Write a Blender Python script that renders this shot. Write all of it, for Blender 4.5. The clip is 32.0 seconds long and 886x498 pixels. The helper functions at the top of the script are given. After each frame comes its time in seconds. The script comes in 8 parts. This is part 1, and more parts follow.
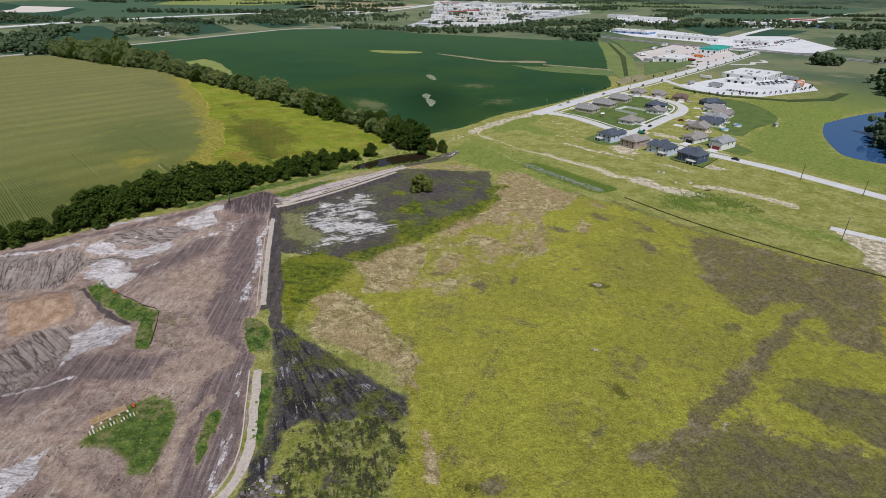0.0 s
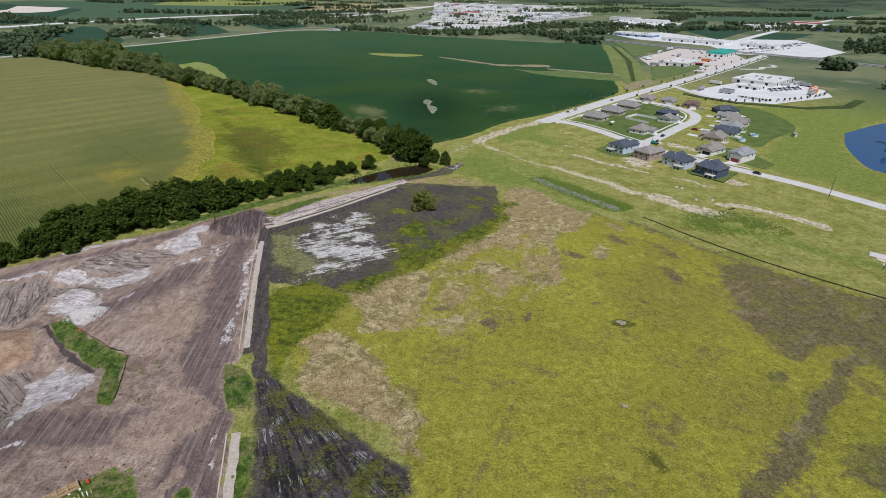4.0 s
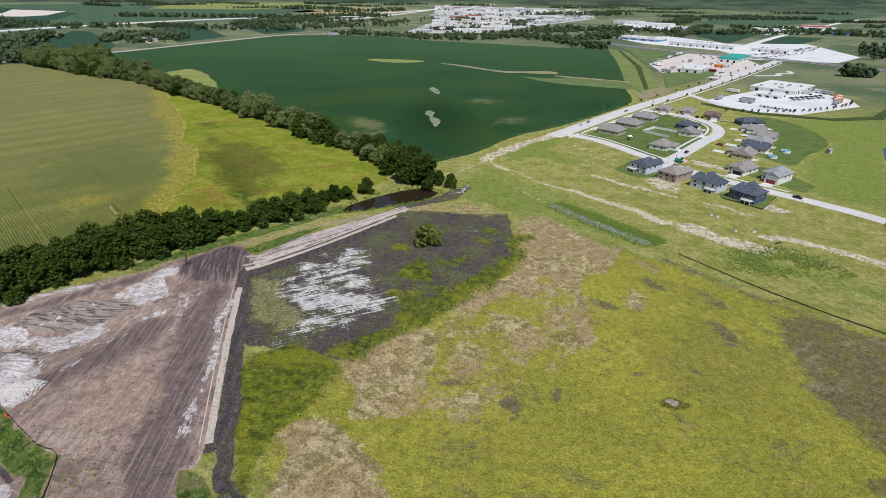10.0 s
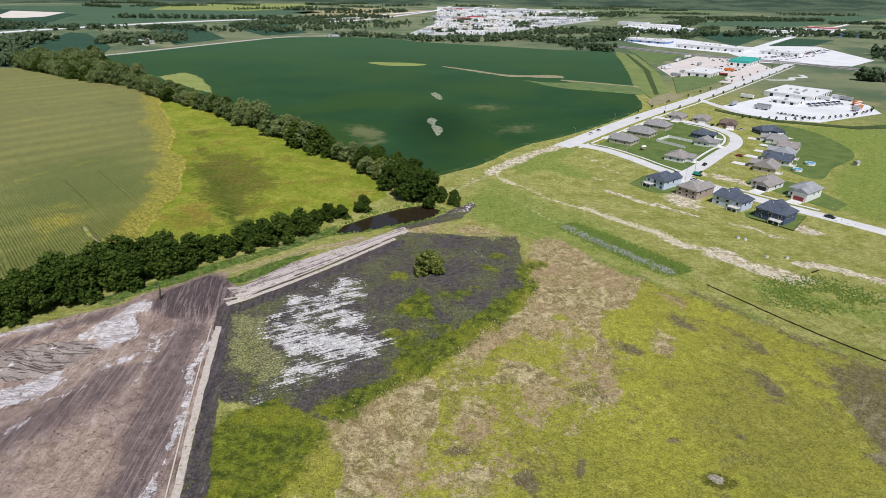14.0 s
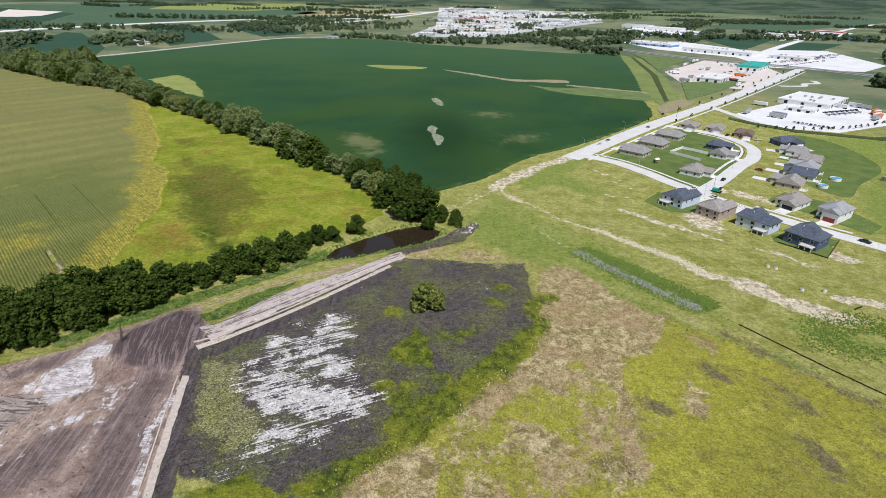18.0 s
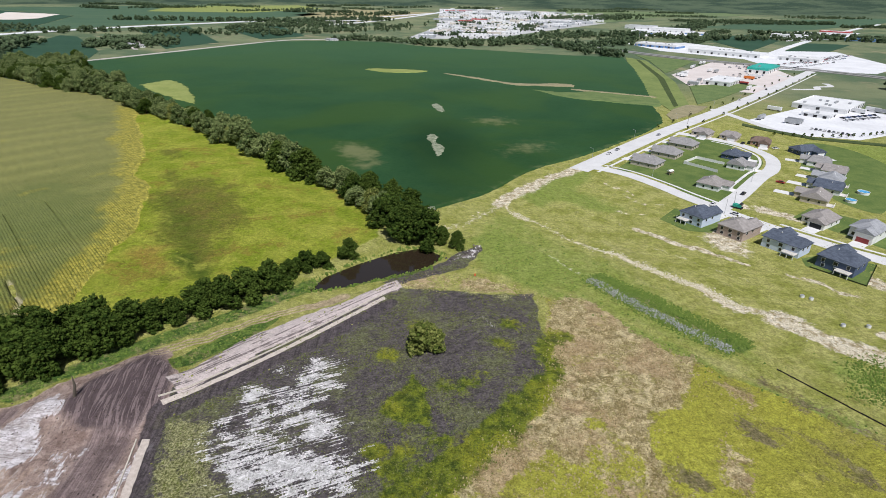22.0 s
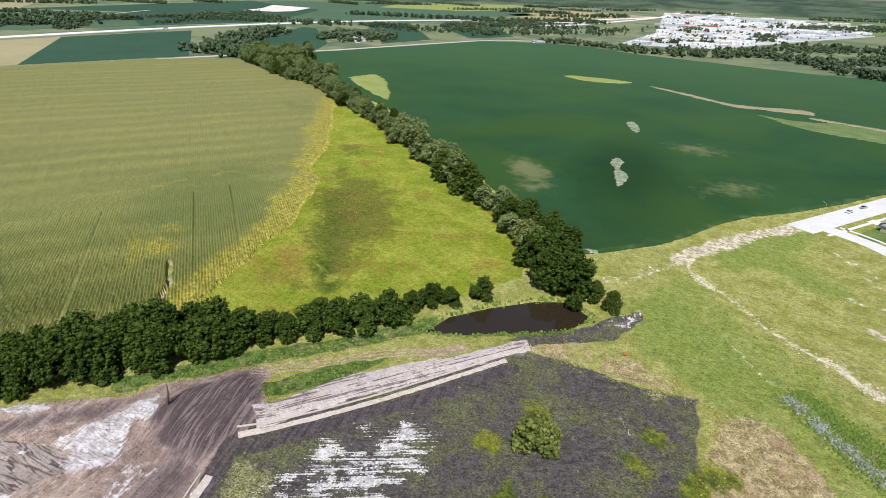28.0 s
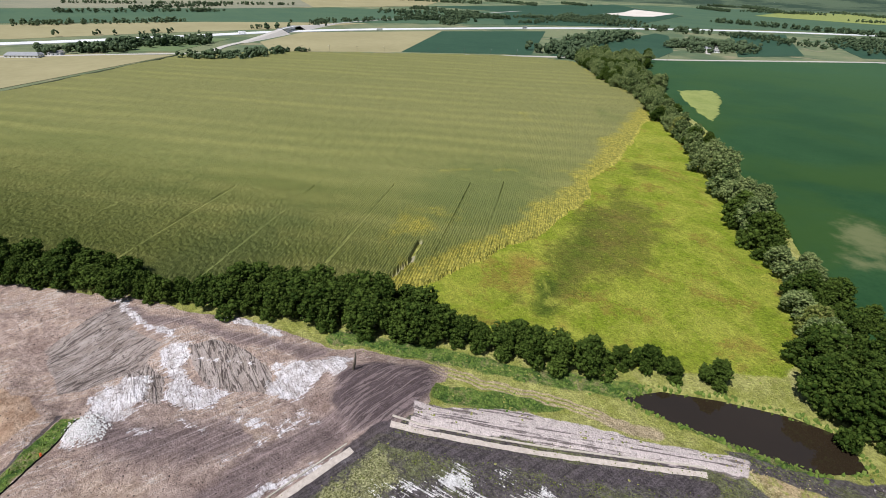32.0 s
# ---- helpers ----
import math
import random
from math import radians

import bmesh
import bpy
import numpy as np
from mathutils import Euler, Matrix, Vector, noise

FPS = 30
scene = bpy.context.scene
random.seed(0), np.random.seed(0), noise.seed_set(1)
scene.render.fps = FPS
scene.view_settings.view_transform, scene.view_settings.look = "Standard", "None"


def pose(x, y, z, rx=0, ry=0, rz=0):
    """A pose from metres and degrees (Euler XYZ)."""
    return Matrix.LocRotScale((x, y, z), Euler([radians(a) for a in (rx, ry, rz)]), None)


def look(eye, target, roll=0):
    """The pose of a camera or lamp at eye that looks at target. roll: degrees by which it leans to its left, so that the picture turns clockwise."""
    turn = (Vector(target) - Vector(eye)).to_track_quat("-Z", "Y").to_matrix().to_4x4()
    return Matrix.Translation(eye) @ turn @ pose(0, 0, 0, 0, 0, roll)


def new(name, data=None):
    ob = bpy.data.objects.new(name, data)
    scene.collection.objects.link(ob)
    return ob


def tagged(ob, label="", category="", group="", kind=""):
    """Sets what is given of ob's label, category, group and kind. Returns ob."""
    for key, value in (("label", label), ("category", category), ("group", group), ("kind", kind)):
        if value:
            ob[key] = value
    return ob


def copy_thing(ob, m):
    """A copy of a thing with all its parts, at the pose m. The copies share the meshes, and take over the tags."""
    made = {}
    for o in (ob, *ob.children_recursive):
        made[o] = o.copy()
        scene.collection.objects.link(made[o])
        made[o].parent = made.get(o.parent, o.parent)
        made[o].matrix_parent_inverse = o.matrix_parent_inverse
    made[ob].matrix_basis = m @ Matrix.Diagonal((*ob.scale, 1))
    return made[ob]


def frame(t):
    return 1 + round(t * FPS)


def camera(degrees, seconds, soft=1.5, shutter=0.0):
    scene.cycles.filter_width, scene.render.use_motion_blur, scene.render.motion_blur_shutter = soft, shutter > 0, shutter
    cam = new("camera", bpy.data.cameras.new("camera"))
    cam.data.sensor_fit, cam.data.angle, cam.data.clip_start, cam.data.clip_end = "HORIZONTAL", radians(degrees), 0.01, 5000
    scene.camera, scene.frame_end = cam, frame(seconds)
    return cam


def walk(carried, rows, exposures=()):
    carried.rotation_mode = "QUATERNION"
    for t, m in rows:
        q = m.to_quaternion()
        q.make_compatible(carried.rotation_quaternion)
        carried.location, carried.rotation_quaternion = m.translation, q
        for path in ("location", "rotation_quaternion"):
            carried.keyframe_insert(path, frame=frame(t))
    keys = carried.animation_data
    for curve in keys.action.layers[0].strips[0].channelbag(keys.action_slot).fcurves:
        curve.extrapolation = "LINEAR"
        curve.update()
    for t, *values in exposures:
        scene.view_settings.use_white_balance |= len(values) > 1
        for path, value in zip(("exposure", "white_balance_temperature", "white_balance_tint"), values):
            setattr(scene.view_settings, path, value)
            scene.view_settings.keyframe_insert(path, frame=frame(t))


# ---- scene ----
cam = camera(79.4, 32.0, soft=0.5)
PATH = [
    (0, (6.655, -3.179, 95.017), (6.566, -1.393, 94.122), 0.7),
    (3, (4.245, 13.307, 95.208), (4.16, 15.095, 94.316), 0.9),
    (6, (1.174, 29.947, 95.437), (1.088, 31.736, 94.547), 0.9),
    (9, (-0.866, 47.421, 95.573), (-0.951, 49.213, 94.689), 0.9),
    (11, (-1.738, 59.14, 95.67), (-1.828, 60.932, 94.786), 0.8),
    (13, (-2.693, 70.352, 95.959), (-2.786, 72.144, 95.077), 0.8),
    (16.5, (-3.986, 91.167, 96.37), (-4.079, 92.96, 95.489), 1.1),
    (19, (-4.813, 105.18, 96.494), (-4.908, 106.974, 95.616), 1.2),
    (21, (-5.239, 116.085, 96.771), (-5.335, 117.88, 95.894), 1.1),
    (23, (-5.398, 127.453, 97.119), (-5.502, 129.247, 96.241), 0.9),
    (24, (-5.356, 133.171, 97.38), (-5.471, 134.964, 96.501), 0.9),
    (24.5, (-5.105, 135.968, 97.475), (-5.242, 137.759, 96.596), 0.8),
    (26.5, (-2.985, 147.191, 98.37), (-3.351, 148.948, 97.488), 1.3),
    (27, (-2.321, 149.99, 98.524), (-2.824, 151.71, 97.637), 1.6),
    (27.5, (-1.48, 152.93, 98.682), (-2.102, 154.61, 97.792), 1.6),
    (28, (-0.524, 156.004, 98.832), (-1.255, 157.639, 97.941), 1.8),
    (28.5, (0.451, 159.064, 98.999), (-0.382, 160.648, 98.105), 1.8),
    (29, (1.518, 162.117, 99.161), (0.564, 163.63, 98.266), 1.8),
    (29.5, (2.639, 165.194, 99.324), (1.556, 166.615, 98.426), 1.8),
    (30, (3.71, 168.394, 99.491), (2.504, 169.711, 98.589), 2.0),
    (30.5, (4.656, 171.661, 99.678), (3.347, 172.873, 98.774), 1.9),
    (31, (5.55, 174.91, 99.831), (4.159, 176.024, 98.924), 1.9),
    (31.5, (6.442, 178.165, 99.962), (4.982, 179.187, 99.054), 1.9),
    (32, (7.372, 181.428, 100.082), (5.848, 182.348, 99.169), 2.0),
]
walk(cam, [(t, look(eye, target, roll)) for t, eye, target, roll in PATH],
     exposures=[(0, -0.42), (6, -0.40), (9, -0.30), (19, -0.03), (24, -0.06), (27, 0.14), (28, 0.22), (29, 0.08), (30, 0.08), (32, 0.10)])


# ---------------------------------------------------------------- world, sun, exposure
SUN_ELEV, SUN_AZ = 57.0, 160.0          # degrees; azimuth from +y towards +x
world = bpy.data.worlds.new("sky")
scene.world = world
world.use_nodes = True
wn = world.node_tree
sky = wn.nodes.new("ShaderNodeTexSky")
sky.sky_type = "NISHITA"
sky.sun_disc = False
sky.sun_elevation = radians(SUN_ELEV)
sky.sun_rotation = radians(SUN_AZ)
sky.altitude = 300
wn.links.new(sky.outputs[0], wn.nodes["Background"].inputs[0])
wn.nodes["Background"].inputs[1].default_value = 0.062
sun = new("sun", bpy.data.lights.new("sun", "SUN"))
sun.data.energy, sun.data.angle, sun.data.color = 4.6, radians(0.55), (1.0, 0.98, 0.985)
sa, se = radians(SUN_AZ), radians(SUN_ELEV)
sun.matrix_world = look((math.sin(sa) * math.cos(se) * 900, math.cos(sa) * math.cos(se) * 900 + 250, math.sin(se) * 900), (0, 250, 0))
scene.view_settings.exposure = 0.0


# ---------------------------------------------------------------- node helper
class Mat:
    """Short-hand for building a node material."""

    def __init__(self, name, rough=0.9, metal=0.0, spec=0.3):
        self.m = bpy.data.materials.new(name)
        self.m.use_nodes = True
        self.t = self.m.node_tree
        self.b = self.t.nodes["Principled BSDF"]
        self.b.inputs["Roughness"].default_value = rough
        self.b.inputs["Metallic"].default_value = metal
        self.b.inputs["Specular IOR Level"].default_value = spec
        self.geo = None

    def put(self, sock, value):
        if isinstance(value, (int, float)):
            sock.default_value = value
        elif isinstance(value, tuple):
            sock.default_value = (*value, 1.0) if len(value) == 3 and sock.type == "RGBA" else value
        else:
            self.t.links.new(value, sock)

    def pos(self):
        if not self.geo:
            self.geo = self.t.nodes.new("ShaderNodeNewGeometry")
        return self.geo.outputs["Position"]

    def island(self):
        self.pos()
        return self.geo.outputs["Random Per Island"]

    def rnd(self):
        return self.t.nodes.new("ShaderNodeObjectInfo").outputs["Random"]

    def attr(self, name):
        n = self.t.nodes.new("ShaderNodeAttribute")
        n.attribute_name = name
        s = self.t.nodes.new("ShaderNodeSeparateColor")
        self.t.links.new(n.outputs["Color"], s.inputs[0])
        return s.outputs[0], s.outputs[1], s.outputs[2], n.outputs["Alpha"]

    def mapped(self, turn=0.0, stretch=(1, 1, 1), vec=None):
        n = self.t.nodes.new("ShaderNodeMapping")
        n.vector_type = "TEXTURE"
        n.inputs["Rotation"].default_value = (0, 0, radians(turn))
        n.inputs["Scale"].default_value = stretch
        self.t.links.new(vec or self.pos(), n.inputs["Vector"])
        return n.outputs[0]

    def noise(self, scale, detail=4.0, rough=0.6, vec=None, warp=0.0):
        n = self.t.nodes.new("ShaderNodeTexNoise")
        n.inputs["Scale"].default_value = scale
        n.inputs["Detail"].default_value = detail
        n.inputs["Roughness"].default_value = rough
        n.inputs["Distortion"].default_value = warp
        self.t.links.new(vec or self.pos(), n.inputs["Vector"])
        return n.outputs["Fac"]

    def cells(self, scale, vec=None, out="Distance"):
        n = self.t.nodes.new("ShaderNodeTexVoronoi")
        n.inputs["Scale"].default_value = scale
        self.t.links.new(vec or self.pos(), n.inputs["Vector"])
        return n.outputs[out]

    def calc(self, op, a, b=0.0, c=0.0):
        n = self.t.nodes.new("ShaderNodeMath")
        n.operation = op
        for s, v in zip(n.inputs, (a, b, c)):
            self.put(s, v)
        return n.outputs[0]

    def step(self, v, lo, hi, a=0.0, b=1.0):
        n = self.t.nodes.new("ShaderNodeMapRange")
        n.interpolation_type = "SMOOTHSTEP"
        for s, x in zip(n.inputs, (v, lo, hi, a, b)):
            self.put(s, x)
        return n.outputs[0]

    def mix(self, f, a, b, mode="MIX"):
        n = self.t.nodes.new("ShaderNodeMix")
        n.data_type, n.blend_type = "RGBA", mode
        self.put(n.inputs[0], f)
        self.put(n.inputs[6], a)
        self.put(n.inputs[7], b)
        return n.outputs[2]

    def bump(self, h, strength=0.5, dist=0.1):
        n = self.t.nodes.new("ShaderNodeBump")
        n.inputs["Strength"].default_value = strength
        n.inputs["Distance"].default_value = dist
        self.t.links.new(h, n.inputs["Height"])
        self.t.links.new(n.outputs[0], self.b.inputs["Normal"])

    def done(self, col):
        self.put(self.b.inputs["Base Color"], col)
        return self.m


def plain(name, a, b, scale=1.0, rough=0.85, metal=0.0, spec=0.3, bump=0.0, bdist=0.02, by=""):
    """A surface of two close colours, mottled at two scales; by='object' or 'island' varies it piece by piece."""
    m = Mat(name, rough, metal, spec)
    f = m.calc("MULTIPLY_ADD", m.noise(scale, 5), 0.6, m.calc("MULTIPLY", m.noise(scale * 9, 3), 0.4))
    f = m.step(f, 0.3, 0.7)
    if by:
        f = m.calc("MULTIPLY_ADD", m.rnd() if by == "object" else m.island(), 0.6, m.calc("MULTIPLY", f, 0.4))
    if bump:
        m.bump(m.noise(scale * 6, 4), bump, bdist)
    return m.done(m.mix(f, a, b))


# ---------------------------------------------------------------- plan arithmetic
def hash2(i, j, seed):
    h = (i.astype(np.int64) * 374761393 + j.astype(np.int64) * 668265263 + seed * 974711) & 0x7FFFFFFF
    h = ((h ^ (h >> 13)) * 1274126177) & 0x7FFFFFFF
    return ((h ^ (h >> 16)) & 0xFFFF) / 65535.0


def vnoise(x, y, size, seed=1):
    """Smooth value noise 0..1 with cells of the given size."""
    x, y = np.asarray(x, float) / size, np.asarray(y, float) / size
    i, j = np.floor(x), np.floor(y)
    u, v = x - i, y - j
    u, v = u * u * (3 - 2 * u), v * v * (3 - 2 * v)
    a, b = hash2(i, j, seed), hash2(i + 1, j, seed)
    c, d = hash2(i, j + 1, seed), hash2(i + 1, j + 1, seed)
    return (a * (1 - u) + b * u) * (1 - v) + (c * (1 - u) + d * u) * v


def fbm(x, y, size, seed=1, octaves=4):
    s, amp, tot = 0.0, 1.0, 0.0
    for k in range(octaves):
        s = s + amp * vnoise(x, y, size / 2**k, seed + 17 * k)
        tot, amp = tot + amp, amp * 0.55
    return s / tot


def seg_dist(x, y, pts, closed=False):
    """Distance to a line through the points."""
    best = np.full(np.shape(x), 1e9)
    n = len(pts)
    for k in range(n if closed else n - 1):
        (ax, ay), (bx, by) = pts[k], pts[(k + 1) % n]
        dx, dy = bx - ax, by - ay
        t = np.clip(((x - ax) * dx + (y - ay) * dy) / (dx * dx + dy * dy + 1e-9), 0, 1)
        best = np.minimum(best, np.hypot(x - ax - t * dx, y - ay - t * dy))
    return best


def inside(x, y, pts):
    c = np.zeros(np.shape(x), bool)
    n = len(pts)
    for k in range(n):
        (ax, ay), (bx, by) = pts[k], pts[(k + 1) % n]
        if ay == by:
            continue
        c ^= ((ay > y) != (by > y)) & (x < (bx - ax) * (y - ay) / (by - ay) + ax)
    return c


def area(x, y, pts, soft=3.0):
    """1 well inside the outline, 0 well outside, 0.5 on it."""
    px, py = [p[0] for p in pts], [p[1] for p in pts]
    w = np.zeros(np.shape(x))
    near = (x > min(px) - soft) & (x < max(px) + soft) & (y > min(py) - soft) & (y < max(py) + soft)
    if near.any():
        xs, ys = x[near], y[near]
        d = seg_dist(xs, ys, pts, True)
        w[near] = np.clip(0.5 + np.where(inside(xs, ys, pts), d, -d) / (2 * soft), 0, 1)
    return w


def blob(x, y, cx, cy, rx, ry, turn=0.0, soft=0.5):
    c, s = math.cos(radians(turn)), math.sin(radians(turn))
    u, v = (x - cx) * c + (y - cy) * s, -(x - cx) * s + (y - cy) * c
    return np.clip(0.5 + (1 - np.hypot(u / rx, v / ry)) / (2 * soft), 0, 1)


def ribbon(x, y, pts, half, soft=1.0):
    return np.clip(0.5 + (half - seg_dist(x, y, pts)) / (2 * soft), 0, 1)


def mesh_np(name, verts, faces, mats, smooth=True, slots=None):
    """A mesh from arrays of corners and of faces (all with the same number of corners)."""
    me = bpy.data.meshes.new(name)
    n, k = faces.shape
    me.vertices.add(len(verts))
    me.vertices.foreach_set("co", np.asarray(verts, np.float32).ravel())
    me.loops.add(n * k)
    me.loops.foreach_set("vertex_index", faces.astype(np.int32).ravel())
    me.polygons.add(n)
    me.polygons.foreach_set("loop_start", np.arange(0, n * k, k, dtype=np.int32))
    me.polygons.foreach_set("loop_total", np.full(n, k, np.int32))
    me.polygons.foreach_set("use_smooth", np.full(n, smooth))
    if slots is not None:
        me.polygons.foreach_set("material_index", np.asarray(slots, np.int32))
    for m in mats if isinstance(mats, (list, tuple)) else [mats]:
        me.materials.append(m)
    me.update()
    me.validate()
    return me


def paint(me, name, *chans):
    """Ground-cover weights as a point attribute."""
    a = me.attributes.new(name, "FLOAT_COLOR", "POINT")
    data = np.zeros((len(me.vertices), 4), np.float32)
    for k, c in enumerate(chans):
        data[:, k] = c
    a.data.foreach_set("color", data.ravel())


# ---------------------------------------------------------------- outlines of the place (metres)
POND = [(-61, 283), (-58, 293), (-47, 305), (-35, 315), (-25, 320), (-17, 314), (-22, 304), (-38, 294), (-50, 287)]
BANK = [(-82, 222), (-58, 249), (-34, 279)]
BANK_TOP = [(-86, 231), (-70, 254), (-50, 273), (-32, 291), (-29, 286), (-46, 267), (-66, 244), (-80, 226)]
STRIP_A = [(-80, 211), (-70, 176), (-59, 141)]
STRIP_B = [(-49, 109), (-45, 96), (-41, 82), (-41, 72), (-45, 62)]
SITE = [(-260, 60), (-176, 172), (-159, 184), (-147, 200), (-118, 221), (-106, 237), (-94, 246), (-84, 234), (-80, 214), (-72, 182), (-60, 141),
        (-58, 128), (-51, 112), (-45, 92), (-42, 78), (-46, 55), (-60, 20), (-260, 0)]
TERRACE = [(-260, 60), (-181, 134), (-167, 157), (-152, 173), (-143, 183), (-134, 193), (-118, 208), (-101, 214)]
CORN_E = [(-136, 256), (-141, 275), (-144, 299), (-155, 333), (-170, 368), (-191, 400), (-211, 433), (-264, 514), (-298, 567), (-345, 612), (-440, 655), (-566, 722)]
ROW_N = [(-250, 70), (-203, 128), (-174, 165), (-148, 195), (-137, 209), (-116, 232), (-98, 251), (-82, 268), (-68, 286), (-60, 300)]
HEDGE = [(-560, 748), (-470, 690), (-353, 612), (-262, 548), (-168, 468), (-98, 405), (-58, 366), (-40, 342), (-30, 326)]
MEADOW = [(22, 284), (56, 256), (84, 235), (108, 211), (136, 191), (160, 173), (210, 125), (260, 40), (200, -60), (-10, -60), (-8, 60), (-6, 95), (-10, 118), (-28, 126), (-44, 133),
          (-46, 146), (-40, 158), (-35, 172), (-26, 184), (-10, 200), (14, 228), (19, 246)]
DARK = [(-80, 219), (-58, 245), (-33, 277), (-30, 286), (-15, 286), (6, 285.5), (17.5, 287), (18, 271), (19.3, 261), (19, 251), (16.5, 241), (14, 232), (11, 226), (7, 222), (0, 213), (-7, 205), (-13, 197.5), (-19, 192), (-30, 178.5), (-36, 172),
        (-46, 176), (-66, 178), (-74, 196)]
WET_STRIP = [(-36.9, 288.7), (-32.5, 294.7), (-16.6, 306.6), (-10.1, 317.1), (-1.7, 325.4), (-0.2, 319.9), (-7.1, 304.8), (-15.9, 298.5), (-25.6, 292.8), (-30.3, 287.9)]
MUD = [(-53, 133), (-47, 129), (-35, 120), (-26, 114), (-17, 107), (-8, 102), (-5, 95), (-10, 92), (-18, 95), (-20, 91), (-18, 82), (-15, 71), (-22, 68), (-23, 84), (-30, 92), (-35, 88), (-35, 80), (-33, 66), (-38, 60), (-39, 76), (-39, 90), (-45, 111)]
MUD_GREEN = [(-36, 89), (-30, 93), (-18, 96), (-6, 95), (-4, 86), (-5, 71), (-6, 50), (-34, 50), (-35, 80)]
SLOPES = ([(-163, 152), (-175, 166), (-163, 172), (-158, 168), (-145, 177), (-137, 169), (-135, 155), (-136, 150), (-160, 146)], [(-140.5, 183.5), (-129.5, 182.5), (-121.5, 184.5), (-108.5, 199), (-113, 201), (-122, 201), (-131, 196), (-139, 190.5)],
          [(-143.5, 167), (-140.5, 171), (-130, 174.5), (-120, 173), (-124, 166.5), (-136, 166)], [(-134, 116), (-127, 129), (-118, 132), (-113, 124), (-104, 107), (-108, 100), (-116, 95), (-128, 102)])
WHITES = ([(-141, 175), (-144, 179), (-142, 184), (-136, 183), (-132, 180), (-125, 181), (-116, 190), (-112, 185), (-116, 178), (-121, 174), (-132, 175.5)], [(-120.5, 202), (-118, 208), (-112, 219), (-108, 213), (-105, 209), (-102.5, 204), (-108, 198.5), (-112.5, 199), (-113, 202)],
          [(-114.5, 215), (-111, 223), (-107.5, 223), (-104, 217), (-110, 214)], [(-131, 157), (-135, 166), (-132, 172), (-126, 171), (-119, 167), (-120, 160), (-124, 157)], [(-112, 134), (-103, 129.5), (-93.5, 126), (-94.5, 120), (-96.5, 116.5), (-101.5, 114), (-103, 108.5), (-107.5, 112.5), (-111, 121.5), (-116, 126.5)],
          [(-92, 73), (-89, 77), (-86.5, 78.5), (-84, 74), (-84, 69), (-86.5, 64), (-94, 64)], [(-119, 157), (-124, 151), (-113, 151), (-112, 154.5)])
TAN_TOP = [(-146, 139), (-141, 140), (-137, 144.5), (-129, 147), (-121, 138), (-123, 133), (-134, 124.5)]
MOUND = [(-106, 226), (-101, 235), (-96, 240), (-87, 237), (-82, 225), (-84, 214), (-96, 211), (-105, 217)]
HAUL = [(-92, 238), (-89, 215), (-82, 180), (-74, 150), (-62, 122), (-55, 100), (-47, 70), (-44, 55)]
HAUL_W = [(-135, 92), (-112, 96), (-98, 105), (-84, 108), (-72, 112)]
CLAY_FIELD = [(-67, 220), (-64, 228), (-58, 236), (-51, 245), (-43, 243), (-38, 232), (-38, 222), (-30, 214), (-25, 206), (-30, 198), (-36, 190), (-53, 182), (-60, 178), (-58, 196), (-62, 204)]
TAN_A = [(21, 279), (31, 286), (39, 281), (47, 267), (57, 256), (64, 255), (58, 240), (52, 233), (44, 229), (41, 220), (42, 212), (39, 203), (33, 203), (35, 214), (30, 222), (26, 225), (25, 211),
         (20, 210), (15, 214), (7, 207), (4, 202), (-3, 202), (-8, 201), (0, 213), (7, 222), (14, 226), (17, 237), (19, 248), (20, 261)]
TAN_B = [(-37, 172), (-33, 179), (-22, 190), (-12, 193), (-7, 187), (-8, 175), (-10, 164), (-18, 163), (-15, 153), (-18, 153), (-23, 149), (-29, 152), (-28, 158), (-33, 165)]
TAN_C = [(-45.5, 142), (-43.5, 129.5), (-39.5, 124), (-28.5, 117), (-20, 114), (-13, 109), (-3.5, 104), (-4, 116), (-8.5, 123.5), (-14.5, 131.5), (-19, 140.5), (-26, 147), (-37, 153.5), (-43.5, 149)]
TAN_MIX = [(-36, 172), (-16, 196), (13, 226), (34, 235), (46, 214), (45, 191), (37, 176), (18, 168), (9, 155), (-4, 146), (-25, 153)]
TAN_SPOT = [(-4.2, 91.5), (0, 91), (2.3, 75), (-0.7, 75), (-2.5, 84)]
TAN_LINE = [(-35, 287), (-21, 300), (0, 298), (16, 290), (30, 281), (6, 286), (-20, 285)]
BROWN_A = [(100, 208), (92, 170), (94, 154), (99, 146), (115, 156), (124, 153), (116, 135), (127, 125), (164, 181), (141, 185), (126, 197), (116, 204)]
BROWN_B = [(72, 99), (80, 101), (84, 93), (88, 78), (90, 40), (45, 40), (51, 75), (52, 86), (62, 93)]
GREY_WEED = [(91, 113), (97, 119), (103, 118), (108, 112), (118, 110), (126, 96), (108, 90), (98, 95), (91, 100), (86, 106)]
RUST_WEED = [(85, 95.5), (90, 95), (98, 89), (112, 84), (110, 70), (91, 78), (86, 88)]
WEED_TRACK = [(123, 154), (108, 140), (95, 130), (85, 119), (76, 109), (69, 101), (63, 95), (57, 89), (49, 85)]
WEDGE = [(-31, 212), (-25, 215), (-21, 211), (-26, 207)]
LOW_GREEN = [(-64, 172), (-52, 180), (-38, 173), (-37.5, 168), (-38, 162), (-38.5, 157), (-39, 151), (-42, 149), (-46, 140), (-48, 124), (-55, 138), (-63, 160)]
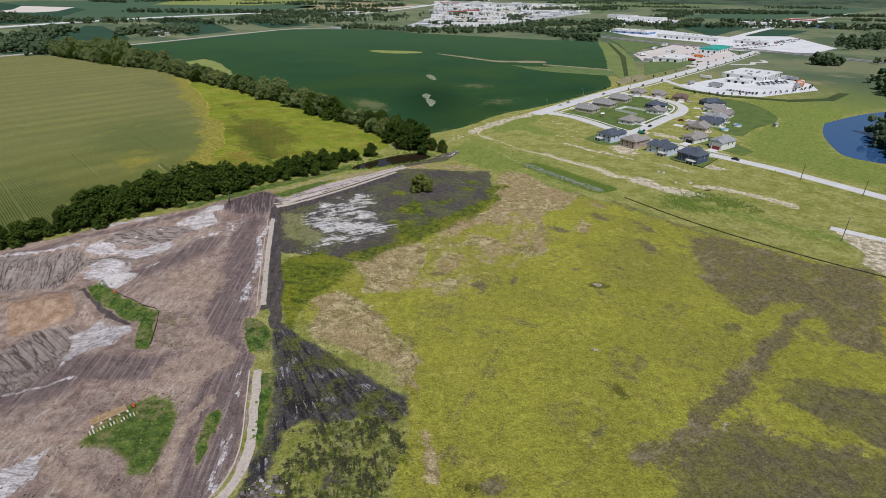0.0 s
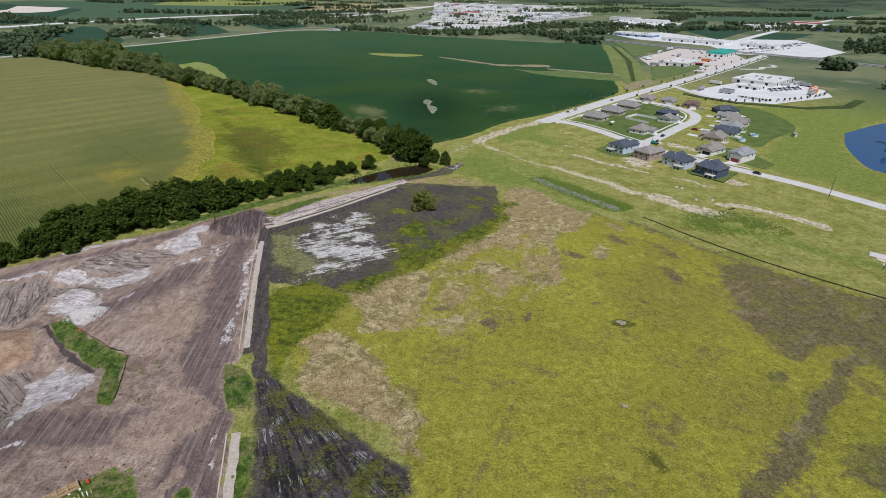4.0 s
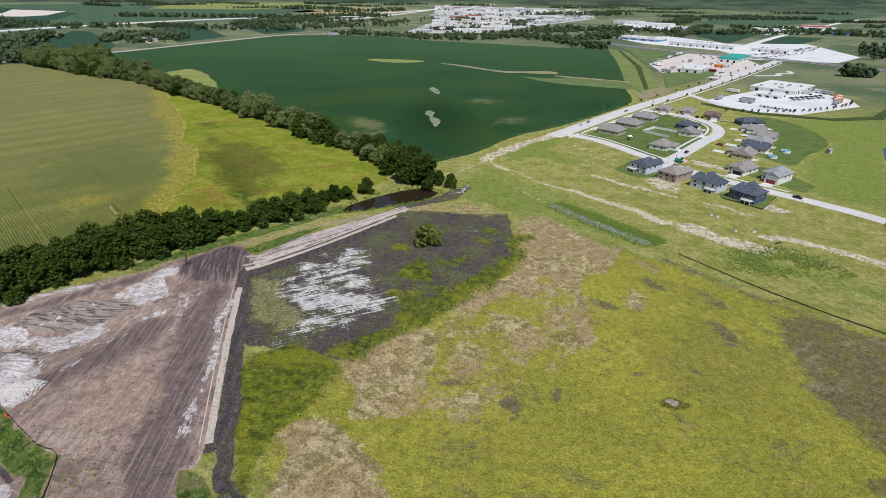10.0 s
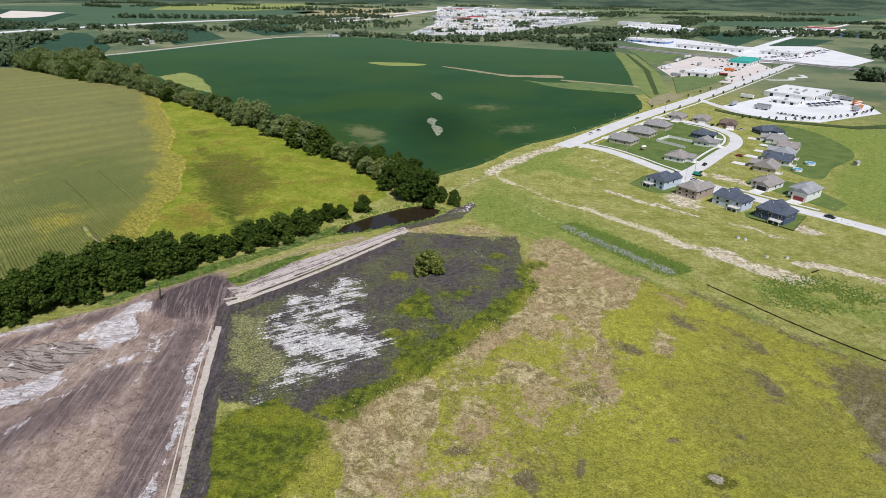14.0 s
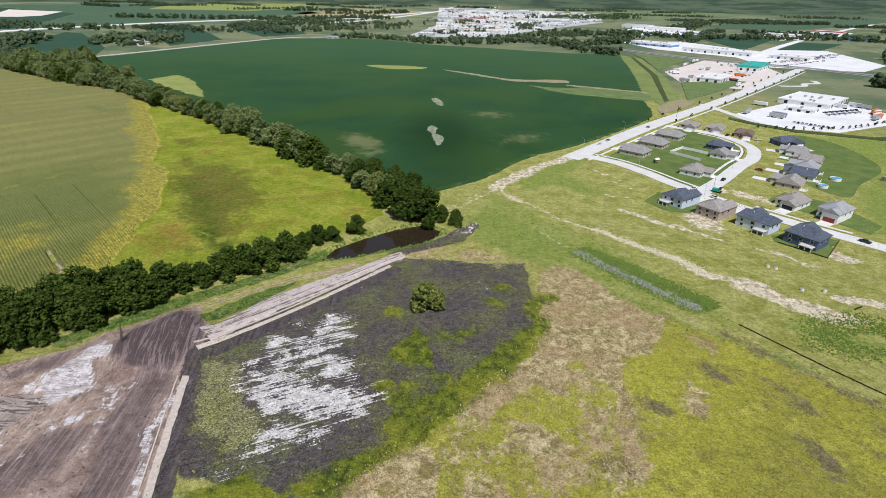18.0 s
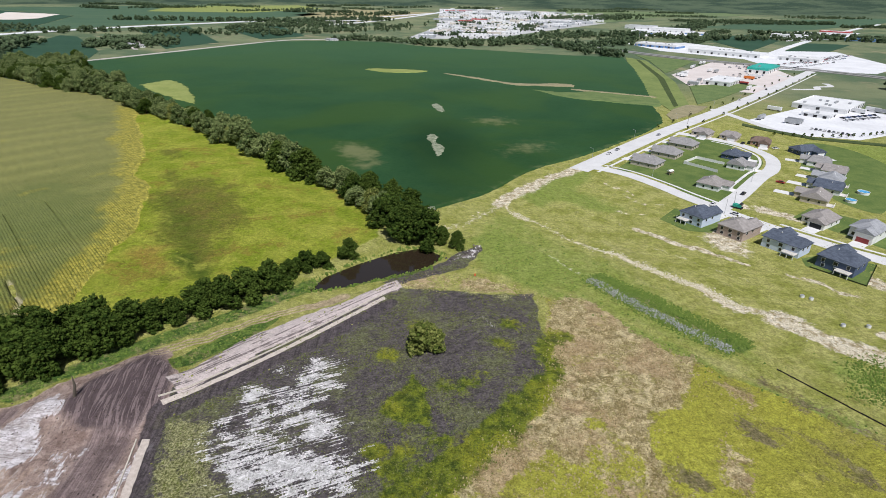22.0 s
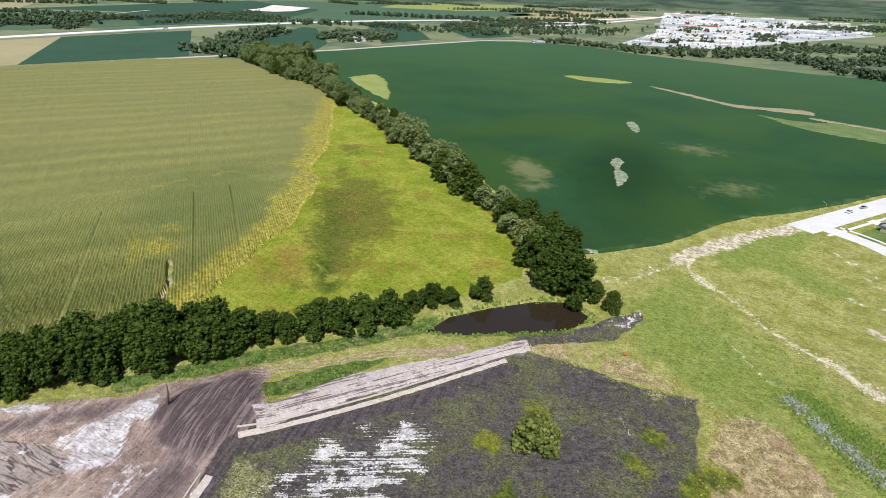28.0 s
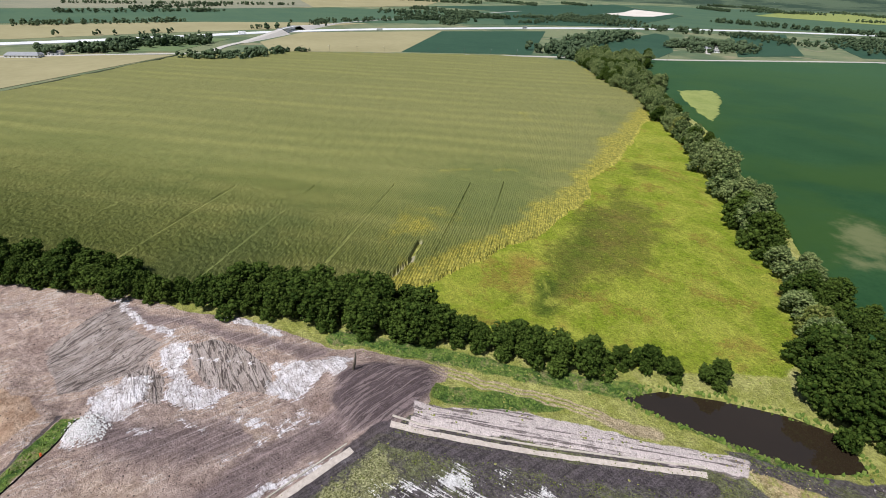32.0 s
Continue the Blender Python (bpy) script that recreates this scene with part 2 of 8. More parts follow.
GRASS_A = [(-126, 151), (-124, 156), (-114, 148), (-98.5, 138.5), (-91, 136), (-85, 121), (-84, 115), (-87.5, 116), (-93.5, 129.5), (-99, 131), (-109, 137), (-118, 143)]
GRASS_B = [(-59.5, 125), (-61.5, 133), (-55, 131.5), (-49.5, 123), (-48, 116.5), (-54, 117)]
GRASS_C = [(-83, 82), (-77, 91), (-71, 99), (-63, 95), (-60, 86), (-58, 73), (-66, 71), (-76, 77)]
GRASS_E = [(-53, 80.5), (-55.5, 92), (-54, 94.5), (-51.5, 93), (-50, 82), (-50, 75.5)]
GRASS_D = [(-47, 108), (-44, 108), (-38, 82), (-42, 84)]
TRIANGLE = [(-139, 246), (-158, 268), (-170, 299), (-178, 336), (-192, 368), (-214, 404), (-232, 431), (-284, 508), (-325, 566), (-385, 612), (-353, 622), (-262, 560), (-165, 470),
            (-98, 405), (-55, 366), (-45, 330), (-60, 306), (-72, 290), (-100, 262)]
STREET = [(67, 444), (85, 431), (99, 411), (107, 396), (117, 380), (129, 362), (140, 349), (153, 335), (166, 323), (188, 300), (216, 262), (260, 205), (330, 120)]
CRESCENT = [(118, 378), (138, 401), (162, 432), (177, 449), (187, 468), (190, 485), (184, 508), (170, 524), (150, 540)]
MAIN_ROAD = [(58, 436), (136, 536), (230, 646), (341, 782), (450, 920), (500, 985)]
DIRT_PATH = [(60, 438), (40, 420), (22, 395), (10, 374), (-6, 352), (-16, 342)]
RUBBLE = [(8, 376), (17, 360), (28, 349), (37, 335), (46, 327), (55, 322), (60, 315), (69, 306), (79, 297), (88, 286), (97, 277), (104, 269), (110, 262), (118, 256)]
RUBBLE_B = [(130, 270), (143, 263), (163, 246)]
SILVER = [(41, 297), (50, 285), (61, 272), (73, 259)]
SILT_E = [(84, 250), (92, 240), (110, 218), (135, 194), (160, 175), (185, 157)]
SILT_W = [(-123, 155), (-112, 147), (-98, 138), (-91, 135), (-84, 118)]


FURROW = 27.0          # heading of the ploughed furrows, degrees


def ground_height(x, y):
    z = 0.5 * (fbm(x, y, 45, 3) - 0.5)
    calm = np.clip((x - 60) / 30, 0, 1) * np.clip((y - 300) / 30, 0, 1)
    calm = np.maximum(calm, np.clip(np.maximum.reduce([np.abs(x + 20) - 320, y - 520, -y - 60]) / 60, 0, 1))
    site = area(x, y, SITE, 3)
    bench = np.clip((y - np.interp(x, [p[0] for p in TERRACE], [p[1] for p in TERRACE])) / 17, -1, 0)
    z = z + 2.4 * site * bench * np.clip((-102 - x) / 14, 0, 1)
    # earth mound with tapering sides, spoil heaps, the pit
    rise = area(x, y, MOUND, 5)
    z = z + 2.6 * rise * rise * (3 - 2 * rise)
    z = z + 1.7 * blob(x, y, -118, 157, 4.6, 3.4, 20, 0.6) + 1.1 * blob(x, y, -128, 168, 6, 4, 10, 0.6) + 1.2 * blob(x, y, -109, 219, 5, 4, 30, 0.7)
    z = z - 3.2 * blob(x, y, -122, 122, 22, 15, 20, 0.3) * site
    z = z + 1.8 * area(x, y, TAN_TOP, 4)
    z = z - 0.9 * ribbon(x, y, [(-128, 151), (-110, 136), (-97, 129)], 0.4, 1.2)
    z = z + 0.8 * np.clip(area(x, y, BANK_TOP, 3), 0, 1)
    # wheel ruts of the earth movers
    c, s = math.cos(radians(106)), math.sin(radians(106))
    bend = 6 * (fbm(x, y, 60, 21, 2) - 0.5)
    u, v = x * c + y * s, -x * s + y * c + bend
    z = z + site * (0.26 + 0.4 * area(x, y, MOUND, 3)) * (vnoise(u / 16, v / 1.7, 1, 31) - 0.5) * (0.3 + vnoise(x, y, 25, 33))
    z = z + site * 0.35 * (fbm(x, y, 4.5, 34, 3) - 0.5)
    for p, turn, deep in ((SLOPES[0], 115, 0.7), (SLOPES[1], 0, 0.6), (SLOPES[2], -4, 0.6), (SLOPES[3], -34, 0.7), (MOUND, 107, 0.5)):
        c3, s3 = math.cos(radians(turn)), math.sin(radians(turn))
        z = z + area(x, y, p, 3) * deep * (vnoise((x * c3 + y * s3) / 15, (y * c3 - x * s3 + 0.7 * bend) / 2.1, 1, 35) - 0.5)
    c2, s2 = math.cos(radians(FURROW)), math.sin(radians(FURROW))
    u2, v2 = x * c2 + y * s2, -x * s2 + y * c2
    z = z + area(x, y, CLAY_FIELD, 5) * 0.3 * (vnoise(u2 / 14, v2 / 2.0, 1, 37) - 0.5)
    z = z + np.clip(area(x, y, MUD, 4), 0, 1) * 0.35 * (vnoise(u / 18, (v + 5 * fbm(x, y, 30, 5)) / 1.8, 1, 41) - 0.5)
    z = z - 0.35 * ribbon(x, y, [(-82, 221), (-75, 199), (-66, 174), (-56, 144), (-51, 130)], 1.2, 1.0)
    z = z - 1.7 * np.clip(area(x, y, POND, 3.5) * 1.2 - 0.1, 0, 1)
    z = z + 0.5 * ribbon(x, y, SILVER, 3.5, 3) - 0.5 * ribbon(x, y, [(110, 240), (140, 222), (180, 190)], 8, 8) - 0.4 * ribbon(x, y, RUBBLE, 1.5, 2.5)
    z = z * (1 - calm)
    away = np.hypot(x, y - 100)
    return z + np.clip((away - 3500) / 1000, 0, 1) * (62 + 26 * fbm(x, y, 900, 5, 3))


def zat(x, y):
    return float(ground_height(np.array([float(x)]), np.array([float(y)]))[0])


def spaced(lo, hi, fine, far, grow=1.07):
    mid = np.arange(lo, hi + fine / 2, fine)
    steps, d, total = [], fine, 0
    while total < far:
        d *= grow
        total += d
        steps.append(total)
    steps = np.array(steps)
    return np.concatenate([(mid[0] - steps)[::-1], mid, mid[-1] + steps])


def offset_pts(pts, d):
    """A line moved sideways by d (to its left)."""
    out = []
    for k, p in enumerate(pts):
        a, b = pts[max(k - 1, 0)], pts[min(k + 1, len(pts) - 1)]
        t = math.hypot(b[0] - a[0], b[1] - a[1])
        out.append((p[0] - (b[1] - a[1]) / t * d, p[1] + (b[0] - a[0]) / t * d))
    return out


def covers(x, y):
    """Ground-cover weights at the places x, y."""
    wx = x + 5.0 * (fbm(x, y, 14, 51) - 0.5) * 2
    wy = y + 5.0 * (fbm(x, y, 14, 52) - 0.5) * 2
    sx = x + 1.6 * (fbm(x, y, 6, 53) - 0.5) * 2
    sy = y + 1.6 * (fbm(x, y, 6, 54) - 0.5) * 2
    k = {}
    k["meadow"] = area(sx, sy, MEADOW, 2)
    tan = np.maximum.reduce([area(sx, sy, TAN_A, 3), area(sx, sy, TAN_B, 3), 0.92 * area(wx, wy, TAN_C, 4), 0.55 * area(wx, wy, TAN_MIX, 8), area(sx, sy, TAN_SPOT, 1.5), 0.6 * area(wx, wy, [(-11, 175), (4, 169), (2.5, 161), (-10, 163)], 5)])
    for bx, by, rx, ry, tn in ((24, 175, 6, 3, 60), (29, 195, 6, 4, 0), (37, 190, 5, 8, 20), (56, 214, 6, 3, 60), (-7, 116, 3, 8, 20), (66, 238, 9, 3, 120)):
        tan = np.maximum(tan, 0.8 * blob(wx, wy, bx, by, rx, ry, tn, 1.0))
    k["tan"] = np.maximum(tan, 0.62 * area(sx, sy, TAN_LINE, 2))
    brown = np.maximum.reduce([area(sx, sy, BROWN_A, 5), 0.75 * area(wx, wy, BROWN_B, 8), 0.95 * area(wx, wy, RUST_WEED, 4), 0.95 * ribbon(wx, wy, WEED_TRACK, 3.2, 3)])
    for bx, by, rx, ry, tn in ((80, 197, 9, 4, 120), (80, 193, 5, 3, 0), (64.7, 175.5, 2.6, 1.6, 0), (28, 190, 6, 3, 20), (66, 226, 8, 3, 120), (60, 92, 6, 2, 150), (16, 76, 4, 4, 0), (34, 187, 6, 3, 150), (80, 188, 3.5, 2.5, 0), (47, 172, 2.5, 1.8, 0), (10, 159, 4, 2, 30), (-5, 168, 4, 3, 30), (84, 216, 6, 3, 120), (24, 163, 3, 2, 60), (46, 208, 3, 5, 20)):
        brown = np.maximum(brown, 0.85 * blob(wx, wy, bx, by, rx, ry, tn, 0.9))
    brown = np.maximum(brown, 0.7 * ribbon(wx, wy, offset_pts(SILT_E, -7), 4, 5))
    k["brown"] = brown
    k["grey"] = np.maximum.reduce([area(wx, wy, GREY_WEED, 5), 0.80 * area(wx, wy, [(52, 86), (72, 99), (84, 93), (98, 93), (128, 96), (132, 40), (45, 40)], 7), 0.8 * blob(sx, sy, 90, 139, 4.5, 3, 30, 0.7), 0.7 * blob(sx, sy, 44.3, 124.4, 2.6, 1.6, 150, 0.8), 0.6 * blob(wx, wy, 40, 90, 5, 4, 30, 0.9)])
    k["spot"] = np.maximum.reduce([blob(sx, sy, 52.6, 163, 1.9, 1.2, 0, 0.6), 0.75 * blob(sx, sy, 44.3, 125, 2.0, 1.0, 150, 0.8), 0.6 * blob(sx, sy, 70, 97, 3.5, 1.2, 45, 0.8), 0.7 * blob(wx, wy, -27, 168, 5, 3, 40, 0.9)])
    k["ring"] = np.maximum.reduce([0.9 * blob(wx, wy, 52.6, 161, 4.6, 3.2, 0, 0.6), 0.85 * blob(wx, wy, 48, 108, 3.4, 2.0, 120, 0.7), 0.7 * blob(wx, wy, 11, 74, 5, 5, 0, 0.8), 0.55 * blob(wx, wy, 24, 175, 3, 1.6, 20, 0.8), 0.6 * blob(wx, wy, -12, 178, 4, 2, 70, 0.8), 0.5 * ribbon(wx, wy, [(47, 108), (36, 97), (30, 90)], 0.8, 1.2)])
    tri = area(sx, sy, TRIANGLE, 3)
    k["bright"] = tri
    k["dusk"] = tri * np.maximum.reduce([1.0 * area(wx, wy, [(-146, 330), (-170, 375), (-185, 409), (-138, 388), (-110, 362), (-104, 340), (-108, 322), (-108, 307), (-100, 289), (-122, 300)], 10), 0.95 * area(wx, wy, [(-208, 444), (-206, 459), (-180, 435), (-188, 423)], 4),
                                         0.9 * area(wx, wy, [(-169, 399), (-150, 398), (-125, 371), (-143, 368)], 5), 0.6 * blob(wx, wy, -112, 288, 8, 5, 0, 0.8), 0.55 * ribbon(wx, wy, [(-190, 425), (-170, 392), (-160, 360)], 2, 3)])
    k["deep"] = tri * np.maximum(area(wx, wy, [(-127, 306), (-117, 309), (-100, 291), (-104, 285)], 5), 0.55 * area(wx, wy, [(-149, 336), (-172, 375), (-150, 375), (-122, 340), (-108, 305), (-126, 300)], 12))
    k["rust"] = tri * np.maximum.reduce([0.8 * area(wx, wy, [(-146, 301), (-143, 314), (-131, 313), (-119, 298), (-126, 288)], 7), 0.5 * area(wx, wy, [(-123, 265), (-114, 278), (-106, 271), (-115, 259)], 4), 0.5 * blob(wx, wy, -95, 290, 8, 4, 140, 0.9)])
    dark = np.maximum.reduce([ribbon(sx, sy, offset_pts(BANK, 1.0), 3.6, 0.8), ribbon(sx, sy, STRIP_A, 3.2, 0.8), 0.5 * area(sx, sy, DARK, 1.4) + 0.5 * area(wx, wy, DARK, 3), area(sx, sy, WET_STRIP, 1.2), area(sx, sy, MUD, 4)])
    k["soil"] = dark
    lush = np.maximum.reduce([0.9 * area(sx, sy, [(-29, 223), (-25, 233), (-19, 240), (-12, 229), (-12, 220), (-24, 221)], 3), 0.95 * area(sx, sy, WEDGE, 2.5), 0.7 * area(wx, wy, [(-26, 206), (-20, 218), (-4, 222), (10, 229), (4, 219), (-23, 191)], 4), 1.25 * ribbon(sx, sy, [(16, 238), (11, 230), (-6, 211), (-20, 198)], 4, 3), 1.05 * ribbon(wx, wy, [(22, 262), (17, 242), (8, 222), (-8, 205), (-24, 188), (-36, 176)], 4, 5), area(wx, wy, LOW_GREEN, 4), ribbon(wx, wy, [(-50, 126), (-38, 112), (-22, 100), (-12, 90), (-4, 80)], 3, 4) * 0.9])
    for bx, by, rx, ry, tn in ((-15, 214, 7, 12, 20), (8, 232, 7, 5, 20), (-66, 200, 5, 14, 15), (10, 268, 12, 5, 150), (-30, 246, 8, 5, 20), (-52, 232, 8, 3, 40), (-24, 76, 10, 12, 0), (-14, 98, 8, 5, 130),
                               (-5, 236, 10, 6, 30), (-20, 262, 6, 8, 40), (5, 255, 6, 6, 0), (-62, 186, 4, 10, 20)):
        lush = np.maximum(lush, 0.75 * blob(wx, wy, bx, by, rx, ry, tn, 0.9))
    fresh = np.maximum.reduce([area(sx, sy, GRASS_A, 1.5), area(sx, sy, GRASS_B, 1.5), 0.62 * area(wx, wy, GRASS_C, 3), 0.42 * area(wx, wy, [(-92, 138), (-82, 141), (-70, 124), (-72, 114), (-84, 113)], 5), 0.8 * area(sx, sy, GRASS_E, 1.5), area(sx, sy, GRASS_D, 1.0)])
    fresh = fresh * (1 - 0.9 * ribbon(sx, sy, [(-57, 97), (-59, 84), (-57, 74), (-57, 60)], 1.2, 1.0))
    fresh = np.maximum(fresh, ribbon(sx, sy, [(-124, 223), (-104, 243), (-84, 262), (-68, 280), (-62, 286), (-40, 293), (-26, 301)], 3.2, 2))
    fresh = np.maximum(fresh, area(sx, sy, [(-90, 239), (-76, 257), (-66, 264), (-70, 253), (-77, 244), (-86, 236)], 1.2))
    fresh = np.maximum(fresh, 0.9 * area(wx, wy, [(44, 303), (50, 301), (63, 282), (72, 273), (84, 262), (77, 258), (64, 274), (53, 288)], 1.5))
    k["lush"], k["fresh"] = lush, fresh
    site = area(sx, sy, SITE, 1.5) * (1 - fresh)
    k["twin"] = np.maximum.reduce([ribbon(sx, sy, offset_pts([(-97, 242), (-86, 250), (-68, 266), (-54, 274)], d), 0.45, 0.5) for d in (-1.9, -0.2, 1.4)] + [0.7 * ribbon(sx, sy, [(-58, 271), (-52, 275), (-48, 279)], 2.5, 1.5)])
    k["site"] = site
    clay = area(wx, wy, CLAY_FIELD, 4)
    streak = np.maximum.reduce([area(sx, sy, p, 2.2) for p in WHITES])
    for line, half, much in (([(-150, 194), (-140, 204), (-132, 208)], 1.3, 1.0), ([(-176, 166), (-159, 172), (-148, 179)], 1.5, 0.8), ([(-114, 96), (-102, 99), (-96, 103)], 0.6, 0.9), ([(-79, 210), (-78, 188), (-73, 176), (-70, 160), (-67, 143)], 1.8, 0.62),
                             ([(-47, 86), (-45, 70)], 1.4, 0.6), ([(-92, 208), (-90, 180)], 1.0, 0.5), ([(-134, 183), (-122, 200)], 0.8, 0.5), ([(-66, 176), (-72, 190), (-78, 206)], 0.8, 0.5)):
        streak = np.maximum(streak, much * ribbon(sx, sy, line, half, 1.5))
    for bx, by, rx, ry, tn, much in ((-118, 157, 4.6, 3.4, 20, 1.0), (-100, 192, 9, 2.5, 40, 0.55), (-106, 180, 7, 2, 30, 0.5), (-94, 200, 3, 9, 15, 0.5), (-112, 168, 5, 2, 20, 0.45), (-58, 152, 1, 8, 16, 0.5), (-52, 104, 1.5, 6, 16, 0.45)):
        streak = np.maximum(streak, much * blob(sx, sy, bx, by, rx, ry, tn, 0.5))
    streak = np.maximum(streak, 0.75 * ribbon(sx, sy, [(-0.6, 270.6), (4.0, 264.3)], 0.5, 0.9))
    streak = np.maximum(streak, ribbon(sx, sy, [(-12, 311), (-5, 315), (-2, 325)], 2.0, 2) * 0.55)
    k["clay"], k["pale"] = clay, streak
    k["wet"] = site * np.maximum.reduce([ribbon(wx, wy, HAUL, 6.5, 5), 1.1 * ribbon(wx, wy, HAUL_W, 6, 4), ribbon(wx, wy, [(-66, 112), (-54, 108), (-50, 114)], 4, 3), 0.8 * blob(wx, wy, -92, 155, 9, 2.6, 10, 0.6), 0.7 * blob(wx, wy, -104, 96, 14, 8, 20, 0.6), 0.85 * area(wx, wy, [(-128, 160), (-112, 178), (-100, 196), (-90, 196), (-92, 176), (-104, 160), (-116, 150)], 8), 0.75 * ribbon(wx, wy, [(-170, 162), (-152, 184), (-136, 200), (-118, 216)], 3, 3)])
    lanes = np.maximum.reduce([ribbon(sx, sy, [(-57, 97), (-59, 84), (-57, 74), (-57, 60)], 1.5, 1.0), 0.9 * ribbon(sx, sy, [(-84, 76), (-74, 70), (-64, 66), (-58, 62)], 2.2, 1.5), 0.8 * area(wx, wy, [(-82, 112), (-66, 126), (-56, 120), (-60, 100), (-70, 98)], 5),
                               0.75 * area(wx, wy, [(-105, 160), (-92, 176), (-80, 165), (-74, 142), (-86, 141), (-96, 146)], 7), 0.7 * ribbon(wx, wy, [(-128, 196), (-108, 187), (-92, 196)], 2.5, 2.5)])
    k["lane"] = site * lanes
    k["mound"] = np.clip(area(sx, sy, MOUND, 2.5), 0, 1)
    k["slope"] = site * np.maximum(area(sx, sy, SLOPES[1], 1.2), area(sx, sy, SLOPES[2], 1.2))
    k["face"], k["pit"] = site * area(sx, sy, SLOPES[0], 1.5), site * area(sx, sy, SLOPES[3], 1.5)
    k["tantop"] = site * area(sx, sy, TAN_TOP, 2)
    k["ditch"] = np.maximum.reduce([ribbon(sx, sy, [(-82, 221), (-75, 199), (-66, 174), (-56, 144), (-51, 130)], 1.9, 0.8), *[much * ribbon(sx, sy, offset_pts(BANK, d), half, 0.5) for d, half, much in ((1.5, 0.3, 0.85), (5.2, 0.25, 0.7), (6.6, 0.2, 0.6))], ribbon(sx, sy, [(-128, 151), (-110, 136), (-97, 129)], 0.7, 0.8), ribbon(sx, sy, offset_pts(BANK, -3.6), 2.2, 0.8)])
    k["mudgreen"] = area(wx, wy, MUD_GREEN, 4)
    k["mud"] = area(wx, wy, MUD, 4)
    k["fade"] = np.maximum(1.25 * area(wx, wy, [(-77, 214), (-67, 222), (-57, 202), (-52, 188), (-62, 180), (-70, 192)], 4), 0.8 * area(wx, wy, [(-7, 288), (13, 290), (12, 281), (-5, 280)], 3), 0.75 * area(wx, wy, [(-58, 236), (-50, 248), (-38, 262), (-34, 254), (-46, 240)], 4))
    bare = np.maximum.reduce([0.88 * ribbon(wx, wy, DIRT_PATH[:4], 4.6, 3.5), 0.45 * ribbon(wx, wy, DIRT_PATH[3:], 3, 3), 0.62 * ribbon(sx, sy, RUBBLE, 1.3, 1.6), 0.75 * ribbon(wx, wy, RUBBLE[8:], 2.2, 2.2), ribbon(wx, wy, [(97, 277), (106, 266), (122, 256)], 4.5, 3), 0.95 * ribbon(wx, wy, [(70, 350), (82, 336), (97, 322), (103, 317)], 1.6, 1.6),
                              0.9 * ribbon(wx, wy, [(117, 310), (124, 304), (132, 296)], 1.0, 1.6), 0.8 * ribbon(wx, wy, [(67, 414), (74, 405), (82, 394)], 1.0, 1.8), 0.8 * ribbon(wx, wy, [(75, 393), (84, 381), (92, 381)], 1.2, 2.0), 0.7 * ribbon(wx, wy, [(62, 374), (72, 366), (80, 366)], 0.8, 1.6), 0.9 * area(wx, wy, [(95, 342), (104, 354), (117, 345), (107, 325), (99, 330)], 5),
                              ribbon(wx, wy, RUBBLE_B, 2.5, 2), 0.95 * blob(wx, wy, 147, 307, 9, 6, 130, 0.5), area(sx, sy, [(166, 219), (184, 205), (200, 180), (162, 176), (158, 185), (166, 197)], 1.5),
                              0.95 * blob(wx, wy, 146, 374, 12, 5, 130, 0.6), 0.8 * blob(wx, wy, 132, 384, 7, 3, 130, 0.6), 0.6 * ribbon(wx, wy, [(27, 318), (40, 299)], 0.8, 1.6), 0.8 * ribbon(wx, wy, [(118, 262), (128, 254)], 1.5, 2),
                              0.6 * ribbon(wx, wy, [(48, 352), (64, 336), (84, 318), (100, 300)], 0.5, 1.5), 0.55 * ribbon(wx, wy, [(30, 378), (52, 364), (70, 350)], 0.6, 1.5)])
    k["bare"] = bare
    k["bank"] = area(sx, sy, BANK_TOP, 1.2)
    k["bluff"] = np.clip((np.hypot(x, y - 100) - 3350 + 500 * (fbm(x, y, 700, 6, 3) - 0.5)) / 150, 0, 1)
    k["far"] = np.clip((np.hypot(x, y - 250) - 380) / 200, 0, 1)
    k["green_e"] = np.maximum.reduce([area(wx, wy, [(-6, 346), (10, 366), (60, 305), (86, 262), (84, 248), (56, 262), (22, 290), (2, 318)], 7) * 0.58, 0.95 * area(wx, wy, [(19, 391), (40, 420), (66, 434), (60, 412), (30, 370)], 4), 0.9 * area(wx, wy, [(176, 330), (196, 310), (228, 270), (262, 300), (240, 340), (262, 400), (320, 460), (420, 520), (430, 640), (380, 570), (300, 515), (240, 525), (258, 500), (252, 440), (216, 402), (196, 372)], 8), ribbon(wx, wy, [(4, 306), (22, 290), (37, 277), (57, 259), (68, 246), (92, 230)], 3, 3), 0.8 * ribbon(wx, wy, [(105, 250), (140, 228), (190, 185)], 6, 6), 1.0 * area(wx, wy, [(-4, 330), (8, 346), (24, 324), (46, 300), (34, 288), (16, 296), (0, 306)], 6), 0.8 * area(wx, wy, [(22, 392), (36, 408), (56, 396), (72, 372), (60, 366), (40, 380)], 6)])
    return k


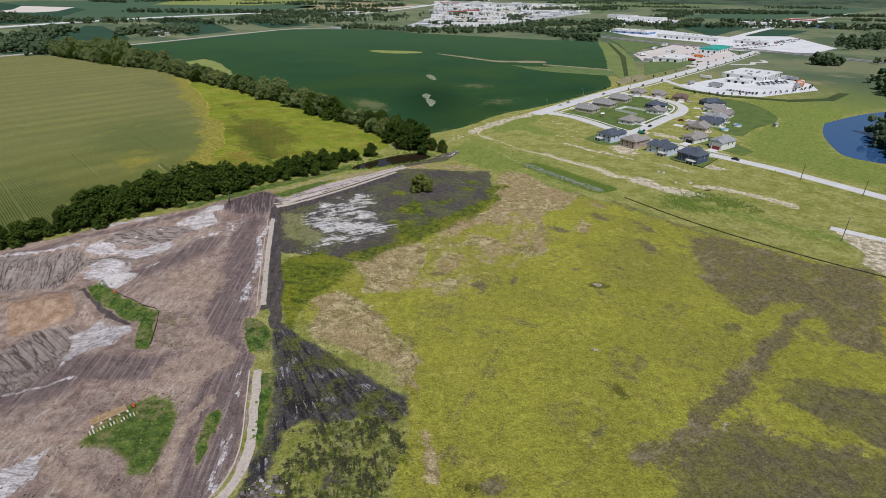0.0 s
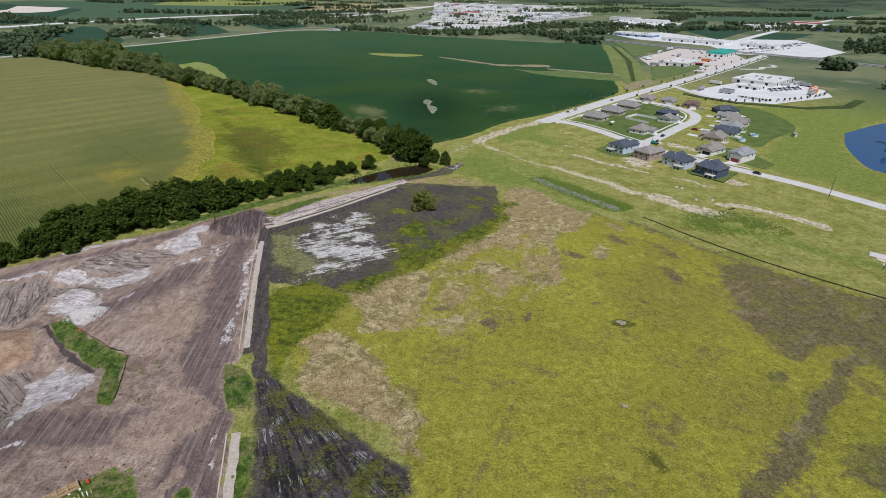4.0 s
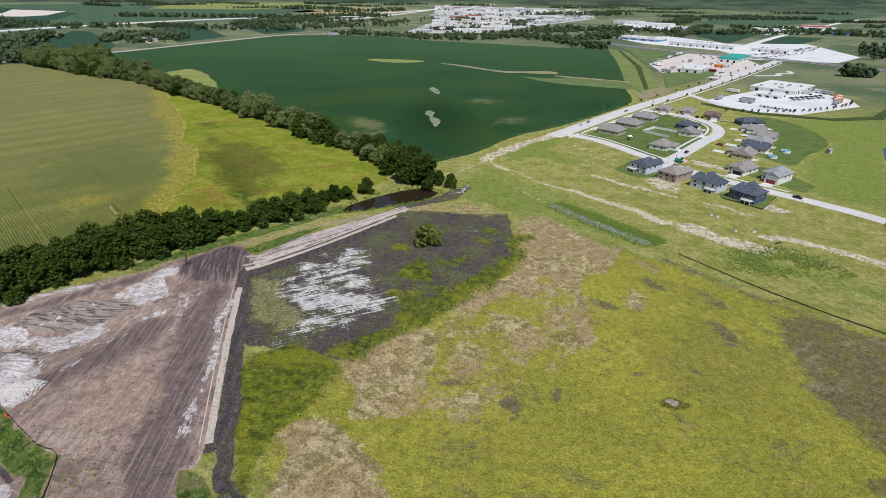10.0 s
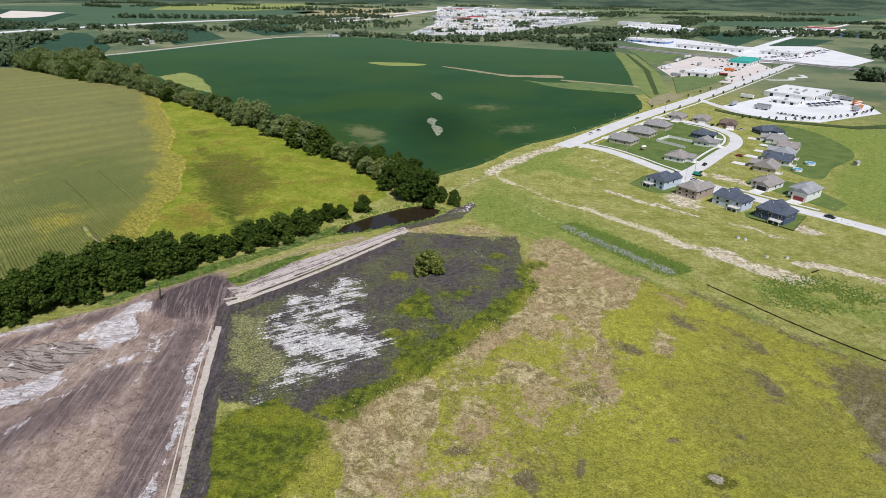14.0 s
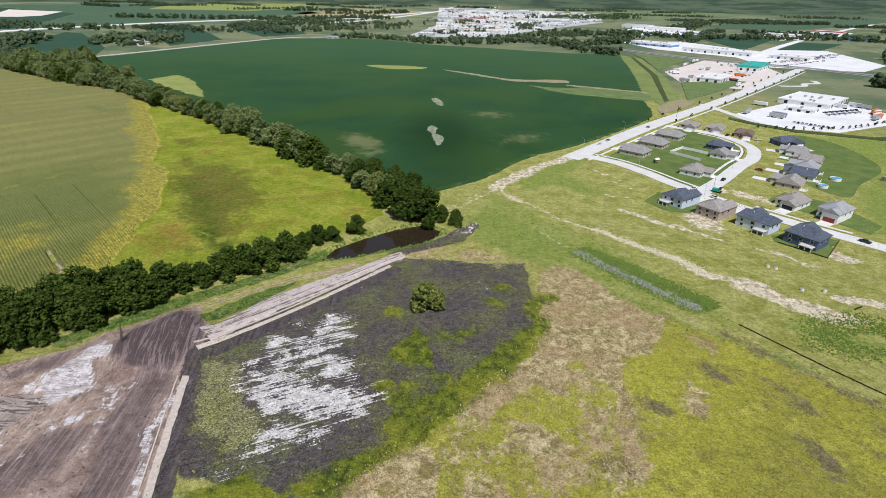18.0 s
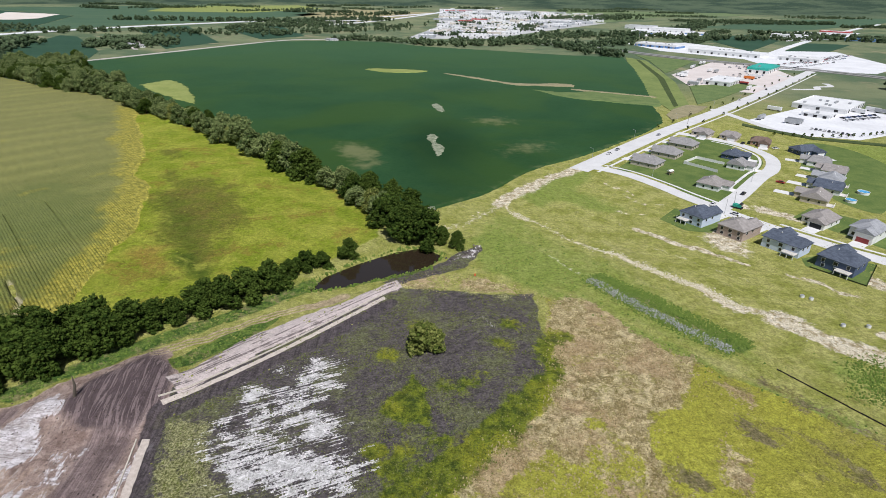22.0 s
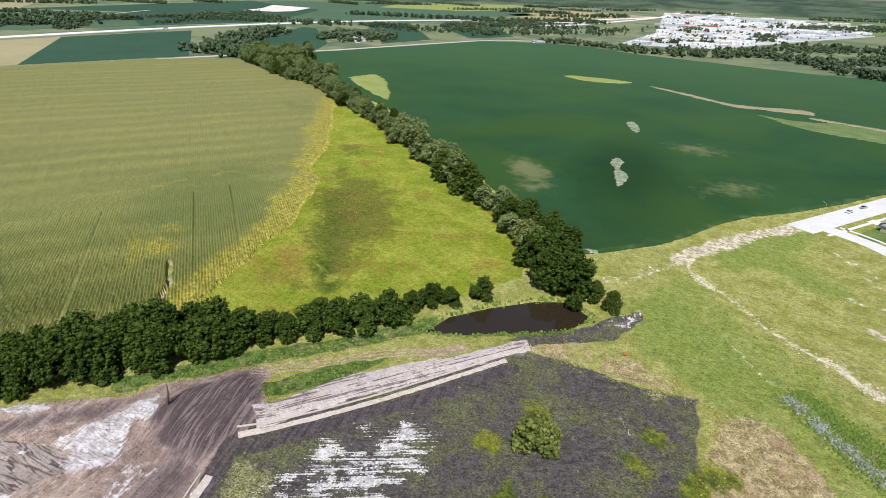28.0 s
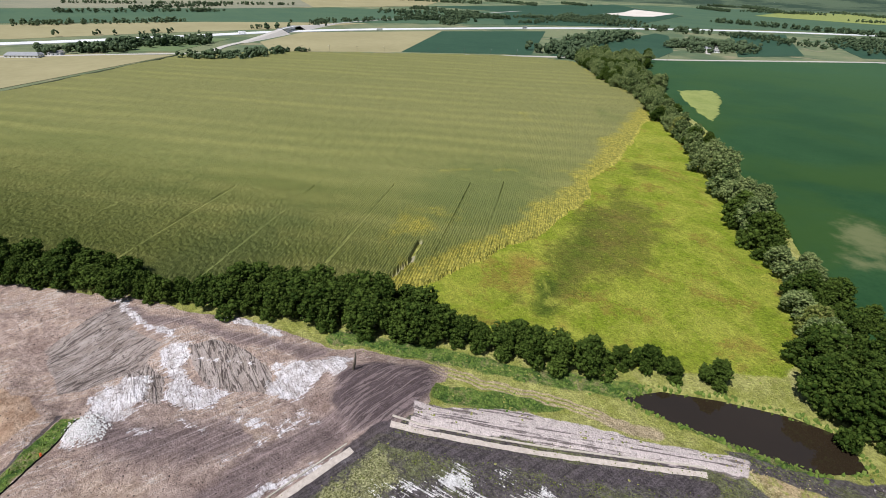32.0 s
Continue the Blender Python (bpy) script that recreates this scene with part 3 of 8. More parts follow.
def ground_material():
    m = Mat("ground_soil_and_grass", 0.95, spec=0.15)
    meadow, tan, brown, bright = m.attr("cover_a")
    soil, lush, clay, site = m.attr("cover_b")
    bare, pale, wet, fresh = m.attr("cover_c")
    dusk, deep, green_e, slope = m.attr("cover_d")
    far, bank, mound, twin = m.attr("cover_e")
    tantop, ditch, mudgreen, fade = m.attr("cover_f")
    mud, grey, spot, ring = m.attr("cover_g")
    rust, face, pit, lanes = m.attr("cover_h")
    n1, n2, n3 = m.noise(0.035, 5), m.noise(0.35, 5, 0.65), m.noise(1.9, 5, 0.75)
    n4, n5 = m.noise(0.11, 6, 0.7), m.noise(0.8, 5, 0.7)

    def off(v, amp):
        return m.calc("MULTIPLY", m.calc("SUBTRACT", v, 0.5), amp)

    def cut(w, wide=0.12, amp=0.7):
        return m.step(m.calc("ADD", w, off(m.calc("MULTIPLY_ADD", n3, 0.45, m.calc("MULTIPLY", n2, 0.55)), amp)), 0.5 - wide, 0.5 + wide)

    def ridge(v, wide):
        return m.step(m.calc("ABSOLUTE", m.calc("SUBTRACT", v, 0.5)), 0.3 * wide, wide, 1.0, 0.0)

    grain = m.step(m.calc("MULTIPLY_ADD", n5, 0.5, m.calc("MULTIPLY", n3, 0.5)), 0.36, 0.64)
    speck = m.step(n3, 0.52, 0.66)
    # verge and swale grass
    base = m.mix(m.step(n4, 0.36, 0.64), (0.268, 0.285, 0.058), (0.44, 0.42, 0.145))
    base = m.mix(m.calc("MULTIPLY", m.step(m.noise(0.05, 7, 0.72, m.mapped(-45, (2.5, 1.0, 1.0))), 0.56, 0.68), 0.45), base, (0.44, 0.395, 0.21))
    base = m.mix(m.calc("MULTIPLY", grain, 0.4), base, (0.155, 0.175, 0.05))
    base = m.mix(m.calc("MULTIPLY", cut(green_e, 0.3, 1.2), 0.75), base, m.mix(grain, (0.12, 0.20, 0.034), (0.26, 0.32, 0.068)))
    # far ground is lightened and greyed, distance haze put into its colour
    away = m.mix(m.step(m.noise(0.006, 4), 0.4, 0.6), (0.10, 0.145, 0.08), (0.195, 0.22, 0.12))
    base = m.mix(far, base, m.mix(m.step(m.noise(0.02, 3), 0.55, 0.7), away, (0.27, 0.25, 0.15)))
    bluff, _, _, _ = m.attr("cover_i")
    base = m.mix(bluff, base, m.mix(m.step(m.noise(0.004, 6, 0.7), 0.42, 0.58), (0.035, 0.062, 0.040), (0.085, 0.12, 0.072)))
    # yellow-green meadow
    mead = m.mix(m.step(n1, 0.38, 0.62), (0.375, 0.37, 0.056), (0.30, 0.298, 0.048))
    mead = m.mix(m.calc("MULTIPLY", m.step(m.noise(0.16, 7, 0.75), 0.50, 0.62), 0.5), mead, (0.25, 0.245, 0.04))
    mead = m.mix(m.calc("MULTIPLY", m.step(m.noise(0.07, 7, 0.72), 0.54, 0.63), 0.75), mead, (0.45, 0.42, 0.085))
    mead = m.mix(m.calc("MULTIPLY", m.step(m.noise(0.05, 8, 0.78, warp=1.5), 0.540, 0.60), 0.7), mead, m.mix(grain, (0.14, 0.12, 0.05), (0.27, 0.225, 0.115)))
    mead = m.mix(m.calc("MULTIPLY", m.step(m.noise(0.018, 7, 0.7, warp=0.8), 0.50, 0.60), 0.45), mead, m.mix(grain, (0.17, 0.155, 0.045), (0.29, 0.265, 0.07)))
    mead = m.mix(m.calc("MULTIPLY", m.step(n3, 0.55, 0.62), 0.6), mead, (0.10, 0.10, 0.025))
    col = m.mix(cut(meadow), base, mead)
    trif = m.mix(m.step(m.noise(0.06, 6, 0.68, warp=0.6), 0.38, 0.62), (0.205, 0.265, 0.018), (0.36, 0.37, 0.055))
    trif = m.mix(m.calc("MULTIPLY", grain, 0.5), trif, (0.13, 0.17, 0.016))
    trif = m.mix(m.calc("MULTIPLY", m.step(m.noise(0.03, 7, 0.7, warp=1.0), 0.50, 0.62), 0.6), trif, (0.17, 0.225, 0.02))
    trif = m.mix(m.calc("MULTIPLY", m.step(m.noise(0.05, 6, 0.7), 0.52, 0.62), 0.65), trif, (0.235, 0.165, 0.035))
    trif = m.mix(m.calc("MULTIPLY", m.step(m.calc("ADD", m.calc("MULTIPLY", dusk, 0.8), m.calc("ADD", off(n4, 1.4), off(m.noise(0.04, 6, 0.7), 1.4))), 0.25, 0.7), 0.8), trif, m.mix(m.step(n4, 0.4, 0.6), m.mix(grain, (0.085, 0.078, 0.018), (0.165, 0.14, 0.035)), m.mix(grain, (0.085, 0.105, 0.014), (0.17, 0.18, 0.025))))
    trif = m.mix(m.calc("MULTIPLY", m.step(m.calc("ADD", deep, off(n4, 0.6)), 0.25, 0.8), 0.85), trif, (0.06, 0.095, 0.010))
    trif = m.mix(m.calc("MULTIPLY", m.step(m.calc("ADD", rust, off(n4, 0.9)), 0.3, 0.8), 0.6), trif, m.mix(grain, (0.24, 0.13, 0.03), (0.34, 0.20, 0.06)))
    trif = m.mix(m.calc("MULTIPLY", m.step(m.noise(0.025, 6, 0.68, warp=0.8), 0.52, 0.62), 0.7), trif, m.mix(grain, (0.25, 0.285, 0.028), (0.40, 0.40, 0.08)))
    col = m.mix(cut(bright), col, trif)
    brn = m.mix(grain, (0.092, 0.079, 0.040), (0.25, 0.205, 0.12))
    brn = m.mix(m.calc("MULTIPLY", m.step(n4, 0.48, 0.60), 0.75), brn, m.mix(grain, (0.15, 0.15, 0.03), (0.27, 0.25, 0.07)))
    brn = m.mix(m.calc("MULTIPLY", m.step(m.noise(0.13, 6, 0.75, m.mapped(35, (2.5, 1.0, 1.0))), 0.54, 0.62), 0.7), brn, (0.30, 0.25, 0.17))
    col = m.mix(m.calc("MULTIPLY", m.step(m.calc("ADD", m.calc("MULTIPLY", brown, 0.92), m.calc("ADD", off(m.noise(0.15, 7, 0.75, warp=0.5), 1.5), off(n5, 0.8))), 0.42, 0.60), 0.9), col, brn)
    weed = m.mix(m.step(m.noise(0.12, 6, 0.7), 0.42, 0.58), m.mix(grain, (0.115, 0.102, 0.058), (0.18, 0.16, 0.09)), m.mix(grain, (0.155, 0.15, 0.045), (0.23, 0.22, 0.07)))
    col = m.mix(m.calc("MULTIPLY", m.step(m.calc("ADD", m.calc("MULTIPLY", grey, 0.9), m.calc("ADD", off(n4, 0.9), off(n5, 0.5))), 0.42, 0.62), 0.9), col, weed)
    col = m.mix(m.calc("MULTIPLY", m.step(m.calc("ADD", ring, m.calc("ADD", off(n2, 0.9), off(n3, 0.6))), 0.4, 0.7), 0.85), col, m.mix(grain, (0.055, 0.06, 0.012), (0.14, 0.14, 0.025)))
    col = m.mix(m.calc("MULTIPLY", m.step(m.calc("ADD", spot, m.calc("ADD", off(n2, 0.9), off(n3, 0.9))), 0.45, 0.65), 0.85), col, m.mix(grain, (0.33, 0.29, 0.21), (0.60, 0.55, 0.46)))
    straw = m.noise(0.30, 6, 0.72, warp=0.8)
    dry = m.mix(m.step(m.calc("ADD", straw, off(n3, 0.35)), 0.40, 0.60), (0.235, 0.185, 0.085), (0.60, 0.50, 0.30))
    dry = m.mix(m.calc("MULTIPLY", m.step(m.noise(0.045, 5, 0.65), 0.46, 0.58), 0.6), dry, m.mix(grain, (0.33, 0.215, 0.125), (0.50, 0.35, 0.22)))
    dry = m.mix(m.calc("MULTIPLY", m.step(m.calc("ADD", m.noise(0.11, 6, 0.72), off(n5, 0.4)), 0.54, 0.64), 0.6), dry, (0.25, 0.235, 0.06))
    dry = m.mix(m.calc("MULTIPLY", m.step(m.noise(0.9, 4, 0.8), 0.60, 0.66), 0.7), dry, (0.12, 0.085, 0.045))
    col = m.mix(m.calc("MULTIPLY", m.step(m.calc("ADD", m.calc("MULTIPLY", tan, 0.88), m.calc("ADD", off(m.noise(0.06, 8, 0.75, warp=0.6), 2.1), off(n5, 0.8))), 0.42, 0.58), 0.92), col, dry)
    # dark moist soil with scattered weeds
    earth = m.mix(grain, (0.060, 0.051, 0.054), (0.135, 0.117, 0.119))
    plough = m.noise(1.0, 5, 0.7, m.mapped(FURROW, (9.0, 0.9, 3.0)), 0.6)
    earth = m.mix(m.calc("MULTIPLY", m.step(m.calc("ADD", plough, off(n4, 0.5)), 0.52, 0.62), 0.75), earth, (0.040, 0.034, 0.036))
    earth = m.mix(m.calc("MULTIPLY", m.step(n4, 0.54, 0.66), 0.5), earth, (0.16, 0.145, 0.138))
    earth = m.mix(m.calc("MULTIPLY", m.step(m.calc("ADD", m.noise(0.07, 6, 0.72), m.calc("ADD", off(plough, 0.4), off(n3, 0.5))), 0.46, 0.60), 0.85), earth, m.mix(grain, (0.075, 0.082, 0.038), (0.20, 0.205, 0.10)))
    earth = m.mix(m.calc("MULTIPLY", m.calc("MULTIPLY", speck, m.step(n2, 0.42, 0.6)), 0.8), earth, (0.17, 0.185, 0.065))
    col = m.mix(cut(soil), col, earth)
    grn = m.mix(m.step(m.calc("ADD", n2, off(n3, 0.4)), 0.38, 0.62), (0.045, 0.074, 0.006), (0.175, 0.212, 0.014))
    grn = m.mix(m.calc("MULTIPLY", m.step(m.noise(0.05, 5, 0.66), 0.47, 0.59), 0.7), grn, m.mix(grain, (0.17, 0.19, 0.012), (0.31, 0.31, 0.025)))
    col = m.mix(m.calc("MULTIPLY", m.step(m.calc("ADD", lush, m.calc("ADD", off(n4, 1.3), off(n5, 0.7))), 0.5, 0.75), 0.9), col, grn)
    # black mud with a fan of wheel tracks, and yellow-green growth between cross ruts
    sep = m.t.nodes.new("ShaderNodeSeparateXYZ")
    m.put(sep.inputs[0], m.pos())
    fx, fy = m.calc("ADD", sep.outputs[0], 62.0), m.calc("SUBTRACT", sep.outputs[1], 150.0)
    comb = m.t.nodes.new("ShaderNodeCombineXYZ")
    m.put(comb.inputs[0], m.calc("MULTIPLY", m.calc("ARCTAN2", fy, fx), 42.0))
    m.put(comb.inputs[1], m.calc("MULTIPLY", m.calc("SQRT", m.calc("ADD", m.calc("MULTIPLY", fx, fx), m.calc("MULTIPLY", fy, fy))), 0.06))
    fan = m.noise(1.0, 4, 0.6, comb.outputs[0], 0.5)
    mire = m.mix(m.step(fan, 0.40, 0.60), (0.030, 0.027, 0.031), (0.088, 0.078, 0.085))
    # wet glints along the wheel tracks, painted as pale lines
    mire = m.mix(m.calc("MULTIPLY", m.calc("MULTIPLY", ridge(fan, 0.030), m.step(m.noise(0.16, 4, 0.7), 0.50, 0.62)), 0.85), mire, (0.42, 0.41, 0.42))
    mire = m.mix(m.calc("MULTIPLY", m.step(m.calc("ADD", m.noise(0.10, 5, 0.7), off(n3, 0.6)), 0.50, 0.60), 0.85), mire, m.mix(grain, (0.065, 0.08, 0.014), (0.17, 0.18, 0.035)))
    col = m.mix(m.calc("MULTIPLY", m.step(m.calc("ADD", mud, m.calc("ADD", off(n4, 1.0), off(n5, 0.6))), 0.38, 0.58), cut(soil)), col, mire)
    cross = m.noise(1.0, 5, 0.68, m.mapped(108, (7.0, 1.6, 3.0)), 0.9)
    growth = m.mix(m.step(n2, 0.38, 0.62), (0.10, 0.125, 0.02), (0.33, 0.33, 0.11))
    growth = m.mix(m.step(m.calc("ADD", m.mix(0.5, cross, n4), off(n5, 0.35)), 0.47, 0.56), growth, m.mix(grain, (0.032, 0.032, 0.026), (0.075, 0.08, 0.03)))
    col = m.mix(m.step(m.calc("ADD", m.calc("MULTIPLY", mudgreen, 0.62), m.calc("ADD", off(n4, 1.7), off(n5, 0.7))), 0.42, 0.6), col, growth)
    # dry yellow-green growth on clay
    veil = m.mix(m.step(n3, 0.42, 0.58), (0.12, 0.125, 0.04), (0.40, 0.39, 0.20))
    col = m.mix(m.calc("MULTIPLY", m.step(m.calc("ADD", m.calc("MULTIPLY", fade, 0.52), m.calc("ADD", off(n4, 1.7), off(n5, 0.9))), 0.38, 0.6), 0.85), col, veil)
    # graded site: pinkish loam, tracks along the haul road and down the cut slopes
    along = m.noise(1.0, 6, 0.7, m.mapped(98, (18.0, 1.5, 3.0)), 1.0)
    tight = m.noise(1.0, 3, 0.6, m.mapped(98, (34.0, 0.8, 3.0)), 0.7)
    down = m.noise(1.0, 3, 0.5, m.mapped(-1, (15.0, 1.9, 3.0)), 1.1)
    across = m.noise(1.0, 3, 0.5, m.mapped(115, (17.0, 1.7, 3.0)), 1.0)
    incline = m.noise(1.0, 3, 0.5, m.mapped(-34, (17.0, 1.6, 3.0)), 0.9)
    heap = m.noise(1.0, 3, 0.55, m.mapped(107, (15.0, 1.0, 3.0)), 1.0)
    loose = m.noise(0.30, 7, 0.68, warp=0.8)
    patchy = m.noise(0.045, 6, 0.68, warp=1.0)
    tracks = m.mix(0.45, along, tight)
    scrape = m.noise(1.0, 6, 0.75, m.mapped(97, (6.0, 1.1, 3.0)), 1.0)
    rut = m.mix(m.step(m.calc("ADD", wet, off(n4, 1.0)), 0.3, 0.8, 0.72, 0.30), m.mix(m.step(n4, 0.46, 0.56), tracks, scrape), loose)
    loam = m.mix(m.step(rut, 0.36, 0.62), (0.245, 0.175, 0.150), (0.475, 0.362, 0.310))
    loam = m.mix(m.calc("MULTIPLY", m.step(m.calc("ADD", patchy, off(n5, 0.25)), 0.46, 0.58), 0.75), loam, m.mix(grain, (0.41, 0.285, 0.215), (0.58, 0.44, 0.35)))
    loam = m.mix(m.calc("MULTIPLY", m.step(m.calc("ADD", m.noise(0.07, 6, 0.7, warp=0.6), off(n3, 0.15)), 0.54, 0.64), 0.7), loam, m.mix(grain, (0.165, 0.108, 0.090), (0.29, 0.20, 0.17)))
    loam = m.mix(m.calc("MULTIPLY", m.step(m.calc("ADD", scrape, m.calc("ADD", off(patchy, 0.8), off(n3, 0.35))), 0.57, 0.63), 0.75), loam, m.mix(grain, (0.50, 0.42, 0.375), (0.70, 0.63, 0.59)))
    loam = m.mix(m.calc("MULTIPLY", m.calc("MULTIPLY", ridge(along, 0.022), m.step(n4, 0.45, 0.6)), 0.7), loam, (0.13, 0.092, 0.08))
    loam = m.mix(m.calc("MULTIPLY", m.step(n3, 0.60, 0.68), 0.5), loam, (0.14, 0.10, 0.088))
    lane = m.mix(0.3, tracks, loose)
    moist = m.mix(m.step(lane, 0.38, 0.62), (0.135, 0.098, 0.096), (0.335, 0.255, 0.245))
    moist = m.mix(m.calc("MULTIPLY", m.step(m.calc("ADD", tight, off(n3, 0.2)), 0.60, 0.66), 0.6), moist, (0.44, 0.37, 0.355))
    moist = m.mix(m.calc("MULTIPLY", ridge(tight, 0.028), 0.55), moist, (0.075, 0.055, 0.055))
    loam = m.mix(m.calc("MULTIPLY", m.step(m.calc("ADD", wet, off(patchy, 1.1)), 0.35, 0.75), 0.9), loam, moist)
    worn = m.mix(m.step(m.mix(0.5, scrape, loose), 0.38, 0.60), (0.33, 0.235, 0.18), (0.56, 0.43, 0.345))
    loam = m.mix(m.calc("MULTIPLY", m.step(m.calc("ADD", lanes, m.calc("ADD", off(n4, 0.8), off(n2, 0.4))), 0.4, 0.65), 0.85), loam, worn)
    skin = m.mix(m.step(n2, 0.36, 0.64), (0.29, 0.235, 0.205), (0.41, 0.345, 0.31))
    for mask, flow in ((slope, down), (face, across), (pit, incline)):
        side = m.mix(m.calc("MULTIPLY", m.step(flow, 0.42, 0.58), 0.35), skin, (0.48, 0.41, 0.385))
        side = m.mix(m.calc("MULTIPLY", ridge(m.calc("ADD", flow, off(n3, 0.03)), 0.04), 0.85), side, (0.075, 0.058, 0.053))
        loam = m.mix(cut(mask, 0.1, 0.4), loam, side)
    loam = m.mix(cut(tantop, 0.1, 0.5), loam, m.mix(m.step(n2, 0.36, 0.64), (0.35, 0.225, 0.15), (0.52, 0.37, 0.265)))
    spoil = m.mix(m.step(m.calc("ADD", heap, off(n3, 0.25)), 0.38, 0.62), (0.105, 0.078, 0.080), (0.255, 0.195, 0.192))
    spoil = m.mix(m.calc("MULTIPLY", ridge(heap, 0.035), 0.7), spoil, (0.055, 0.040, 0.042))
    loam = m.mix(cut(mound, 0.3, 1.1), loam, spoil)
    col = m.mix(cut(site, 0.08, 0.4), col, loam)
    chalk = m.mix(m.step(m.calc("ADD", n2, off(n3, 0.3)), 0.36, 0.60), (0.56, 0.505, 0.495), (0.84, 0.80, 0.82))
    chalk = m.mix(m.calc("MULTIPLY", ridge(m.mix(0.3, down, loose), 0.03), 0.6), chalk, (0.26, 0.215, 0.205))
    pv = m.calc("ADD", m.calc("MULTIPLY", pale, 0.94), m.calc("ADD", off(scrape, 1.5), m.calc("ADD", off(n2, 1.0), off(n4, 0.9))))
    col = m.mix(m.calc("MULTIPLY", m.step(pv, 0.44, 0.56), 0.92), col, chalk)
    # long bank: pale crust with dark wheel lines along it
    lines = m.noise(1.0, 5, 0.65, m.mapped(48, (34.0, 0.9, 3.0)), 0.5)
    crust = m.mix(m.step(m.calc("ADD", lines, off(n2, 0.35)), 0.40, 0.48), (0.19, 0.155, 0.15), (0.62, 0.535, 0.51))
    crust = m.mix(m.calc("MULTIPLY", m.step(n3, 0.52, 0.62), 0.4), crust, (0.38, 0.32, 0.30))
    col = m.mix(cut(bank, 0.1, 0.5), col, crust)
    col = m.mix(m.calc("MULTIPLY", cut(ditch, 0.15, 0.5), 0.92), col, m.mix(m.step(m.mix(0.5, n3, tight), 0.4, 0.6), (0.055, 0.046, 0.05), (0.12, 0.10, 0.106)))
    col = m.mix(m.calc("MULTIPLY", cut(twin, 0.15, 0.4), 0.9), col, m.mix(grain, (0.30, 0.225, 0.14), (0.54, 0.43, 0.30)))
    # furrowed white clay
    furrow = m.noise(1.0, 4, 0.6, m.mapped(FURROW, (15.0, 0.62, 3.0)), 0.7)
    wide = m.noise(1.0, 4, 0.6, m.mapped(FURROW, (12.0, 2.6, 3.0)), 0.4)
    cv = m.calc("ADD", m.calc("MULTIPLY", clay, 0.60), m.calc("ADD", off(furrow, 1.9), m.calc("ADD", off(wide, 1.2), m.calc("ADD", off(m.noise(0.11, 6, 0.7), 2.9), off(n3, 1.3)))))
    col = m.mix(m.calc("MULTIPLY", m.step(cv, 0.56, 0.63), m.step(clay, 0.02, 0.2)), col, m.mix(grain, (0.52, 0.50, 0.49), (0.76, 0.74, 0.73)))
    stone = m.mix(m.step(m.calc("ADD", n2, off(n3, 0.5)), 0.38, 0.60), (0.36, 0.29, 0.17), (0.74, 0.67, 0.54))
    col = m.mix(m.calc("MULTIPLY", cut(m.calc("MULTIPLY", bare, 1.05), 0.15, 1.7), 0.95), col, stone)
    frs = m.mix(m.step(n2, 0.36, 0.64), (0.045, 0.095, 0.018), (0.145, 0.205, 0.045))
    frs = m.mix(m.calc("MULTIPLY", m.step(m.calc("ADD", n4, off(n2, 0.5)), 0.50, 0.62), 0.75), frs, m.mix(grain, (0.16, 0.155, 0.05), (0.33, 0.28, 0.16)))
    col = m.mix(cut(fresh, 0.12, 0.7), col, frs)
    h = m.calc("ADD", m.calc("MULTIPLY", n5, 0.9), m.calc("ADD", m.calc("MULTIPLY", n3, 0.6), m.calc("MULTIPLY", m.mix(mound, m.mix(face, m.mix(slope, rut, down), across), heap), m.calc("MULTIPLY_ADD", site, 1.5, 0.1))))
    m.bump(h, 1.0, 0.8)
    fleck = m.step(m.calc("MULTIPLY_ADD", m.noise(0.45, 5, 0.75), 0.45, m.calc("MULTIPLY", m.noise(1.5, 4, 0.85), 0.55)), 0.38, 0.62)
    col = m.mix(m.calc("MULTIPLY", m.calc("SUBTRACT", 1.0, far), m.calc("MULTIPLY_ADD", m.calc("MAXIMUM", site, bank), -0.60, 1.0)), col, m.mix(fleck, (0.62, 0.62, 0.60), (1.36, 1.36, 1.38)), "MULTIPLY")
    return m.done(col)


# ---------------------------------------------------------------- ground: one sheet to the horizon
gx, gy = spaced(-178, 130, 0.55, 4700), spaced(60, 330, 0.55, 4500)
GX, GY = (a.ravel() for a in np.meshgrid(gx, gy))
GZ = ground_height(GX, GY)
ij = np.arange(len(gx) * len(gy)).reshape(len(gy), len(gx))
quads = np.stack([ij[:-1, :-1], ij[:-1, 1:], ij[1:, 1:], ij[1:, :-1]], -1).reshape(-1, 4)
gme = mesh_np("ground", np.stack([GX, GY, GZ], 1), quads, ground_material())
K = covers(GX, GY)
paint(gme, "cover_a", K["meadow"], K["tan"], K["brown"], K["bright"])
paint(gme, "cover_b", K["soil"], K["lush"], K["clay"], K["site"])
paint(gme, "cover_c", K["bare"], K["pale"], K["wet"], K["fresh"])
paint(gme, "cover_d", K["dusk"], K["deep"], K["green_e"], K["slope"])
paint(gme, "cover_e", K["far"], K["bank"], K["mound"], K["twin"])
paint(gme, "cover_f", K["tantop"], K["ditch"], K["mudgreen"], K["fade"])
paint(gme, "cover_g", K["mud"], K["grey"], K["spot"], K["ring"])
paint(gme, "cover_h", K["rust"], K["face"], K["pit"], K["lane"])
paint(gme, "cover_i", K["bluff"])
ground = tagged(new("ground", gme), "grassy meadow, bare graded building soil and dry weeds", "ground", kind="structure")


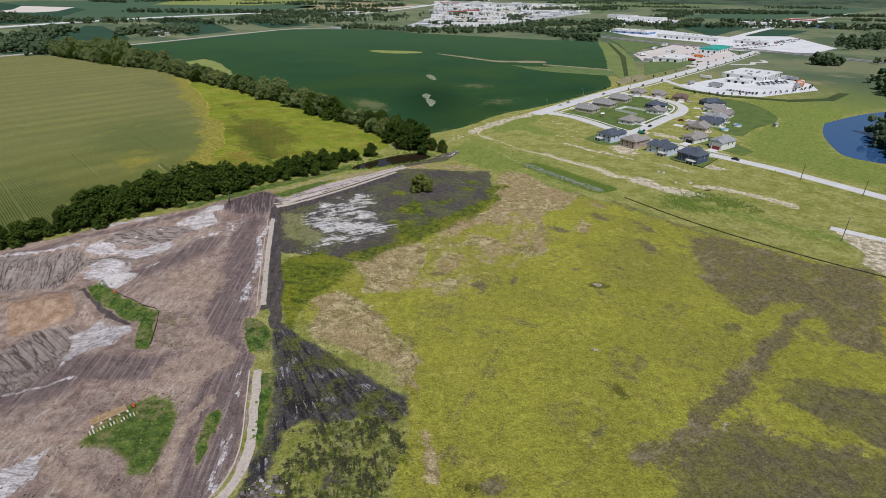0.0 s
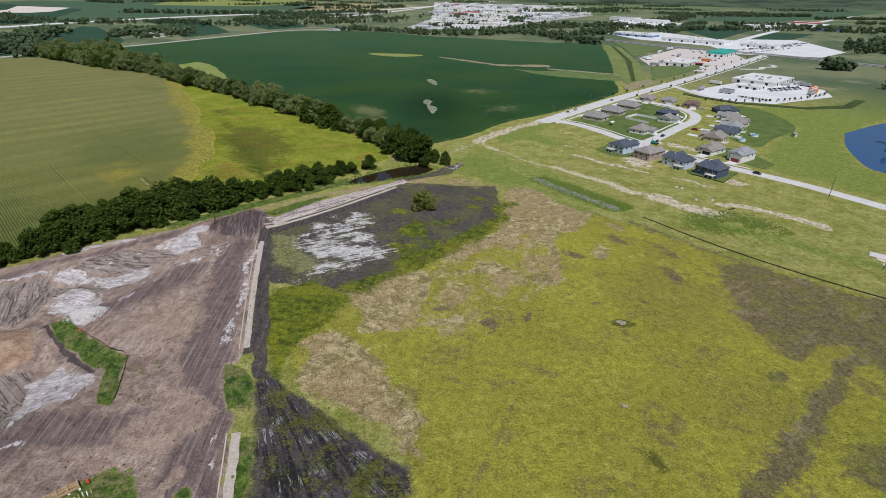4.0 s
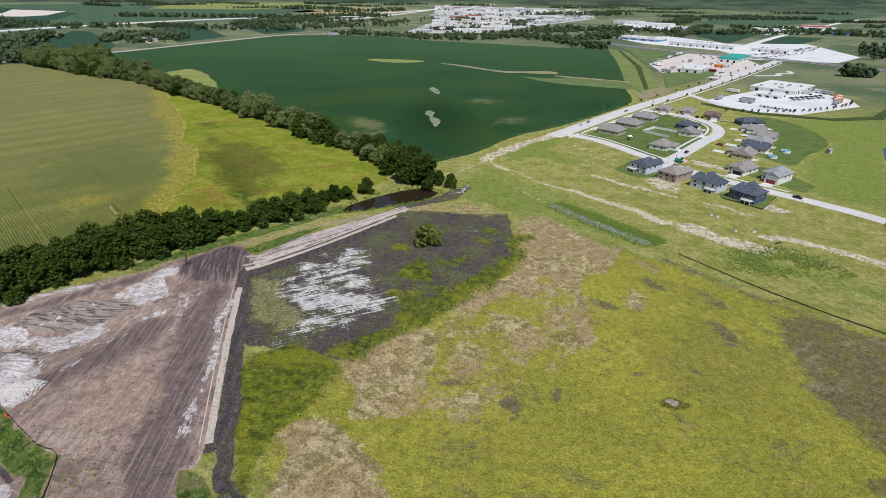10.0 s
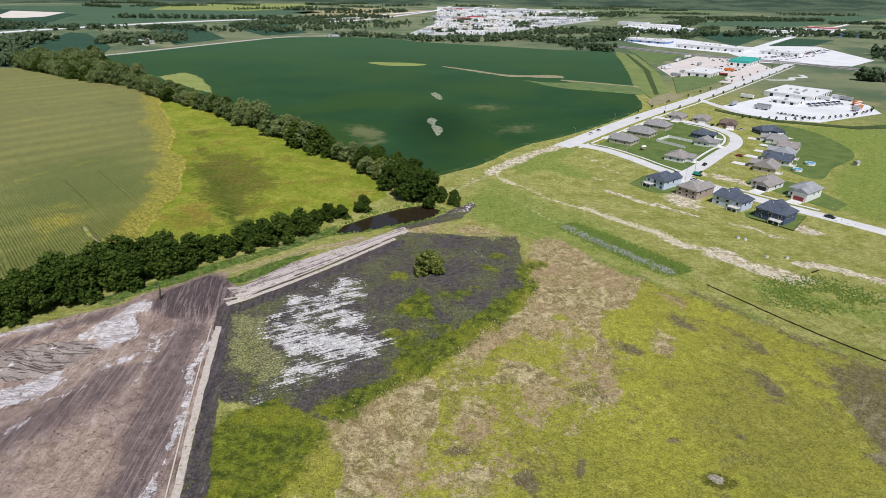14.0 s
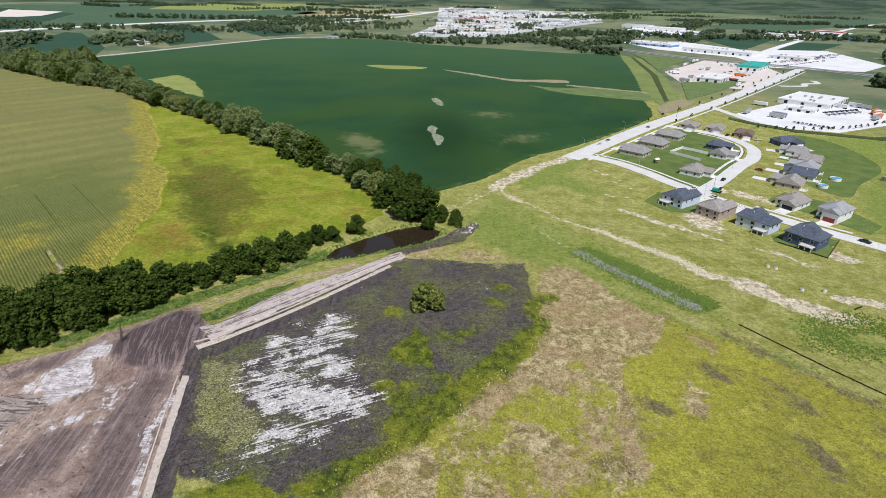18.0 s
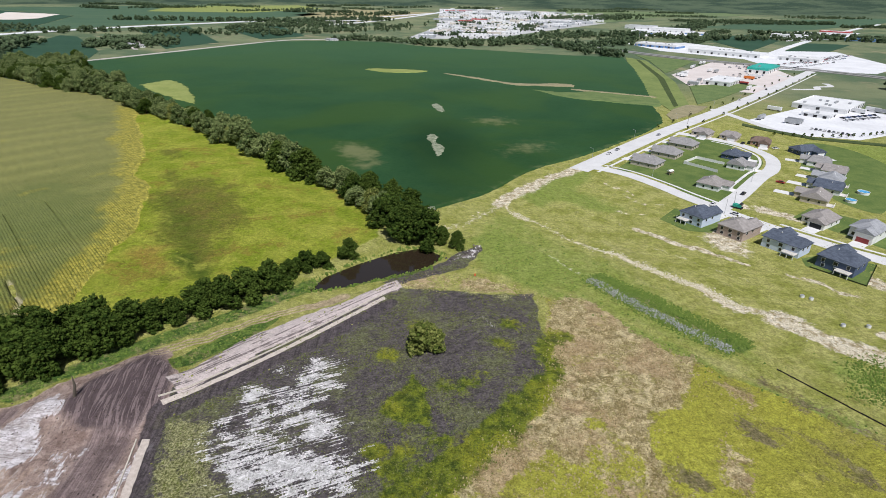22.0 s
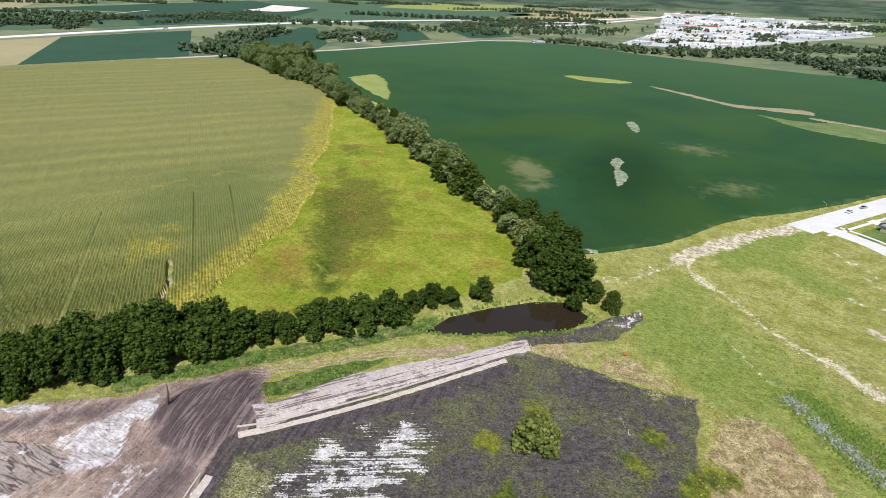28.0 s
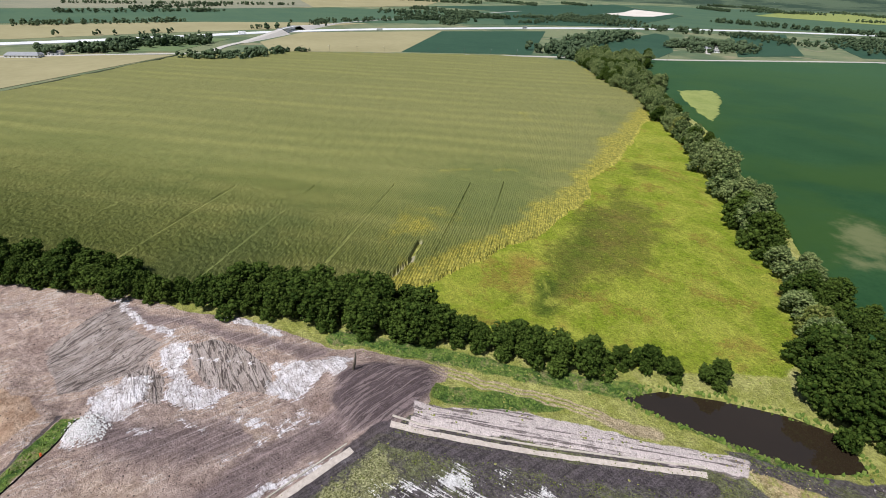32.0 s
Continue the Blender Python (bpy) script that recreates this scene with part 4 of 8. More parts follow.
# ---------------------------------------------------------------- part helpers
def part(name, bm, material, parent=None, label="", smooth=False):
    """Link a bmesh as one mesh object under a thing or a part."""
    me = bpy.data.meshes.new(name)
    if smooth:
        for f in bm.faces:
            f.smooth = True
    bm.to_mesh(me)
    bm.free()
    me.materials.append(material)
    ob = new(name, me)
    if parent:
        ob.parent = parent
    if label:
        ob["label"] = label
    return ob


def empty(name, m, label, category, group=""):
    ob = new(name)
    ob.matrix_world = m
    return tagged(ob, label, category, group)


def add_box(bm, x0, y0, z0, x1, y1, z1):
    v = [bm.verts.new(p) for p in ((x0, y0, z0), (x1, y0, z0), (x1, y1, z0), (x0, y1, z0), (x0, y0, z1), (x1, y0, z1), (x1, y1, z1), (x0, y1, z1))]
    for f in ((0, 3, 2, 1), (4, 5, 6, 7), (0, 1, 5, 4), (1, 2, 6, 5), (2, 3, 7, 6), (3, 0, 4, 7)):
        bm.faces.new([v[k] for k in f])
    return v


def box(x0, y0, z0, x1, y1, z1):
    bm = bmesh.new()
    add_box(bm, x0, y0, z0, x1, y1, z1)
    return bm


def add_tube(bm, a, b, ra, rb, n=6):
    a, b = Vector(a), Vector(b)
    q = (b - a).to_track_quat("Z", "Y")
    lo, hi = [], []
    for k in range(n):
        d = q @ Vector((math.cos(k * math.tau / n), math.sin(k * math.tau / n), 0))
        lo.append(bm.verts.new(a + d * ra))
        hi.append(bm.verts.new(b + d * rb))
    for k in range(n):
        bm.faces.new((lo[k], lo[(k + 1) % n], hi[(k + 1) % n], hi[k]))
    bm.faces.new(hi)
    bm.faces.new(lo[::-1])


def offset_line(pts, d):
    """A line moved sideways by d (to its left)."""
    out = []
    for k, p in enumerate(pts):
        a, b = Vector(pts[max(k - 1, 0)]), Vector(pts[min(k + 1, len(pts) - 1)])
        t = (b - a).normalized()
        out.append((p[0] - t.y * d, p[1] + t.x * d))
    return out


def smooth_line(pts, step):
    """The points joined by a smooth curve, sampled about every step metres."""
    out = []
    for k in range(len(pts) - 1):
        p0, p1, p2, p3 = (Vector(pts[min(max(j, 0), len(pts) - 1)]) for j in (k - 1, k, k + 1, k + 2))
        n = max(1, round((p2 - p1).length / step))
        for s in range(n):
            t = s / n
            out.append(tuple(0.5 * ((2 * p1) + (p2 - p0) * t + (2 * p0 - 5 * p1 + 4 * p2 - p3) * t * t + (3 * p1 - p0 - 3 * p2 + p3) * t**3)))
    return out + [tuple(pts[-1])]


def slab_along(pts, half, z0, z1, step=4.0, drape=False, ragged=0.0):
    """A strip of pavement along a line, with sides down to z0."""
    line = smooth_line(pts, step)
    left, right = offset_line(line, half), offset_line(line, -half)
    bm = bmesh.new()
    rows = []
    for a, b, c in zip(left, right, line):
        if ragged:
            k = ragged * (float(vnoise(a[0], a[1], 1.6, 67)) - 0.5), ragged * (float(vnoise(b[0], b[1], 1.6, 68)) - 0.5)
            a, b = (a[0] + (a[0] - c[0]) * k[0], a[1] + (a[1] - c[1]) * k[0]), (b[0] + (b[0] - c[0]) * k[1], b[1] + (b[1] - c[1]) * k[1])
        da, db = (zat(*a), zat(*b)) if drape else (0, 0)
        rows.append([bm.verts.new((*a, z0 + da)), bm.verts.new((*a, z1 + da)), bm.verts.new((*b, z1 + db)), bm.verts.new((*b, z0 + db))])
    for r, s in zip(rows, rows[1:]):
        for k in range(3):
            bm.faces.new((r[k], s[k], s[k + 1], r[k + 1]))
    bm.faces.new(rows[0])
    bm.faces.new(rows[-1][::-1])
    bmesh.ops.recalc_face_normals(bm, faces=bm.faces)
    return bm


def slab(pts, z0, z1):
    """A flat plate with the given outline."""
    bm = bmesh.new()
    lo, hi = [bm.verts.new((*p, z0)) for p in pts], [bm.verts.new((*p, z1)) for p in pts]
    bm.faces.new(hi)
    for k in range(len(pts)):
        j = (k + 1) % len(pts)
        bm.faces.new((lo[k], lo[j], hi[j], hi[k]))
    bmesh.ops.recalc_face_normals(bm, faces=bm.faces)
    return bm


def laid(name, bm, material, label, category, kind="structure"):
    return tagged(part(name, bm, material), label, category, kind=kind)


# ---------------------------------------------------------------- water
def water_material():
    m = Mat("pond_water", 0.04, spec=0.9)
    m.bump(m.noise(0.8, 3), 0.06, 0.05)
    return m.done(m.mix(m.noise(0.05, 3), (0.022, 0.016, 0.010), (0.035, 0.024, 0.014)))


WATER = water_material()
laid("pond_water", slab([(-66, 280), (-62, 296), (-48, 309), (-35, 319), (-24, 325), (-12, 316), (-18, 300), (-36, 290), (-52, 283)], -0.62, -0.58), WATER,
     "still brown pond water below the trees", "water")
# the sky's blue reflection is put into the river's base colour
river = Mat("river_water", 0.05, spec=0.5)
river.bump(river.noise(0.4, 3), 0.05, 0.1)
laid("river_water", slab(smooth_line([(280, 426), (260, 392), (246, 356), (242, 336), (252, 324), (268, 318), (280, 340), (290, 372), (312, 410), (350, 450), (400, 476), (380, 484), (330, 462), (280, 426)], 8)[:-1], 0.02, 0.05),
     river.done((0.035, 0.10, 0.24)), "calm blue water of a bending river", "water")


# ---------------------------------------------------------------- crops
def crop_sheet(name, outline, height, cell, material, label, category="field", wild=0.3, kind="stuff"):
    """A closed canopy of a crop: a bumpy sheet that drops to the ground along its outline."""
    px, py = [p[0] for p in outline], [p[1] for p in outline]
    ax, ay = np.arange(min(px) - cell, max(px) + 2 * cell, cell), np.arange(min(py) - cell, max(py) + 2 * cell, cell)
    x, y = (a.ravel() for a in np.meshgrid(ax, ay))
    w = 0.4 * cell
    ins = inside(x + w * (fbm(x, y, 20, 61) - 0.5), y + w * (fbm(x, y, 20, 62) - 0.5), outline)
    z = np.where(ins, height * (1 + wild * (fbm(x, y, 3 * cell, 63, 3) - 0.5)), -0.3)
    g = np.arange(len(x)).reshape(len(ay), len(ax))
    q = np.stack([g[:-1, :-1], g[:-1, 1:], g[1:, 1:], g[1:, :-1]], -1).reshape(-1, 4)
    q = q[ins[q].any(1)]
    used = np.unique(q)
    rim = used[~ins[used]]                         # the skirt is drawn in to the outline itself
    best = np.full(len(rim), 1e9)
    px_, py_ = x[rim].copy(), y[rim].copy()
    for (ax_, ay_), (bx_, by_) in zip(outline, outline[1:] + outline[:1]):
        dx_, dy_ = bx_ - ax_, by_ - ay_
        tt = np.clip(((x[rim] - ax_) * dx_ + (y[rim] - ay_) * dy_) / (dx_ * dx_ + dy_ * dy_), 0, 1)
        cx_, cy_ = ax_ + tt * dx_, ay_ + tt * dy_
        dd = np.hypot(x[rim] - cx_, y[rim] - cy_)
        near = dd < best
        best = np.where(near, dd, best)
        px_, py_ = np.where(near, cx_, px_), np.where(near, cy_, py_)
    x[rim], y[rim] = px_ + 0.5 * (vnoise(px_, py_, 2.0, 65) - 0.5), py_ + 0.5 * (vnoise(px_, py_, 2.0, 66) - 0.5)
    back = np.zeros(len(x), int)
    back[used] = np.arange(len(used))
    me = mesh_np(name, np.stack([x, y, z], 1)[used], back[q], material)
    return tagged(new(name, me), label, category, kind=kind), x[used], y[used]


def corn_material():
    m = Mat("corn_leaves", 0.75, spec=0.2)
    yellow, green, gold, _ = m.attr("cover_a")
    far = m.noise(0.012, 4, 0.6, m.mapped(42, (3.0, 1.0, 1.0)))
    sep = m.t.nodes.new("ShaderNodeSeparateXYZ")
    m.put(sep.inputs[0], m.pos())
    u = m.calc("MULTIPLY_ADD", sep.outputs[0], -0.766, m.calc("MULTIPLY", sep.outputs[1], 0.643))
    sway = m.calc("MULTIPLY", m.noise(0.012, 3), 26.0)
    band = m.calc("MULTIPLY_ADD", m.calc("SINE", m.calc("MULTIPLY", m.calc("ADD", u, sway), 0.27)), 0.5, 0.5)
    band = m.calc("MULTIPLY", band, m.step(m.noise(0.03, 4, 0.6, m.mapped(50, (5.0, 1.0, 1.0))), 0.32, 0.66))
    ripe = m.step(m.calc("ADD", u, m.calc("MULTIPLY", m.calc("SUBTRACT", far, 0.5), 160.0)), 230, 560)
    fine = m.noise(1.6, 4, 0.7)
    col = m.mix(m.step(far, 0.3, 0.7), (0.130, 0.152, 0.036), (0.175, 0.188, 0.050))
    col = m.mix(m.calc("MULTIPLY", ripe, 0.75), col, (0.215, 0.205, 0.080))
    col = m.mix(m.calc("MULTIPLY", band, 0.6), col, (0.29, 0.28, 0.09))
    col = m.mix(m.calc("MULTIPLY", m.step(m.calc("ADD", green, m.calc("MULTIPLY", m.calc("SUBTRACT", m.noise(0.06, 5, 0.65), 0.5), 1.0)), 0.2, 0.7), 0.75), col, (0.125, 0.15, 0.045))
    col = m.mix(m.calc("MULTIPLY", m.step(m.calc("ADD", gold, m.calc("MULTIPLY", m.calc("SUBTRACT", m.noise(0.07, 7, 0.72), 0.5), 1.8)), 0.3, 0.75), 0.85), col, m.mix(m.step(m.noise(0.5, 5, 0.7), 0.4, 0.6), (0.21, 0.19, 0.026), (0.45, 0.385, 0.07)))
    col = m.mix(m.calc("MULTIPLY", m.step(fine, 0.4, 0.7), 0.30), col, (0.13, 0.145, 0.035))
    row = m.noise(1.0, 3, 0.6, m.mapped(137.3, (6.0, 0.45, 1.0)))
    col = m.mix(m.calc("MULTIPLY", m.step(row, 0.50, 0.62), 0.5), col, (0.095, 0.115, 0.033))
    col = m.mix(yellow, col, (0.42, 0.37, 0.27))
    col = m.mix(0.8, col, m.mix(m.step(m.noise(1.3, 3, 0.85), 0.36, 0.64), (0.72, 0.72, 0.72), (1.30, 1.30, 1.30)), "MULTIPLY")
    m.bump(fine, 0.6, 0.5)
    return m.done(col)


CORN = corn_material()
RC, RS = math.cos(radians(137.3)), math.sin(radians(137.3))   # heading of the corn rows


def corn_edge(x, y):
    """True where corn grows."""
    field = [(-262, 66), (-212, 132), (-183, 165), (-157, 200), (-147, 222)] + CORN_E + [(-570, 712), (-622, 690), (-700, 520), (-762, 366), (-758, 256), (-572, 96), (-400, -60), (-330, -20)]
    return inside(x + 12.0 * (fbm(x, y, 22, 71) - 0.5), y + 12.0 * (fbm(x, y, 22, 72) - 0.5), field)


def corn_part(us, vs, ridge, name):
    u, v = np.meshgrid(us, vs, indexing="ij")
    wob = 0.5 * (fbm(u, v, 60, 75, 2) - 0.5)
    x, y = (u * RC - (v + wob) * RS).ravel(), (u * RS + (v + wob) * RC).ravel()
    ins = corn_edge(x, y)
    ditch = seg_dist(x, y, [(-147, 254), (-151, 259), (-154, 265), (-160, 269), (-167, 276)]) < 1.0
    gap = np.zeros(len(x), bool)
    for g in (-21.5, -59.5, -97.5, -114.8, 16.5, 54.5, 92.0):     # lanes left between the planted rows
        gap |= (np.abs(v.ravel() - g) < 0.40) & (u.ravel() < 350 - 0.35 * g)
    fade = 0.05 + 0.95 * np.clip(1 - (u.ravel() - 235) / 150, 0, 1)
    h = 2.4 + 0.6 * (fbm(x, y, 5, 76, 3) - 0.5)
    if ridge:
        h = h - fade * 0.85 * (np.arange(len(vs)) % 2)[None, :].repeat(len(us), 0).ravel() + fade * 1.0 * (vnoise(x, y, 1.1, 77) - 0.5)
    h = h * (0.55 + 0.45 * np.clip(seg_dist(x, y, CORN_E) / 9 - 0.1 + 0.5 * (fbm(x, y, 7, 79) - 0.5), 0, 1))
    h = np.where(gap & (u.ravel() < 420), 1.75, h)
    h = np.where(ditch, 0.12, h)
    z = np.where(ins, h, -0.3)
    g = np.arange(len(x)).reshape(len(us), len(vs))
    q = np.stack([g[:-1, :-1], g[1:, :-1], g[1:, 1:], g[:-1, 1:]], -1).reshape(-1, 4)
    q = q[ins[q].any(1)]
    used = np.unique(q)
    back = np.zeros(len(x), int)
    back[used] = np.arange(len(used))
    me = mesh_np(name, np.stack([x, y, z], 1)[used], back[q], CORN, smooth=not ridge)
    x, y = x[used], y[used]
    wx, wy = x + 14 * (fbm(x, y, 25, 81) - 0.5), y + 14 * (fbm(x, y, 25, 82) - 0.5)
    gold = np.maximum.reduce([0.95 * ribbon(wx, wy, CORN_E[:9], 13, 9), 0.5 * ribbon(wx, wy, CORN_E, 9, 10), 0.62 * blob(wx, wy, -183, 282, 26, 15, 130, 1.0), 0.6 * ribbon(wx, wy, [(-240, 330), (-222, 372), (-205, 398)], 2, 4),
                              0.6 * ribbon(wx, wy, [(-290, 470), (-320, 450), (-350, 470)], 3, 6)])
    green = np.maximum.reduce([0.9 * blob(wx, wy, -205, 330, 30, 48, 40, 0.8), 0.8 * blob(wx, wy, -190, 200, 22, 60, 38, 0.8), 0.5 * blob(wx, wy, -300, 520, 12, 30, 40, 0.8), 0.4 * blob(wx, wy, -290, 180, 60, 70, 40, 0.9)])
    paint(me, "cover_a", ribbon(x, y, [(-147, 254), (-151, 259), (-154, 265), (-160, 269), (-167, 276)], 0.5, 0.6), green, gold)
    return tagged(new(name, me), "tall ripening corn in straight rows, yellowing at the edges", "corn field", kind="stuff")


corn_part(np.concatenate([np.arange(110, 330, 1.25), np.arange(330, 420, 2.0), np.arange(420, 915, 5.0)]), np.arange(-226, 344, 0.52), True, "corn_field")


def soy_material():
    m = Mat("soybean_leaves", 0.8, spec=0.06)
    thin, lush, dry, _ = m.attr("cover_a")
    n1, n2 = m.noise(0.012, 4), m.noise(0.5, 5, 0.7)
    row = m.noise(1.0, 3, 0.6, m.mapped(50, (30.0, 1.2, 1.0)))
    col = m.mix(m.step(n1, 0.3, 0.7), (0.016, 0.055, 0.021), (0.030, 0.080, 0.030))
    col = m.mix(m.calc("MULTIPLY", m.step(n2, 0.4, 0.7), 0.4), col, (0.010, 0.038, 0.015))
    col = m.mix(m.calc("MULTIPLY", m.step(row, 0.45, 0.65), 0.25), col, (0.03, 0.08, 0.03))
    col = m.mix(m.calc("MULTIPLY", m.step(m.noise(0.007, 5, 0.6, warp=0.5), 0.42, 0.60), 0.75), col, (0.036, 0.078, 0.018))
    # lush channel: darker growth, plus a cloud's shadow painted into the leaves
    col = m.mix(m.calc("MULTIPLY", lush, 0.7), col, (0.008, 0.032, 0.014))
    f = m.calc("ADD", thin, m.calc("MULTIPLY", m.calc("SUBTRACT", m.noise(0.12, 5, 0.65), 0.5), 1.1))
    col = m.mix(m.calc("MULTIPLY", m.step(f, 0.3, 0.85), 0.85), col, (0.15, 0.165, 0.075))
    # dry channel is distance haze, put into the leaf colour as a paler tone
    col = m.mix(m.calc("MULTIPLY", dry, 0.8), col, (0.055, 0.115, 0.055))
    m.bump(n2, 0.5, 0.3)
    return m.done(col)


SOY = soy_material()
SOY_FIELD = [(-29, 359), (-18, 368), (-1, 384), (8, 396), (24, 424), (38, 441), (60, 460), (85, 487), (128, 540), (150, 575), (158, 610), (160, 640), (170, 665), (172, 690), (190, 780), (214, 920),
             (232, 1060), (150, 1066), (40, 1110), (-96, 1160), (-200, 1230), (-290, 1240), (-400, 1190), (-520, 880), (-600, 762), (-520, 770), (-480, 750), (-355, 640), (-300, 606), (-247, 570), (-162, 488), (-110, 440), (-76, 402), (-46, 372)]
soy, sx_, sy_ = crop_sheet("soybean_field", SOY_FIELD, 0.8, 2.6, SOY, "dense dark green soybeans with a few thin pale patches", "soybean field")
wx_, wy_ = sx_ + 12 * (fbm(sx_, sy_, 30, 91) - 0.5), sy_ + 12 * (fbm(sx_, sy_, 30, 92) - 0.5)
thin_ = np.maximum.reduce([0.9 * blob(wx_, wy_, -82, 455, 12, 24, 30, 0.8), 0.7 * blob(wx_, wy_, -70, 428, 9, 12, 0, 0.8), 0.7 * blob(wx_, wy_, 8, 560, 22, 18, 0, 0.9), 0.6 * blob(wx_, wy_, 30, 480, 30, 16, 50, 0.9),
                           0.5 * ribbon(wx_, wy_, [(8, 396), (24, 424), (60, 460), (128, 540), (155, 600)], 6, 9), 0.5 * ribbon(wx_, wy_, [(-29, 359), (0, 386)], 3, 5)])
# dark growth round the weed patch; the last blob is a painted cloud shadow
lush_shade_ = np.maximum.reduce([0.9 * blob(sx_, sy_, -30, 490, 26, 70, 5, 0.5), 0.5 * blob(sx_, sy_, -20, 400, 20, 40, 0, 0.9), 0.6 * blob(sx_, sy_, -150, 900, 60, 40, 0, 0.8)])
# third channel grows with y: haze painted as paler leaves
paint(soy.data, "cover_a", thin_, lush_shade_, 0.85 * np.clip((sy_ - 480) / 560, 0, 1))

PALE_WEEDS = plain("pale_weeds", (0.06, 0.10, 0.04), (0.38, 0.39, 0.29), 0.42, bump=0.5, bdist=0.3)
GRASS_WAY = plain("waterway_grass", (0.085, 0.14, 0.045), (0.165, 0.215, 0.075), 0.08, bump=0.5, bdist=0.4)
GRASS_YEL = plain("mown_grass", (0.19, 0.235, 0.06), (0.29, 0.32, 0.10), 0.06, bump=0.4, bdist=0.4)
GRASS_MID = plain("waterway_meadow", (0.125, 0.175, 0.05), (0.23, 0.27, 0.085), 0.03, bump=0.4, bdist=0.4)
DITCH_GREEN = plain("ditch_grass", (0.035, 0.06, 0.015), (0.075, 0.10, 0.03), 0.1, bump=0.5, bdist=0.5)
SEAM = plain("dry_wash_soil", (0.20, 0.185, 0.10), (0.36, 0.31, 0.19), 0.2)


def ragged(outline, step, amount):
    """The outline cut into short pieces and shaken sideways."""
    pts = np.array(smooth_line(outline + outline[:1], step)[:-1])
    shift = [vnoise(pts[:, 0], pts[:, 1], 2.2 * step, 201 + k) + 0.6 * vnoise(pts[:, 0], pts[:, 1], step, 203 + k) - 0.8 for k in range(2)]
    return [(float(a), float(b)) for a, b in zip(pts[:, 0] + amount * shift[0], pts[:, 1] + amount * shift[1])]


def weed_patch(outline, material, label, height=1.1, cell=2.0):
    outline = ragged(outline, 1.6 * cell, 1.5 * min(cell, 1.6))
    return crop_sheet("weed_patch", outline, height, cell, material, label, "weed patch", 0.5)[0]


weed_patch([(-28, 450), (-25, 462), (-26, 476), (-32, 487), (-32, 504), (-38, 509), (-40, 497), (-35, 485), (-34, 474), (-31, 462)], PALE_WEEDS, "pale weedy patch inside the soybean field", 1.2, 1.0)
weed_patch([(-35, 585), (-32, 596), (-40, 622), (-46, 618), (-41, 600)], PALE_WEEDS, "small pale weedy patch inside the soybean field", 1.2, 1.0)
weed_patch([(-150, 838), (-120, 818), (-80, 822), (-70, 840), (-100, 850), (-145, 850)], GRASS_YEL, "yellow-green grass island inside the soybean field", 1.2, 3.0)
weed_patch([(-50, 830), (0, 790), (40, 758), (96, 764), (102, 740), (60, 742), (38, 742), (10, 766), (-40, 812)], SEAM, "dry tan wash line through the soybean field", 1.1, 2.5)
weed_patch([(52, 718), (90, 706), (130, 716), (172, 690), (166, 645), (124, 655), (87, 672)], GRASS_WAY, "grassy waterway through the soybean field", 1.1, 3.0)
weed_patch([(98, 728), (125, 716), (175, 694), (172, 688), (120, 709), (95, 722)], SEAM, "dry tan wash line beside the grassy waterway", 1.3, 2.0)
weed_patch([(-360, 680), (-348, 714), (-332, 708), (-300, 668), (-268, 618), (-258, 594), (-290, 616), (-330, 650)], GRASS_YEL, "yellow-green grassy bay beside the hedgerow", 1.1, 3.0)
weed_patch([(-31.3, 362.4), (-28.0, 364.8), (-22.7, 365.9), (-22.5, 363.7), (-27.2, 361.7)], PALE_WEEDS, "pale weeds along the edge of the field", 1.0, 1.5)


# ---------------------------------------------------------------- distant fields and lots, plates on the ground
# field colours with some distance haze mixed in: lighter and greyer
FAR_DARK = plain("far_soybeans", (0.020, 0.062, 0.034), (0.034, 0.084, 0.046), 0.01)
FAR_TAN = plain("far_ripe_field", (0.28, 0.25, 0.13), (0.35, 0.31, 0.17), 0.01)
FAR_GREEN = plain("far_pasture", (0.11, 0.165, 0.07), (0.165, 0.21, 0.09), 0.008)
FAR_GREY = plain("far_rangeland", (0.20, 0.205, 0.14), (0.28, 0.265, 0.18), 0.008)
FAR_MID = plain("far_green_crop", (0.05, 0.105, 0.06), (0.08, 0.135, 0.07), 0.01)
SAND = plain("pale_quarry_sand", (0.62, 0.55, 0.48), (0.75, 0.68, 0.62), 0.02)


def far_field(outline, material, z, label):
    return laid("field", slab(outline, 0.0, z), material, label, "field")


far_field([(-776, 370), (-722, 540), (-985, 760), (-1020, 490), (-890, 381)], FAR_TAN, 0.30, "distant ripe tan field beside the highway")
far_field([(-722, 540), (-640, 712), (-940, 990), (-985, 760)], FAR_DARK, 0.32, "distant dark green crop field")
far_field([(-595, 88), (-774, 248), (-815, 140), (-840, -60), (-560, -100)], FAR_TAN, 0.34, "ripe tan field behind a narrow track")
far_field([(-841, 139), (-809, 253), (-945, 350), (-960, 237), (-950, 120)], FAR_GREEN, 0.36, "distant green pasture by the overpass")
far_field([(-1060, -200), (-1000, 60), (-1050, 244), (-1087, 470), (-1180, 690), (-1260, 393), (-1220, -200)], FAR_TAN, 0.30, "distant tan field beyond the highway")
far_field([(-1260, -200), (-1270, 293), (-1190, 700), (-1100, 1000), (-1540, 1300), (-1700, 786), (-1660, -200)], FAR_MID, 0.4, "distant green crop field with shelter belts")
far_field([(-1700, -400), (-1680, 495), (-1760, 800), (-2600, 900), (-2600, -400)], FAR_GREY, 0.5, "distant grey-green rangeland")
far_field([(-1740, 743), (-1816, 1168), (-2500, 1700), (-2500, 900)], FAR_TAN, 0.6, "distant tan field")
